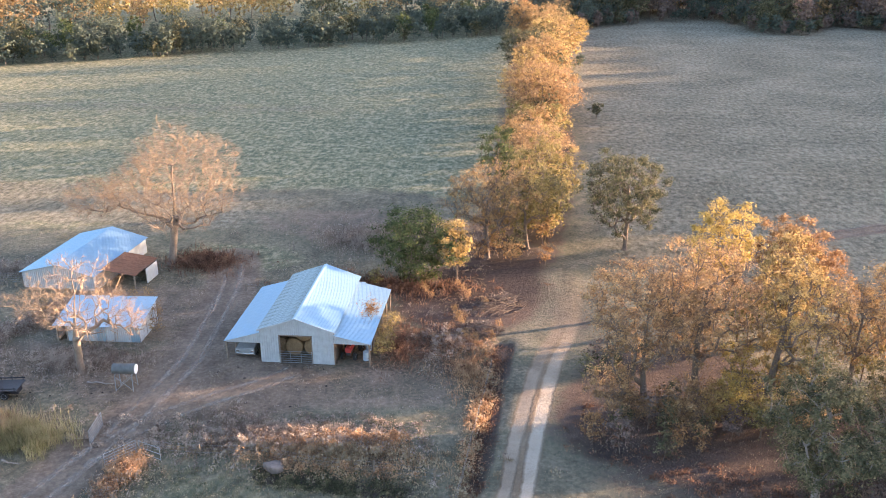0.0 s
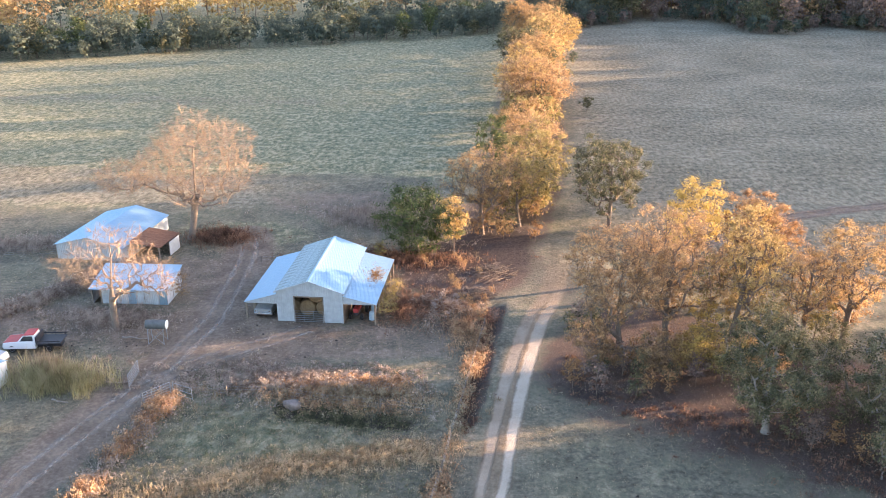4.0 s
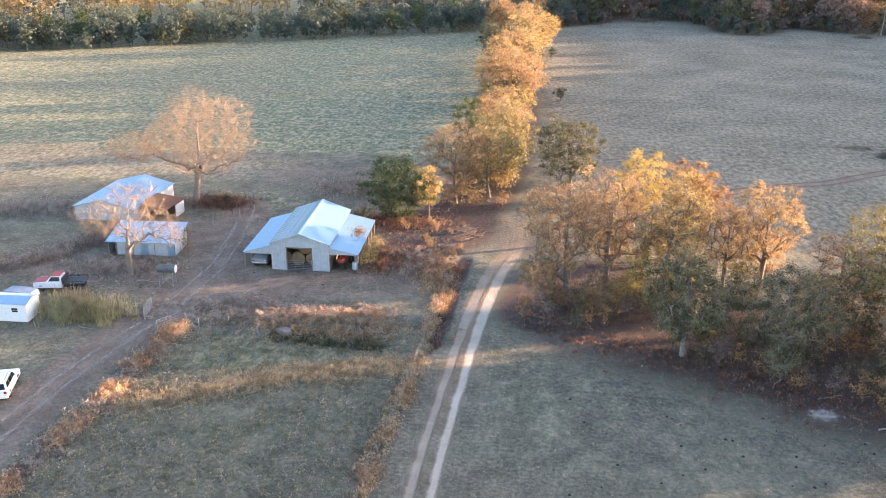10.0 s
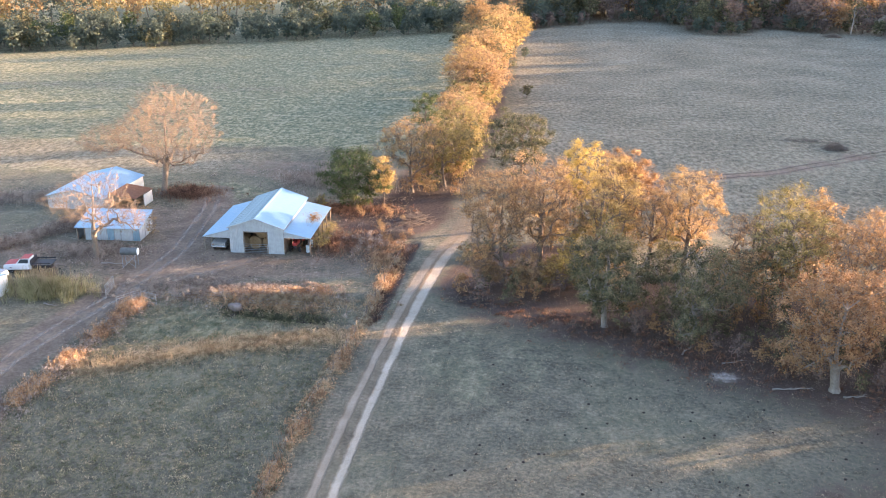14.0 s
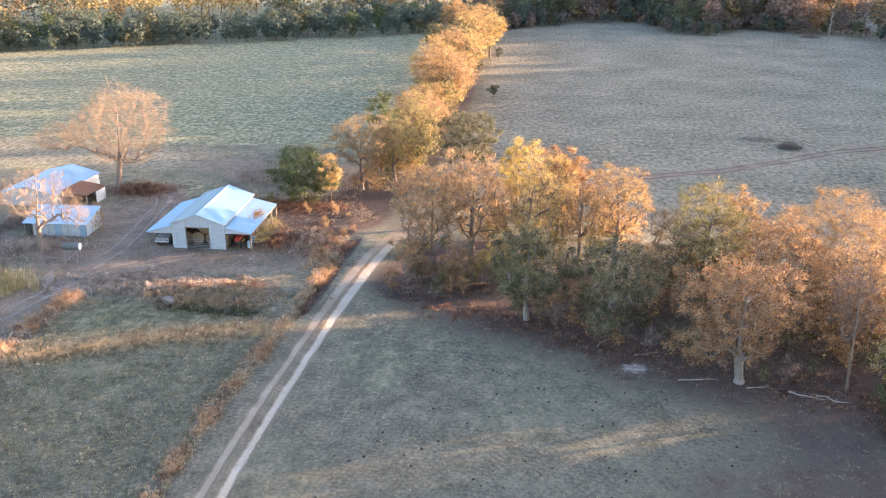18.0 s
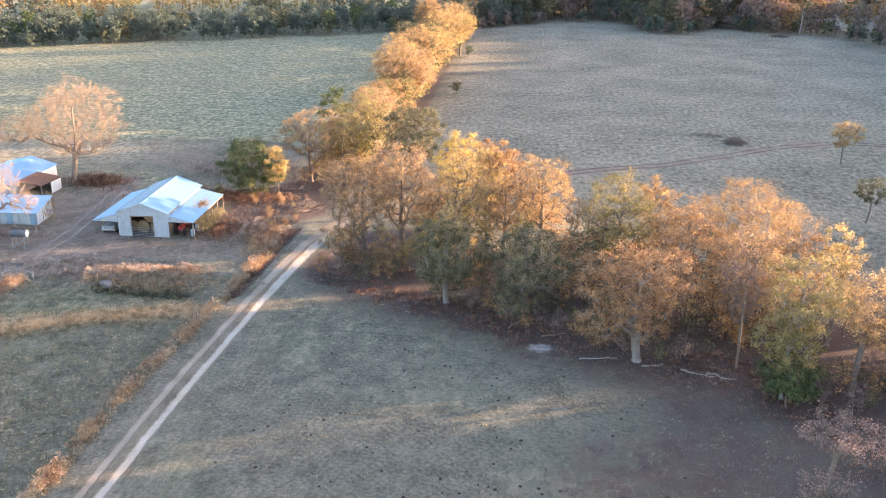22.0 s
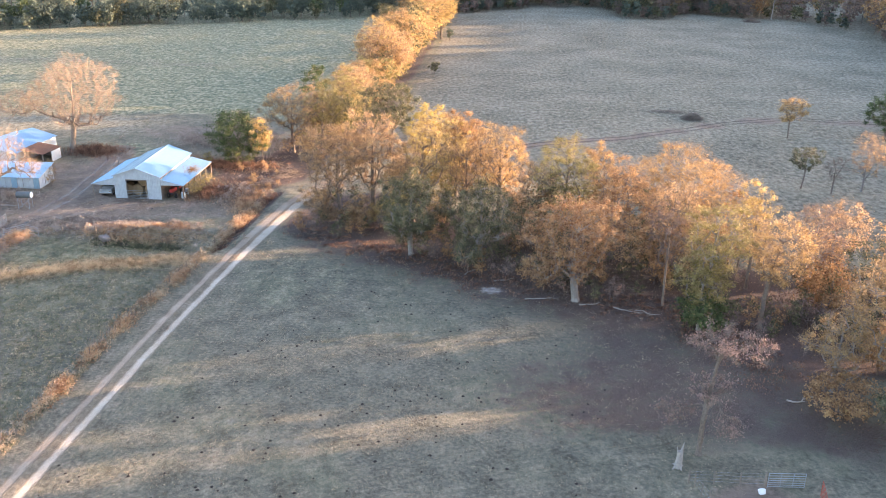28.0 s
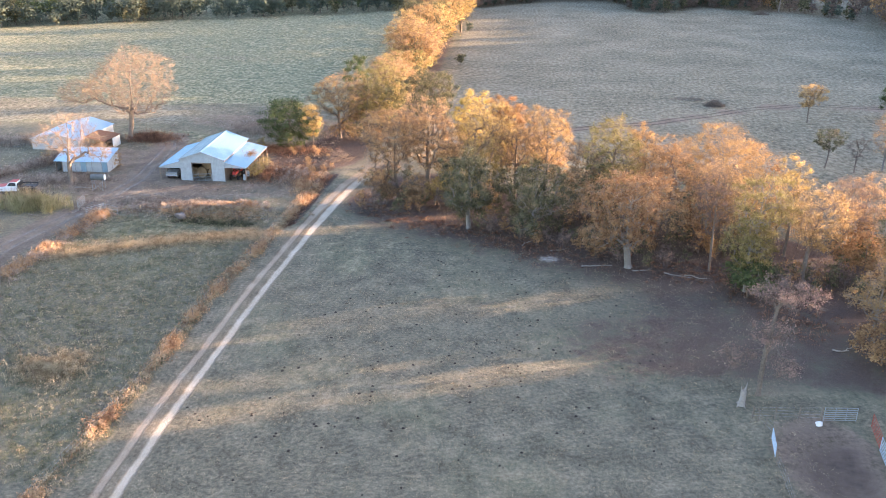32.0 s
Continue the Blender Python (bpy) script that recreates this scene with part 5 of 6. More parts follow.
# ---------------------------------------------------------------- sheds
def portable_shed(at):
    ob = empty("shed", Matrix.Translation(at))
    W, D, H, R = 4.6, 2.6, 2.05, 2.42
    part("wall", box(0.0, W, 0.0, 0.05, 0.06, H), WHITE, ob)
    part("wall", box(0.0, W, D - 0.05, D, 0.06, H), WHITE, ob)
    for x in (0.0, W - 0.05):
        bm = bmesh.new()
        pts = [(0.05, 0.06), (D - 0.05, 0.06), (D - 0.05, H), (D / 2, R - 0.06), (0.05, H)]
        a = [bm.verts.new((x, y, z)) for y, z in pts]
        b = [bm.verts.new((x + 0.05, y, z)) for y, z in pts]
        bm.faces.new(a), bm.faces.new(b[::-1])
        for i in range(5):
            bm.faces.new((a[i], b[i], b[(i + 1) % 5], a[(i + 1) % 5]))
        bmesh.ops.recalc_face_normals(bm, faces=bm.faces)
        part("gable_wall", bm, WHITE, ob)
    half = math.hypot(D / 2 + 0.12, (R - H) * (D / 2 + 0.12) / (D / 2))
    dz = (R - H) * 0.12 / (D / 2)
    upv = Vector((0, D / 2, R - H)).normalized()
    # front slope rises away, back slope falls away
    sheeted(ob, "roof_sheet", (-0.1, -0.12, H - dz), (1, 0, 0), upv, W + 0.2, half, GALV)
    sheeted(ob, "roof_sheet", (-0.1, D / 2, R), (1, 0, 0), Vector((0, D / 2, H - R)).normalized(), W + 0.2, half, GALV)
    part("door", box(1.35, 2.55, -0.03, 0.0, 0.1, 1.85, 0.008), WHITE, ob)
    part("door_handle", box(2.38, 2.42, -0.07, -0.03, 0.9, 1.05), DARK, ob)
    win = part("window", box(3.0, 3.75, -0.03, 0.0, 1.1, 1.65), WHITE, ob)
    part("pane", box(3.05, 3.70, -0.045, -0.032, 1.15, 1.36), GLASS, win)
    part("pane", box(3.05, 3.70, -0.045, -0.032, 1.40, 1.60), GLASS, win)
    part("skid", box(0.1, W - 0.1, 0.1, 0.25, -0.05, 0.06), WOOD, ob)
    part("skid", box(0.1, W - 0.1, D - 0.25, D - 0.1, -0.05, 0.06), WOOD, ob)
    return tagged(ob, "small white metal shed with a low ridged roof", "shed")


portable_shed((-50.75, 57.9, 0))


def tin_shed():
    ob = empty("shed", Matrix.Translation((-46.3, 77.2, 0)) @ pose(0, 0, 0, 0, 0, 2))
    W, D, HF, HB = 8.3, 4.6, 1.85, 2.75

    def slope(y):
        return HF + (HB - HF) * y / D
    edges = [0.0, 1.0, 2.2, 3.1, 4.0, 4.9, 5.8, 6.6, 7.4, W]
    for i, (a, b) in enumerate(zip(edges[:-1], edges[1:])):
        if i != 0:
            wall_sheet(ob, a + 0.01 * (i % 2), b - 0.02 * (i % 3), flat(0.04), flat(HF - 0.05 - 0.03 * (i % 2)), -0.012 * (i % 2), WHITE_SHEET if i % 4 else GALV)
    for i in range(8):
        a, b = W * i / 8, W * (i + 1) / 8
        wall_sheet(ob, a, b, flat(0.04), flat(HB - 0.05), D, WHITE_SHEET, out=1)
    for x in (0.0, W):
        for i in range(5):
            y0, y1 = D * i / 5 + 0.03, D * (i + 1) / 5 - (0.10 if i in (1, 3) else 0.02)
            bm = bmesh.new()
            pts = [(y0, 0.04), (y1, 0.04), (y1, slope(y1) - 0.05), (y0, slope(y0) - 0.05)]
            a = [bm.verts.new((x - 0.015, y, z)) for y, z in pts]
            b = [bm.verts.new((x + 0.015, y, z)) for y, z in pts]
            bm.faces.new(a), bm.faces.new(b[::-1])
            for j in range(4):
                bm.faces.new((a[j], b[j], b[(j + 1) % 4], a[(j + 1) % 4]))
            bmesh.ops.recalc_face_normals(bm, faces=bm.faces)
            part("side_board", bm, WHITE_SHEET, ob)
    sheeted(ob, "roof_sheet", (-0.25, -0.3, HF - 0.06), (1, 0, 0), Vector((0, D, HB - HF)).normalized(), W + 0.5, math.hypot(D + 0.5, HB - HF), GALV)
    part("corner_post", box(-0.06, 0.08, -0.06, 0.08, -0.1, HF - 0.08), WOOD, ob)
    part("corner_post", box(0.95, 1.07, -0.06, 0.06, -0.1, HF - 0.08), WOOD, ob)
    return tagged(ob, "low patched tin shed behind the bare tree", "shed")


tin_shed()


def back_shed():
    ob = empty("shed", Matrix.Translation((-56.6, 89.2, 0)) @ pose(0, 0, 0, 0, 0, -4))
    W, D, H, R = 8.6, 12.0, 2.0, 3.1
    for i in range(9):
        a, b = W * i / 9, W * (i + 1) / 9
        wall_sheet(ob, a, b, flat(0.04), lambda x: R - (R - H) * abs(x - W / 2) / (W / 2) - 0.05, 0.0, WHITE_SHEET)
        wall_sheet(ob, a, b, flat(0.04), lambda x: R - (R - H) * abs(x - W / 2) / (W / 2) - 0.05, D, WHITE_SHEET, out=1)
    for x in (0.0, W):
        part("side_wall", box(x - 0.03, x + 0.03, 0.02, D - 0.02, 0.04, H - 0.06), WHITE_SHEET, ob)
    half = math.hypot(W / 2 + 0.25, (R - H) * (W / 2 + 0.25) / (W / 2))
    sheeted(ob, "roof_sheet", (W + 0.25, -0.25, H - (R - H) * 0.25 / (W / 2)), (0, 1, 0), Vector((-W / 2, 0, R - H)).normalized(), D + 0.5, half, GALV)
    sheeted(ob, "roof_sheet", (W / 2, -0.25, R), (0, 1, 0), Vector((-W / 2, 0, H - R)).normalized(), D + 0.5, half, GALV)
    # rusty lean-to
    sheeted(ob, "lean_to_sheet", (W + 4.3, 1.2, 1.75), (0, 1, 0), Vector((-4.0, 0, 0.5)).normalized(), 5.4, 4.1, RUST, label="rusty roof sheet")
    for y in (1.4, 4.0, 6.4):
        part("post", box(W + 4.0, W + 4.14, y - 0.06, y + 0.06, -0.1, 1.78), WOOD, ob)
    part("end_panel", box(W + 4.5, W + 4.56, 3.2, 5.8, 0.05, 1.75), WHITE_SHEET, ob, "upright white panel")
    part("back_wall", box(W + 0.1, W + 4.1, 6.4, 6.5, 0.02, 1.8), WOOD, ob)
    return tagged(ob, "long white metal shed with a rusty lean-to", "shed")


back_shed()


DULL_TANK = plain_mat("weathered_grey_tank", (0.115, 0.125, 0.125), 0.3, 3.0, 0.65, 0.2, 0.1)


def fuel_tank(at):
    ob = empty("fuel_tank", Matrix.Translation(at) @ pose(0, 0, 0, 0, 0, 4) @ Matrix.Scale(1.02, 4))
    tv, tf = lathe([(-1.0, 0.05), (-0.99, 0.40), (-0.95, 0.45), (0.95, 0.45), (0.99, 0.40), (1.0, 0.05)], 24)
    child("tank", mesh("tank", tv, tf, DULL_TANK, False), ob, "grey steel tank", Matrix.Translation((0, 0, 1.95)) @ pose(0, 0, 0, 0, 0, 90))
    ev, ef = lathe([(-0.02, 0.02), (-0.02, 0.43), (0.02, 0.43), (0.02, 0.02)], 24)
    child("end_cap", mesh("end_cap", ev, ef, WHITE), ob, "white round end", Matrix.Translation((1.03, 0, 1.95)) @ pose(0, 0, 0, 0, 0, 90))
    for x in (-0.75, 0.75):
        for y in (-0.45, 0.45):
            part("leg", rod((x, y * 1.25, -0.05), (x, y, 1.6), 0.04, 6), STEEL, ob)
        part("cross_bar", rod((x, -0.5, 1.52), (x, 0.5, 1.52), 0.04, 6), STEEL, ob)
    for y in (-0.52, 0.52):
        part("brace", rod((-0.75, y, 0.1), (0.75, y, 1.45), 0.022, 6), STEEL, ob)
        part("brace", rod((0.75, y, 0.1), (-0.75, y, 1.45), 0.022, 6), STEEL, ob)
    return tagged(ob, "grey fuel tank raised on braced steel legs", "tank")


fuel_tank((-35.6, 69.0, 0))

# ---------------------------------------------------------------- dry grass and weeds
def blade_mat(name, stops, trans=0.35):
    return leaf_mat(name, stops, trans)


DRY = blade_mat("dry_orange_grass", [(0.1, (0.22, 0.13, 0.08)), (0.5, (0.42, 0.27, 0.16)), (1.0, (0.58, 0.42, 0.26))])
STRAW = blade_mat("straw_grass", [(0.1, (0.20, 0.155, 0.10)), (0.5, (0.36, 0.29, 0.19)), (1.0, (0.52, 0.43, 0.29))])
GREENISH = blade_mat("dull_green_grass", [(0.1, (0.11, 0.114, 0.066)), (0.5, (0.235, 0.225, 0.138)), (1.0, (0.42, 0.36, 0.24))])
REDWEED = blade_mat("russet_weed", [(0.1, (0.085, 0.052, 0.04)), (0.5, (0.20, 0.118, 0.08)), (1.0, (0.36, 0.225, 0.145))])
REED = blade_mat("yellow_reed", [(0.1, (0.22, 0.205, 0.105)), (0.5, (0.40, 0.365, 0.20)), (1.0, (0.55, 0.48, 0.31))])
GREYWEED = blade_mat("grey_weed", [(0.1, (0.18, 0.14, 0.115)), (0.5, (0.33, 0.27, 0.22)), (1.0, (0.48, 0.41, 0.34))])


def blades(name, label, spots, per, height, width, spread, material, seed, lean=0.35, category="grass", kind="stuff"):
    """Tufts of narrow blades: spots is an array of x, y; one mesh."""
    rs = np.random.RandomState(seed)
    p = np.repeat(np.asarray(spots, float), per, 0)
    p = p + rs.normal(size=p.shape) * spread
    n = len(p)
    z = ground_z(p[:, 0], p[:, 1]) - 0.02
    h = height * rs.uniform(0.45, 1.25, n)
    a = rs.uniform(0, 2 * np.pi, n)
    b = rs.uniform(0, 2 * np.pi, n)
    w = width * rs.uniform(0.6, 1.4, n)
    ux, uy = np.cos(a) * w / 2, np.sin(a) * w / 2
    lx, ly = np.cos(b) * lean * h * rs.uniform(0.2, 1, n), np.sin(b) * lean * h * rs.uniform(0.2, 1, n)
    v = np.stack([np.stack([p[:, 0] - ux, p[:, 1] - uy, z], -1), np.stack([p[:, 0] + ux, p[:, 1] + uy, z], -1),
                  np.stack([p[:, 0] + lx * 0.4 + ux * 0.8, p[:, 1] + ly * 0.4 + uy * 0.8, z + h * 0.6], -1),
                  np.stack([p[:, 0] + lx, p[:, 1] + ly, z + h], -1), np.stack([p[:, 0] + lx * 0.4 - ux * 0.8, p[:, 1] + ly * 0.4 - uy * 0.8, z + h * 0.6], -1)], 1).reshape(-1, 3)
    f = np.arange(5 * n).reshape(-1, 5)
    if name == "grass":
        f = f[:, [0, 1, 3]]
    return tagged(new(name, mesh(name, v, f, material)), label, category, kind=kind)


def bushes(name, label, spots, per, height, radius, size, material, seed, category="weeds"):
    """Low bushy weeds: domes of small leaves and seed heads in every direction, with a few stems; one mesh."""
    rs = np.random.RandomState(seed)
    p = np.asarray(spots, float)
    grow = rs.uniform(0.35, 1.25, len(p)) ** 1.3
    p, grow = np.repeat(p, per, 0), np.repeat(grow, per)
    n = len(p)
    r = np.abs(rs.normal(size=n)) * radius * (0.5 + 0.5 * grow)
    a = rs.uniform(0, 2 * np.pi, n)
    x, y = p[:, 0] + r * np.cos(a), p[:, 1] + r * np.sin(a)
    z = ground_z(x, y) + height * grow * np.exp(-(r / (radius * 1.3)) ** 2) * np.sqrt(rs.uniform(0.02, 1, n))
    v, f = leaf_tris(rs, np.stack([x, y, z], -1), size, 0.2)
    return tagged(new(name, mesh(name, v, f, material)), label, category, kind="stuff")


def along(seed, pts, n, wide, clump=0.0):
    """n places along a line, scattered sideways; clump gathers them in bunches."""
    rs = np.random.RandomState(seed)
    pts = np.array(pts, float)
    seg = np.hypot(*np.diff(pts, axis=0).T)
    cum = np.concatenate([[0], np.cumsum(seg)])
    s = rs.uniform(0, cum[-1], n)
    if clump:
        c = rs.uniform(0, cum[-1], max(3, int(cum[-1] / clump)))
        s = np.clip(c[rs.randint(len(c), size=n)] + rs.normal(size=n) * clump * 0.25, 0, cum[-1])
    x, y = np.interp(s, cum, pts[:, 0]), np.interp(s, cum, pts[:, 1])
    return np.stack([x + rs.normal(size=n) * wide, y + rs.normal(size=n) * wide], -1)


def patch(seed, cx, cy, rx, ry, n):
    rs = np.random.RandomState(seed)
    a, r = rs.uniform(0, 2 * np.pi, n), np.abs(rs.normal(size=n)) * 0.62
    return np.stack([cx + rx * r * np.cos(a), cy + ry * r * np.sin(a)], -1)


def field(seed, x0, x1, y0, y1, n, keep):
    rs = np.random.RandomState(seed)
    p = np.stack([rs.uniform(x0, x1, n), rs.uniform(y0, y1, n)], -1)
    return p[keep(p[:, 0], p[:, 1])]


def off_track(x, y):
    return (seg_dist(x, y, ROAD) > 1.7) & (seg_dist(x, y, LANE) > 2.6) & ~((np.abs(x - BX) < 7.4) & (y > BY - 0.4) & (y < BY + 13))


bushes("weed_row", "tall orange dry grass along the lane's edge", along(1, HEDGE, 520, 0.55, 2.2), 20, 0.95, 0.5, 0.19, DRY, 1)
blades("weed_row", "tall orange dry grass along the lane's edge, seeding stems", along(1, HEDGE, 520, 0.55, 2.2), 4, 1.00, 0.03, 0.22, DRY, 1, 0.5, "weeds")
bushes("weed_row", "grey tangled weeds along the lane's edge", along(2, HEDGE, 420, 0.8), 20, 0.70, 0.42, 0.19, GREYWEED, 2)
blades("weed_row", "grey tangled weeds along the lane's edge, seeding stems", along(2, HEDGE, 420, 0.8), 4, 0.73, 0.03, 0.25, GREYWEED, 2, 0.5, "weeds")
bushes("weed_row", "orange dry grass clumps along the wire fence", along(3, FENCE, 700, 0.42, 4.2), 20, 0.9, 0.42, 0.19, DRY, 3)
blades("weed_row", "orange dry grass clumps along the wire fence, seeding stems", along(3, FENCE, 260, 0.35, 3.5), 4, 0.79, 0.03, 0.22, DRY, 3, 0.5, "weeds")
bushes("weed_row", "pale weeds along the wire fence", along(4, FENCE, 520, 0.5), 16, 0.5, 0.42, 0.19, STRAW, 4)
blades("weed_row", "pale weeds along the wire fence, seeding stems", along(4, FENCE, 420, 0.55), 4, 0.53, 0.03, 0.22, STRAW, 4, 0.5, "weeds")
bushes("weed_bank", "dry weeds on the bank before the barn", patch(5, -15.5, 60.4, 9.0, 2.0, 800), 20, 0.60, 0.42, 0.19, STRAW, 5)
blades("weed_bank", "dry weeds on the bank before the barn, seeding stems", patch(5, -15.5, 60.4, 9.0, 2.0, 800), 4, 0.73, 0.03, 0.25, DRY, 5, 0.5, "weeds")
bushes("weed_bank", "grey weeds round the bank before the barn", patch(6, -21, 62, 11, 3.2, 1000), 20, 0.50, 0.42, 0.19, GREYWEED, 6)
blades("weed_bank", "grey weeds round the bank before the barn, seeding stems", patch(6, -21, 62, 11, 3.2, 1000), 4, 0.53, 0.03, 0.25, GREYWEED, 6, 0.5, "weeds")
bushes("weed_bank", "round grey-pink bushes of dead weeds on the bank", patch(61, -19.5, 63.0, 11, 3.2, 190), 70, 0.95, 0.55, 0.17, GREYWEED, 61)
bushes("weed_bank", "round straw bushes of dead weeds along the bank's crest", np.concatenate([along(62, [(-24, 61.2), (-17, 62.0), (-10, 62.4)], 90, 0.5), along(63, [(-22, 58.9), (-9, 58.2)], 40, 0.4)]), 80, 0.95, 0.5, 0.16, DRY, 62)
bushes("weed_row", "dark green-brown growth in the hollow under the bank", along(64, [(-20, 57.8), (-9.5, 56.8)], 130, 0.5), 50, 0.5, 0.5, 0.15, LEAF["olive"], 64)
bushes("weed_patch", "round dead bushes between barn and track", patch(65, -8.0, 80, 4.5, 6.5, 70), 75, 0.9, 0.5, 0.16, GREYWEED, 65)
bushes("weed_patch", "russet weeds beside the barn", patch(7, -12.4, 78.5, 2.2, 5.0, 170), 15, 1.00, 0.5, 0.17, REDWEED, 7)
blades("weed_patch", "russet weeds beside the barn, seeding stems", patch(7, -12.4, 78.5, 2.2, 5.0, 170), 4, 1.05, 0.03, 0.3, REDWEED, 7, 0.5, "weeds")
bushes("weed_patch", "russet weeds between barn and track", patch(8, -8.5, 80, 4.5, 7.5, 200), 15, 0.80, 0.42, 0.17, REDWEED, 8)
blades("weed_patch", "orange weeds between barn and track, seeding stems", patch(8, -8.5, 80, 4.5, 7.5, 90), 4, 0.84, 0.03, 0.3, DRY, 8, 0.5, "weeds")
bushes("weed_patch", "orange weeds beside the ditch", patch(9, -5.6, 75, 1.8, 5.5, 200), 15, 0.75, 0.5, 0.17, DRY, 9)
blades("weed_patch", "orange weeds beside the ditch, seeding stems", patch(9, -5.6, 75, 1.8, 5.5, 200), 4, 0.85, 0.03, 0.3, DRY, 9, 0.5, "weeds")
bushes("weed_patch", "russet weeds round the pecan's foot", patch(10, -38.6, 97.6, 4.2, 3.2, 620), 15, 1.20, 0.5, 0.17, REDWEED, 10)
blades("weed_patch", "russet weeds round the pecan's foot, seeding stems", patch(10, -38.6, 97.6, 4.2, 3.2, 620), 4, 1.26, 0.03, 0.3, REDWEED, 10, 0.5, "weeds")
bushes("weed_patch", "dark russet weeds behind the barn", patch(11, -16, 93, 9, 3.0, 700), 15, 0.80, 0.42, 0.17, REDWEED, 11)
blades("weed_patch", "dark russet weeds behind the barn, seeding stems", patch(11, -16, 93, 9, 3.0, 700), 4, 0.84, 0.03, 0.3, REDWEED, 11, 0.5, "weeds")
bushes("weed_patch", "grey brown scrub at the pasture's edge", patch(12, -17.5, 107, 10, 5.5, 1300), 15, 1.00, 0.5, 0.17, GREYWEED, 12)
blades("weed_patch", "grey brown scrub at the pasture's edge, seeding stems", patch(12, -17.5, 107, 10, 5.5, 1300), 4, 1.05, 0.03, 0.35, GREYWEED, 12, 0.5, "weeds")
bushes("weed_patch", "grey weeds round the bare tree", patch(13, -42.5, 73.2, 6.0, 3.0, 700), 15, 0.60, 0.42, 0.17, GREYWEED, 13)
blades("weed_patch", "grey weeds round the bare tree, seeding stems", patch(13, -42.5, 73.2, 6.0, 3.0, 700), 4, 0.63, 0.03, 0.25, GREYWEED, 13, 0.5, "weeds")
bushes("weed_patch", "tan tall grass in the paddock", patch(14, -16.4, 17.0, 3.4, 3.0, 420), 24, 0.95, 0.42, 0.17, STRAW, 14)
blades("weed_patch", "tan tall grass in the paddock, seeding stems", patch(14, -16.4, 17.0, 3.4, 3.0, 420), 4, 0.84, 0.03, 0.25, STRAW, 14, 0.5, "weeds")
bushes("weed_row", "rough yellow grass across the paddock", along(15, [(-30, 43.0), (-23.6, 46.6), (-14.7, 50.5), (-6.5, 53)], 1500, 1.1), 16, 0.45, 0.42, 0.13, STRAW, 15)
blades("weed_row", "rough yellow grass across the paddock, seeding stems", along(15, [(-30, 43.0), (-23.6, 46.6), (-14.7, 50.5), (-6.5, 53)], 900, 1.1), 4, 0.58, 0.03, 0.25, STRAW, 15, 0.5, "weeds")
bushes("weed_row", "tangled weeds along the old wire fence", along(16, [(-62, 64), (-56, 72), (-50, 81), (-48, 86)], 1000, 0.9), 20, 1.15, 0.42, 0.19, GREYWEED, 16)
blades("weed_row", "tangled weeds along the old wire fence, seeding stems", along(16, [(-62, 64), (-56, 72), (-50, 81), (-48, 86)], 600, 0.9), 4, 0.84, 0.03, 0.3, GREYWEED, 16, 0.5, "weeds")
bushes("weed_row", "dark russet weeds in the ditch beside the track", along(45, [(-4.3, 56), (-3.9, 66), (-3.2, 79)], 420, 0.5), 16, 0.55, 0.4, 0.13, REDWEED, 45)
bushes("weed_row", "russet weeds along the old wire fence", along(46, [(-62, 64), (-56, 72), (-50, 81), (-48, 86)], 320, 0.8, 2.5), 18, 1.2, 0.45, 0.14, REDWEED, 46)
bushes("weed_row", "brush along the back fence", along(17, [(-85, 88), (-70, 91), (-58, 93)], 700, 1.3), 20, 1.10, 0.5, 0.19, GREYWEED, 17)
blades("weed_row", "brush along the back fence, seeding stems", along(17, [(-85, 88), (-70, 91), (-58, 93)], 700, 1.3), 4, 1.16, 0.03, 0.3, GREYWEED, 17, 0.5, "weeds")
bushes("weed_row", "russet brush at the wood's foot", along(18, [(5, 67), (11, 61.5), (19, 57.5), (29, 51.5), (36, 49)], 260, 1.8), 20, 0.45, 0.42, 0.19, REDWEED, 18)
blades("weed_row", "russet brush at the wood's foot, seeding stems", along(18, [(5, 67), (11, 61.5), (19, 57.5), (29, 51.5), (36, 49)], 260, 1.8), 4, 0.47, 0.03, 0.4, REDWEED, 18, 0.5, "weeds")
bushes("weed_row", "brown brush at the wood's foot", along(19, [(43, 47.5), (50, 45.5), (55, 38), (58, 30)], 220, 2.0), 20, 0.50, 0.42, 0.19, REDWEED, 19)
blades("weed_row", "brown brush at the wood's foot, seeding stems", along(19, [(43, 47.5), (50, 45.5), (55, 38), (58, 30)], 220, 2.0), 4, 0.53, 0.03, 0.4, REDWEED, 19, 0.5, "weeds")
blades("grass", "rough dull grass of the paddock", field(20, -33, -6.5, 0, 58, 12000, lambda x, y: off_track(x, y) & (x > np.interp(y, [26, 58], [-34, -30]))), 7, 0.26, 0.035, 0.18, GREENISH, 20, 0.7)
blades("grass", "short straw grass of the near pasture", field(21, -5, 52, -4, 66, 12000, lambda x, y: off_track(x, y)), 5, 0.13, 0.035, 0.16, STRAW, 21, 0.9)
blades("grass", "short green grass of the near pasture", field(22, -5, 52, -4, 66, 9000, lambda x, y: off_track(x, y)), 5, 0.11, 0.035, 0.16, GREENISH, 22, 0.9)
blades("grass", "trodden grass of the yard", field(23, -62, -5, 56, 100, 12000, lambda x, y: off_track(x, y)), 5, 0.15, 0.035, 0.18, STRAW, 23, 0.8)
blades("grass", "mown grass beside the lane", field(24, -60, -33, 34, 60, 5000, lambda x, y: off_track(x, y)), 5, 0.10, 0.03, 0.16, GREENISH, 24, 0.8)
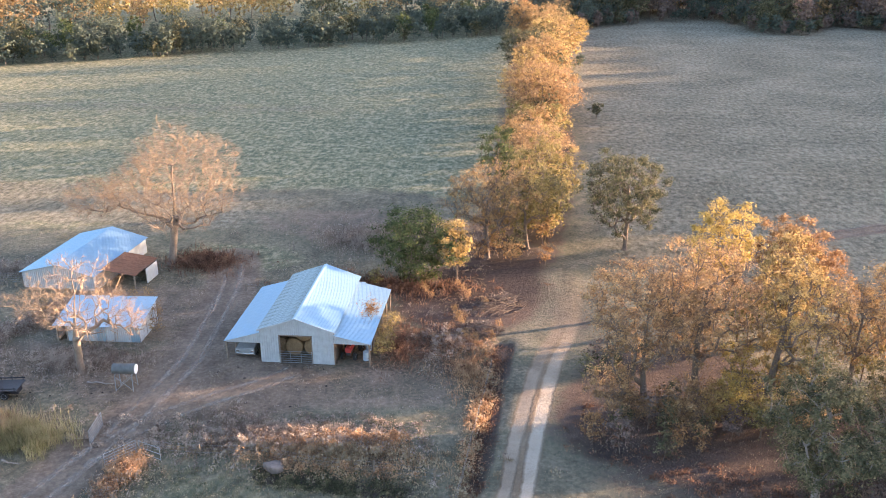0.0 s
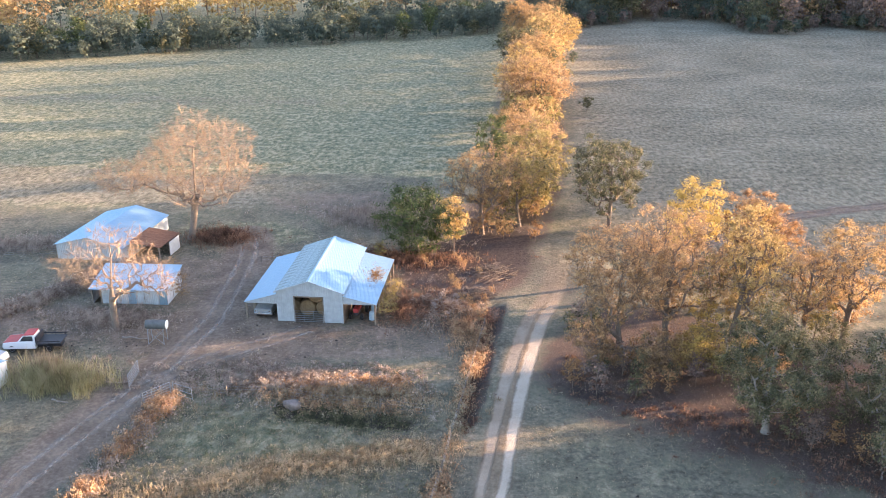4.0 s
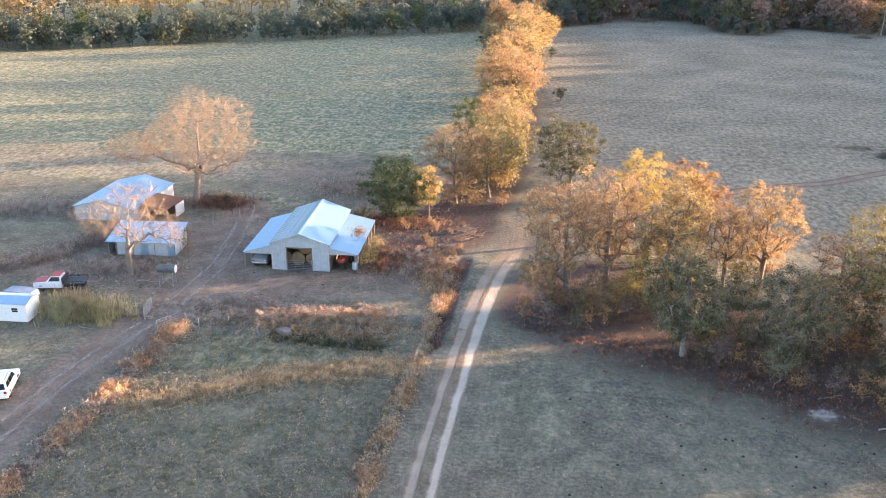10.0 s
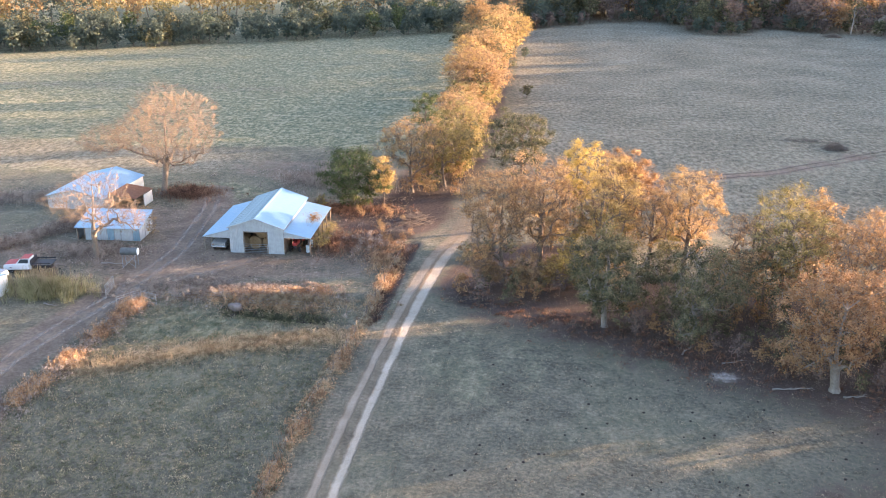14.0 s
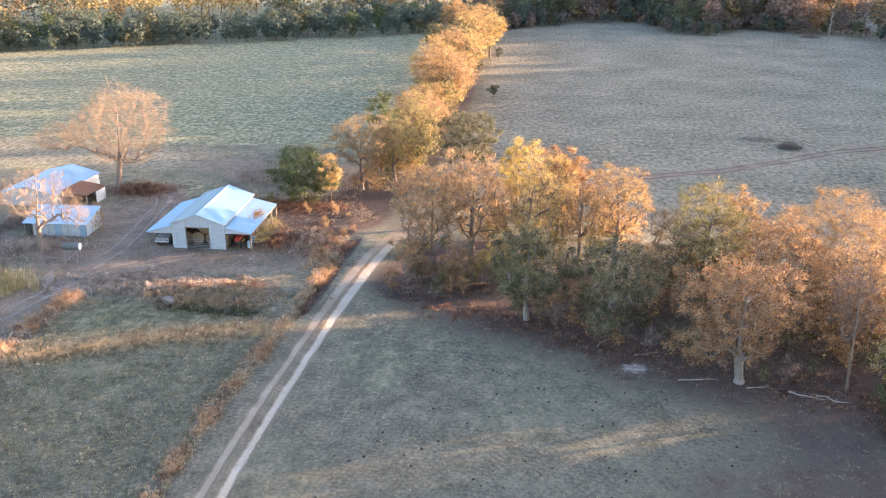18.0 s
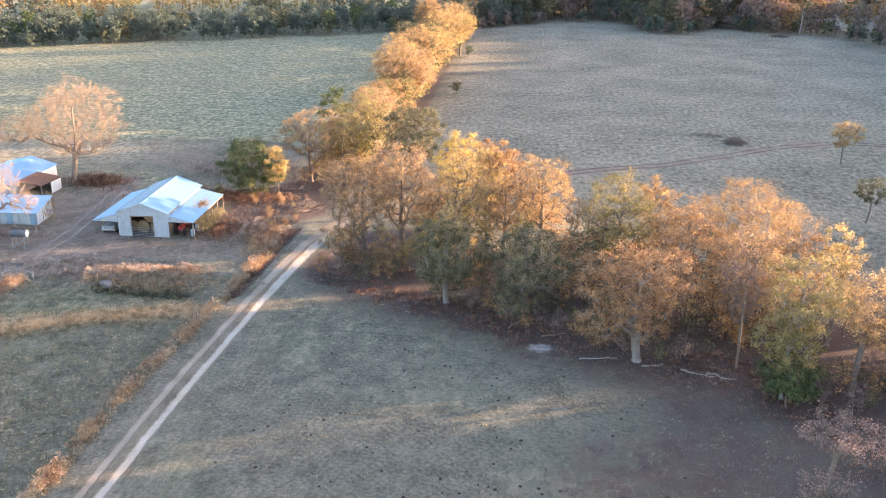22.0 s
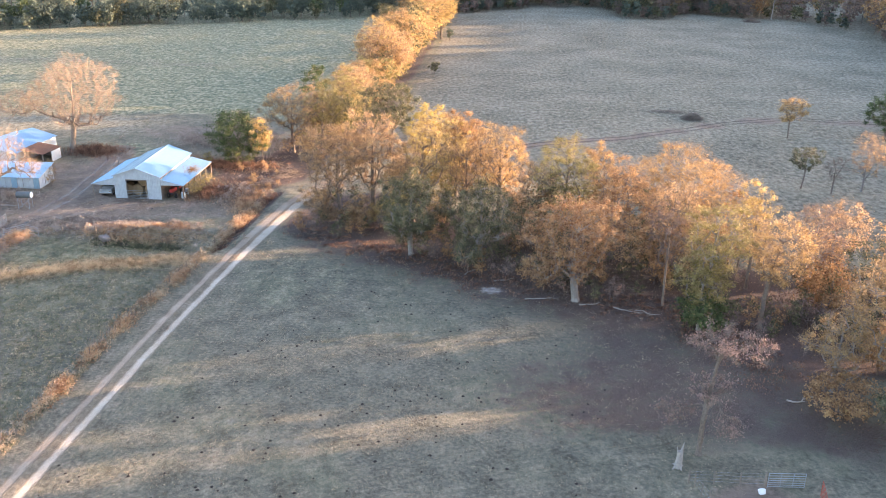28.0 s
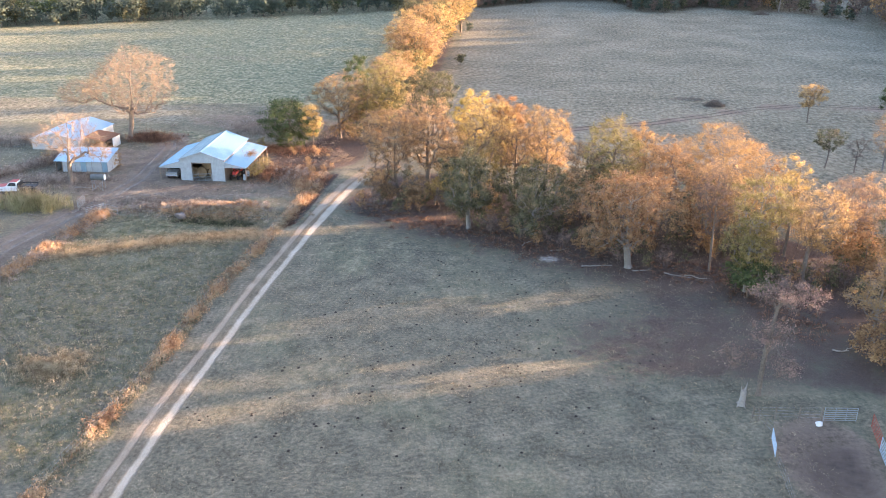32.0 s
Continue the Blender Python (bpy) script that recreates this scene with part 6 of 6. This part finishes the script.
blades("grass", "green tussocks of the left pasture", field(26, -120, -8, 104, 230, 6000, lambda x, y: off_track(x, y)), 6, 0.15, 0.07, 0.30, GREENISH, 26, 0.9)
blades("grass", "tussocks of the right pasture", field(27, 12, 125, 88, 260, 8000, lambda x, y: off_track(x, y)), 4, 0.13, 0.07, 0.30, STRAW, 27, 0.9)
blades("reeds", "tall clump of yellow reeds beside the white shed", patch(30, -41.7, 60.3, 3.9, 1.7, 800), 10, 2.0, 0.032, 0.24, REED, 30, 0.5, "reeds")
blades("reeds", "plumed reed tops rising from the clump", patch(31, -41.9, 60.4, 3.4, 1.4, 160), 5, 2.9, 0.04, 0.2, STRAW, 31, 0.10, "reeds")

bushes("weeds", "low tussocks scattered over the paddock", field(32, -33, -6.5, 0, 58, 3600, lambda x, y: off_track(x, y) & (x > np.interp(y, [26, 58], [-34, -30]))), 9, 0.28, 0.30, 0.15, GREENISH, 32)
bushes("weeds", "straw tussocks scattered over the paddock", field(33, -33, -6.5, 0, 58, 2000, lambda x, y: off_track(x, y) & (x > np.interp(y, [26, 58], [-34, -30]))), 9, 0.34, 0.30, 0.15, STRAW, 33)
bushes("weeds", "low weeds scattered over the yard", field(34, -58, -6, 62, 100, 1500, off_track), 8, 0.2, 0.3, 0.13, GREYWEED, 34)
bushes("weeds", "low weeds scattered over the near pasture", field(35, -4, 50, -4, 58, 1500, off_track), 7, 0.10, 0.3, 0.12, STRAW, 35)

# underbrush inside the wood, and low brown scrub by the barn
woods("underbrush", "brown and olive underbrush beneath the wood", [p for p in scatter(40, 170, lambda x, y: float(seg_dist(x, y, [(8, 70), (20, 65), (34, 58), (52, 49), (70, 42)])) < 7.5 and float(seg_dist(x, y, ROAD)) > 4 and not in_gap(x, y), 3, 78, 34, 78, 1.5)], ["brown", "olive", "grey", "olive"], 40, 3.2, 0.2, 34, 16)
# brush added to cut the two sun streaks short on the near pasture
woods("underbrush", "added brush blocking low sun in the wood's light gaps", [(x, (q + 0.358 * x) / 0.934 + d) for q, x0, d0 in ((24.2, 66, 2.6), (8.8, 68, 2.0)) for x in (x0, x0 + 2.2, x0 + 4.4) for d in (-d0, -d0 / 3, d0 / 3, d0)], ["brown", "olive", "grey"], 47, 4.2, 0.24, 40, 20)
woods("underbrush", "withered scrub between barn and hedgerow", [p for p in scatter(41, 20, lambda x, y: float(seg_dist(x, y, [(-10, 92), (-6, 86), (-4.5, 78)])) < 2.6, -16, -1, 72, 97, 1.3)], ["brown", "grey", "tan"], 41, 1.5, 0.12, 20, 14)
woods("underbrush", "low scrub under the hedgerow", [p for p in scatter(42, 120, lambda x, y: abs(x - (-2 + 0.03 * (y - 100))) < 4.5, -10, 9, 99, 280, 2.2)], ["olive", "tan", "brown", "yellowgreen"], 42, 4.2, 0.3, 30, 16)
woods("underbrush", "vine and saplings against the barn's side", [(-14.0, 76.2), (-13.7, 78.0), (-14.1, 79.8), (-13.9, 82.5)], ["yellowgreen", "tan"], 43, 2.8, 0.14, 40, 16)
woods("underbrush", "low scrub between the sheds", [(-48.6, 84.5), (-47, 83.6), (-45.3, 84.2), (-43.5, 84.6), (-42, 85.3), (-40.6, 86), (-37.6, 80.5), (-37, 79), (-49.4, 79.6), (-50, 81.2)], ["tan", "grey", "brown"], 44, 2.6, 0.13, 30, 16)


# ---------------------------------------------------------------- small stuff on the ground
def flat_bits(name, label, spots, size, material, seed, lift=0.02, category="leaves", z=None):
    rs = np.random.RandomState(seed)
    p = np.asarray(spots, float)
    zz = ground_z(p[:, 0], p[:, 1]) + lift if z is None else z(p[:, 0], p[:, 1]) + lift
    v, f = leaf_quads(rs, np.stack([p[:, 0], p[:, 1], zz], -1), size, 3.0, 0.7)
    return tagged(new(name, mesh(name, v, f, material)), label, category, kind="stuff")


LITTER = leaf_mat("damp_fallen_leaf", [(0.1, (0.07, 0.045, 0.035)), (0.5, (0.14, 0.09, 0.065)), (1.0, (0.25, 0.165, 0.11))], 0.1)
flat_bits("fallen_leaves", "fallen brown leaves beneath the wood", field(50, 2, 70, 20, 72, 26000, lambda x, y: seg_dist(x, y, [(6, 72), (20, 65), (34, 58), (52, 48), (60, 34), (66, 26)]) < 9), 0.12, LITTER, 50)
flat_bits("fallen_leaves", "fallen leaves strewn over the pasture", field(51, -4, 50, 5, 62, 3000, off_track), 0.10, LITTER, 51)
flat_bits("fallen_leaves", "brown leaves caught on the lean-to roof", patch(52, BX + 5.7, BY + 7.0, 1.0, 2.3, 800), 0.15, LEAF["brown"], 52, 0.04, "leaves", lambda x, y: R_EAVE + (LT - R_EAVE) * (BX + R_X - x) / (R_X - HALF))
DUNG = plain_mat("dark_dung", (0.035, 0.028, 0.022), 0.3, 9.0, 0.95)


def dung(spots, seed):
    rs = np.random.RandomState(seed)
    vs, fs = [], []
    for x, y in spots:
        r, k = rs.uniform(0.06, 0.17), len(vs)
        z = float(ground_z(x, y))
        for i in range(8):
            a, q = i * math.pi / 4, r * rs.uniform(0.75, 1.2)
            vs.append((x + q * math.cos(a), y + q * 0.9 * math.sin(a), z - 0.01))
        for i in range(8):
            a = i * math.pi / 4
            vs.append((x + r * 0.6 * math.cos(a), y + r * 0.55 * math.sin(a), z + 0.07))
        fs += [(k + i, k + (i + 1) % 8, k + 8 + (i + 1) % 8, k + 8 + i) for i in range(8)] + [tuple(range(k + 8, k + 16))]
    return tagged(new("dung", mesh("dung", vs, fs, DUNG)), "dark cattle droppings dotted over the grass", "droppings", kind="stuff")


dung(np.concatenate([field(53, 3, 44, 6, 52, 170, lambda x, y: y < 52 - 0.15 * x), field(54, -50, -18, 66, 74, 26, off_track), field(55, -3, 30, 0, 30, 45, off_track)]), 53)


def branch_pile(label, x, y, rx, ry, h, n, seed, material, category="brush pile", name="brush_pile", length=1.6):
    rs = np.random.RandomState(seed)
    e = []
    for _ in range(n):
        a, r = rs.uniform(0, 6.28), math.sqrt(rs.uniform())
        px, py = rx * r * math.cos(a), ry * r * math.sin(a)
        pz = h * (1 - r * r) * rs.uniform(0.1, 1)
        d = unit(rs, 1)[0] * [1, 1, 0.35] * length * rs.uniform(0.4, 1)
        w = rs.uniform(0.015, 0.05)
        e.append((px - d[0], py - d[1], max(0.02, pz - d[2]), px + d[0], py + d[1], max(0.05, pz + d[2]), w, w * 0.5))
    ob = new(name, mesh(name, *tubes(e, 4), material))
    ob.location = (x, y, float(ground_z(x, y)))
    return tagged(ob, label, category, kind="stuff")


branch_pile("dark heap of cut branches on the far pasture", 68.6, 137.5, 2.0, 1.4, 1.5, 240, 60, BARK, length=1.2)
branch_pile("low dark drift of branches on the far pasture", 64.2, 143, 4.2, 1.6, 0.45, 90, 61, BARK, length=1.0)
branch_pile("dark heap of logs at the far wood's edge", 117.5, 297, 3.0, 1.5, 1.6, 200, 62, BARK, length=1.8)
branch_pile("withered grey brush heap beside the ditch", -3.2, 89, 2.4, 2.8, 1.5, 150, 63, BARK, length=1.1)
branch_pile("tangle of dead branches beside the track", -4.6, 83, 1.6, 1.6, 1.3, 160, 64, BARK, length=0.8)


def fallen_branch(label, x, y, yaw, length, seed, thick=0.09):
    rs = np.random.RandomState(seed)
    e, p, w = [], np.array([0.0, 0, 0.12]), thick
    for i in range(7):
        q = p + np.array([length / 7, rs.normal() * 0.12, rs.normal() * 0.05])
        q[2] = max(0.07, q[2])
        e.append((*p, *q, w, w * 0.86))
        if i > 1:
            for _ in range(2):
                d = np.array([rs.uniform(0.2, 0.8), rs.choice([-1, 1]) * rs.uniform(0.2, 0.7), rs.uniform(-0.05, 0.5)]) * length * 0.16
                e.append((*q, *(q + d), w * 0.5, 0.012))
        p, w = q, w * 0.86
    ob = new("fallen_branch", mesh("fallen_branch", *tubes(e, 6), DEADWOOD, True))
    ob.matrix_world = Matrix.Translation((x, y, float(ground_z(x, y)))) @ pose(0, 0, 0, 0, 0, yaw)
    return tagged(ob, label, "branch", "fallen branches")


for i, (x, y, yaw, ln) in enumerate(((34.6, 46.4, 8, 3.6), (40.6, 45.6, 20, 2.2), (44.2, 45.2, -20, 3.2), (46.5, 44.6, -35, 2.6), (31, 51, 15, 2.4), (-39.6, 69.6, -4, 3.2), (-37.6, 61.0, 2, 2.6), (-40.6, 57.6, -18, 1.6), (27.5, 52.5, 60, 2.0), (58, 27.5, 20, 2.6))):
    fallen_branch("bleached fallen branch on the grass", x, y, yaw, ln, 70 + i)


def boulder(x, y, rx, ry, rz, seed):
    bm = bmesh.new()
    bmesh.ops.create_icosphere(bm, subdivisions=3, radius=1.0)
    rs = np.random.RandomState(seed)
    cuts = unit(rs, 9)
    for v in bm.verts:
        p = np.array(v.co)
        for c in cuts:          # flatten the faces of the rock
            over = p @ c - 0.72
            if over > 0:
                p = p - c * over * 0.8
        p = p * (1 + 0.05 * math.sin(7 * p[0] + 3 * p[2]) * math.sin(6 * p[1]))
        v.co = Vector((p[0] * rx, p[1] * ry, p[2] * rz))
    me = bpy.data.meshes.new("boulder")
    bm.to_mesh(me), bm.free()
    me.materials.append(plain_mat("pale_lichened_stone", (0.19, 0.155, 0.135), 0.5, 2.6, 0.95, 0, 1.0, 0.12))
    ob = new("boulder", me)
    ob.location = (x, y, float(ground_z(x, y)) + rz * 0.55)
    return tagged(ob, "pale rounded boulder lying below the weedy bank", "boulder")


boulder(-19.3, 58.4, 0.9, 0.62, 0.55, 5)


def stump(x, y):
    ob = empty("tree_stump", Matrix.Translation((x, y, float(ground_z(x, y)))))
    part("bole", rod((0, 0, -0.1), (0.1, 0, 1.5), 0.34, 9, 0.2), DEADWOOD, ob)
    part("splinter", rod((0.12, 0.02, 1.3), (0.3, 0.05, 2.3), 0.14, 6, 0.02), DEADWOOD, ob)
    part("splinter", rod((-0.1, 0.02, 1.2), (-0.2, 0.0, 1.9), 0.11, 6, 0.02), DEADWOOD, ob)
    for a in (20, 130, 215, 300):
        c, s = math.cos(radians(a)), math.sin(radians(a))
        part("root", rod((c * 0.15, s * 0.15, 0.25), (c * 0.55, s * 0.55, -0.03), 0.12, 6, 0.04), DEADWOOD, ob)
    return tagged(ob, "bleached splintered stump beside the pen", "stump")


stump(46.7, 16.6)
snag_e = [(0, 0, -0.2, 0.2, 0, 5, 0.24, 0.18), (0.2, 0, 5, 0.1, 0.1, 10.5, 0.18, 0.06), (0.2, 0, 5.5, 1.3, 0, 8.2, 0.08, 0.03), (0.15, 0, 7, -0.9, 0.2, 9.4, 0.07, 0.02)]
snag = tagged(new("dead_tree", mesh("dead_tree", *tubes(snag_e, 7), DEADWOOD, True)), "pale dead tree at the far wood's edge", "dead tree")
snag.location = (126.6, 306, 0)


# ---------------------------------------------------------------- fences, gates and the pen
def fence(label, pts, gap, high, wires, seed, thick=0.05, skip=()):
    rs = np.random.RandomState(seed)
    pts = np.array(pts, float)
    cum = np.concatenate([[0], np.cumsum(np.hypot(*np.diff(pts, axis=0).T))])
    n = max(2, int(cum[-1] / gap) + 1)
    s = np.linspace(0, cum[-1], n)
    xs, ys = np.interp(s, cum, pts[:, 0]), np.interp(s, cum, pts[:, 1])
    zs = ground_z(xs, ys)
    ob = empty("fence", Matrix.Translation((xs[0], ys[0], zs[0])))
    o = np.array([xs[0], ys[0], zs[0]])
    tops = []
    for x, y, z in zip(xs, ys, zs):
        f = np.array([x, y, z]) - o
        t = f + [rs.normal() * 0.05, rs.normal() * 0.05, high * rs.uniform(0.92, 1.08)]
        part("post", rod(f - [0, 0, 0.15], t, thick * rs.uniform(0.85, 1.2), 7), WOOD, ob)
        tops.append((f, t))
    for k in range(wires):
        fr = (k + 1) / (wires + 0.3)
        e = [(*(a[0] * (1 - fr) + a[1] * fr), *(b[0] * (1 - fr) + b[1] * fr), 0.006, 0.006) for a, b in zip(tops[:-1], tops[1:])]
        child("wire", mesh("wire", *tubes(e, 4), STEEL), ob)
    return tagged(ob, label, "fence")


fence("wire fence on thin wooden posts beside the track", FENCE, 4.2, 1.15, 3, 80)
fence("old wire fence above the weedy bank", [(-30, 59.6), (-21.5, 59.4), (-14.8, 58.6), (-7, 58)], 4.0, 1.2, 3, 81, 0.06)
fence("old wire fence running back past the sheds", [(-63, 62), (-56.5, 71.5), (-50.5, 80.5)], 3.6, 1.2, 4, 82)
fence("grey wire fence behind the sheds", [(-90, 86.5), (-72, 88.5), (-57.2, 90.2)], 3.4, 1.3, 5, 83)
fence("short pale fence behind the barn", [(-31.5, 90.4), (-26, 91), (-20, 91.6)], 1.9, 0.8, 2, 88, 0.06)
fence("wire fence round the pen beside the withered tree", [(47.2, 14.6), (48.9, 14.6), (50.6, 14.5), (52.9, 14.5)], 1.9, 1.25, 4, 84, 0.06)
fence("wire fence along the pen's near side", [(47.6, 14.2), (48.2, 12.0)], 1.1, 1.2, 3, 85)
fence("wire fence running out from the pen", [(47.5, 7.9), (47.2, 3.0), (46.8, -6)], 2.6, 1.2, 3, 86)
fence("post fence at the lane's gate", [(-37.9, 61.2), (-35.6, 61.0)], 2.2, 1.1, 1, 87)
GG = "farm gates"
rail_gate("galvanised gate standing half open at the lane", (-34.7, 60.2, 0), 96, 2.8, 1.3, STEEL, 6, True, GG)
rail_gate("galvanised gate swung open at the lane", (-30.5, 59.4, 0), -128, 2.6, 1.3, STEEL, 6, True, GG)
rail_gate("galvanised panel leaning back at the lane", (-30.3, 59.5, 0), -22, 2.2, 1.2, STEEL, 3, False, GG)
rail_gate("galvanised rail gate closing the pen", (53.1, 14.5, 0), 4, 2.8, 1.35, STEEL, 7, True, GG)
rail_gate("pale blue metal gate on the pen's side", (48.0, 11.4, 0), -99, 2.6, 1.05, BLUEGATE, 6, True, GG)
rail_gate("rusty red gate on the pen's far side", (56.9, 13.9, 0), -99, 3.2, 1.35, REDGATE, 6, True, GG)
rail_gate("pale blue gate beyond the red one", (56.3, 10.4, 0), -98, 3.6, 1.35, BLUEGATE, 6, True, GG)
tubv, tubf = lathe([(-0.16, 0.20), (-0.155, 0.25), (0.10, 0.29), (0.14, 0.30), (0.14, 0.27), (-0.10, 0.22)], 18)
tub = tagged(new("feed_tub", mesh("feed_tub", tubv, tubf, WHITE, False)), "white plastic feed tub lying by the gate", "tub")
tub.matrix_world = Matrix.Translation((52.5, 13.7, 0.24)) @ pose(0, 0, 0, 70, 0, 30)


# ---------------------------------------------------------------- wheel ruts worn into lane and far track
def rut_mat(name, stops):
    k = Mat(name)
    n1, n2 = k.noise(2.2, 5, 0.7), k.noise(0.4, 3, 0.6)
    e = k.n("Attribute", attr="wear").outputs["Fac"]
    f = k.math("ADD", e, k.math("ADD", k.math("MULTIPLY", k.math("SUBTRACT", n1, 0.5), 1.1), k.math("MULTIPLY", k.math("SUBTRACT", n2, 0.5), 0.9)))
    d, tr, mx = k.n("BsdfDiffuse", i0=k.ramp(n1, stops)), k.n("BsdfTransparent"), k.n("MixShader", i0=k.math("MULTIPLY", k.band(f, 0.15, 1.0), 0.6))
    k.put(mx.inputs[1], tr.outputs[0]), k.put(mx.inputs[2], d.outputs[0])
    k.t.links.new(mx.outputs[0], k.out.inputs[0])
    return k.m


def ruts(label, pts, gauge, wide, material):
    """Two worn strips along a line, soft towards their edges."""
    pts = np.array(pts, float)
    cum = np.concatenate([[0], np.cumsum(np.hypot(*np.diff(pts, axis=0).T))])
    s = np.arange(0, cum[-1], 0.7)
    c = np.stack([np.interp(s, cum, pts[:, 0]), np.interp(s, cum, pts[:, 1])], -1)
    for _ in range(12):
        c[1:-1] = (c[:-2] + c[1:-1] * 2 + c[2:]) / 4
    t = np.gradient(c, axis=0)
    nrm = np.stack([-t[:, 1], t[:, 0]], -1) / np.linalg.norm(t, axis=1, keepdims=True)
    vs, fs, wear = [], [], []
    for side in (-gauge / 2, gauge / 2):
        base = sum(len(v) for v in vs)
        rows = [c + nrm * (side + wide * k) for k in (-1, -0.5, 0, 0.5, 1)]
        v = np.stack([np.concatenate([r, (ground_z(r[:, 0], r[:, 1]) + 0.05)[:, None]], 1) for r in rows], 1)
        vs.append(v.reshape(-1, 3))
        wear.append(np.tile([0, 0.5, 0.8, 0.5, 0], len(c)))
        i = np.arange(len(c) - 1)[:, None] * 5 + np.arange(4)[None, :] + base
        fs.append(np.stack([i, i + 1, i + 6, i + 5], -1).reshape(-1, 4))
    me = mesh("ruts", np.concatenate(vs), np.concatenate(fs), material)
    a = me.attributes.new("wear", "FLOAT", "POINT")
    a.data.foreach_set("value", np.concatenate(wear).astype(np.float32))
    return tagged(new("road", me), label, "track", kind="structure")


PALE_RUT = rut_mat("pale_worn_dirt", [(0.3, (0.22, 0.18, 0.14)), (0.5, (0.32, 0.27, 0.22)), (0.7, (0.42, 0.365, 0.305))])
RED_RUT = rut_mat("reddish_worn_dirt", [(0.3, (0.20, 0.14, 0.10)), (0.5, (0.30, 0.215, 0.16)), (0.7, (0.38, 0.29, 0.225))])
ruts("pale wheel ruts worn along the farm lane", LANE, 1.7, 0.6, PALE_RUT)
ruts("wheel ruts curving from the lane to the barn", [(-34.6, 58), (-31.5, 63.5), (-27.5, 68), (-23.5, 71), (-21.6, 73.5)], 1.6, 0.5, PALE_RUT)
ruts("reddish wheel ruts across the far pasture", TRACK, 1.8, 0.55, RED_RUT)
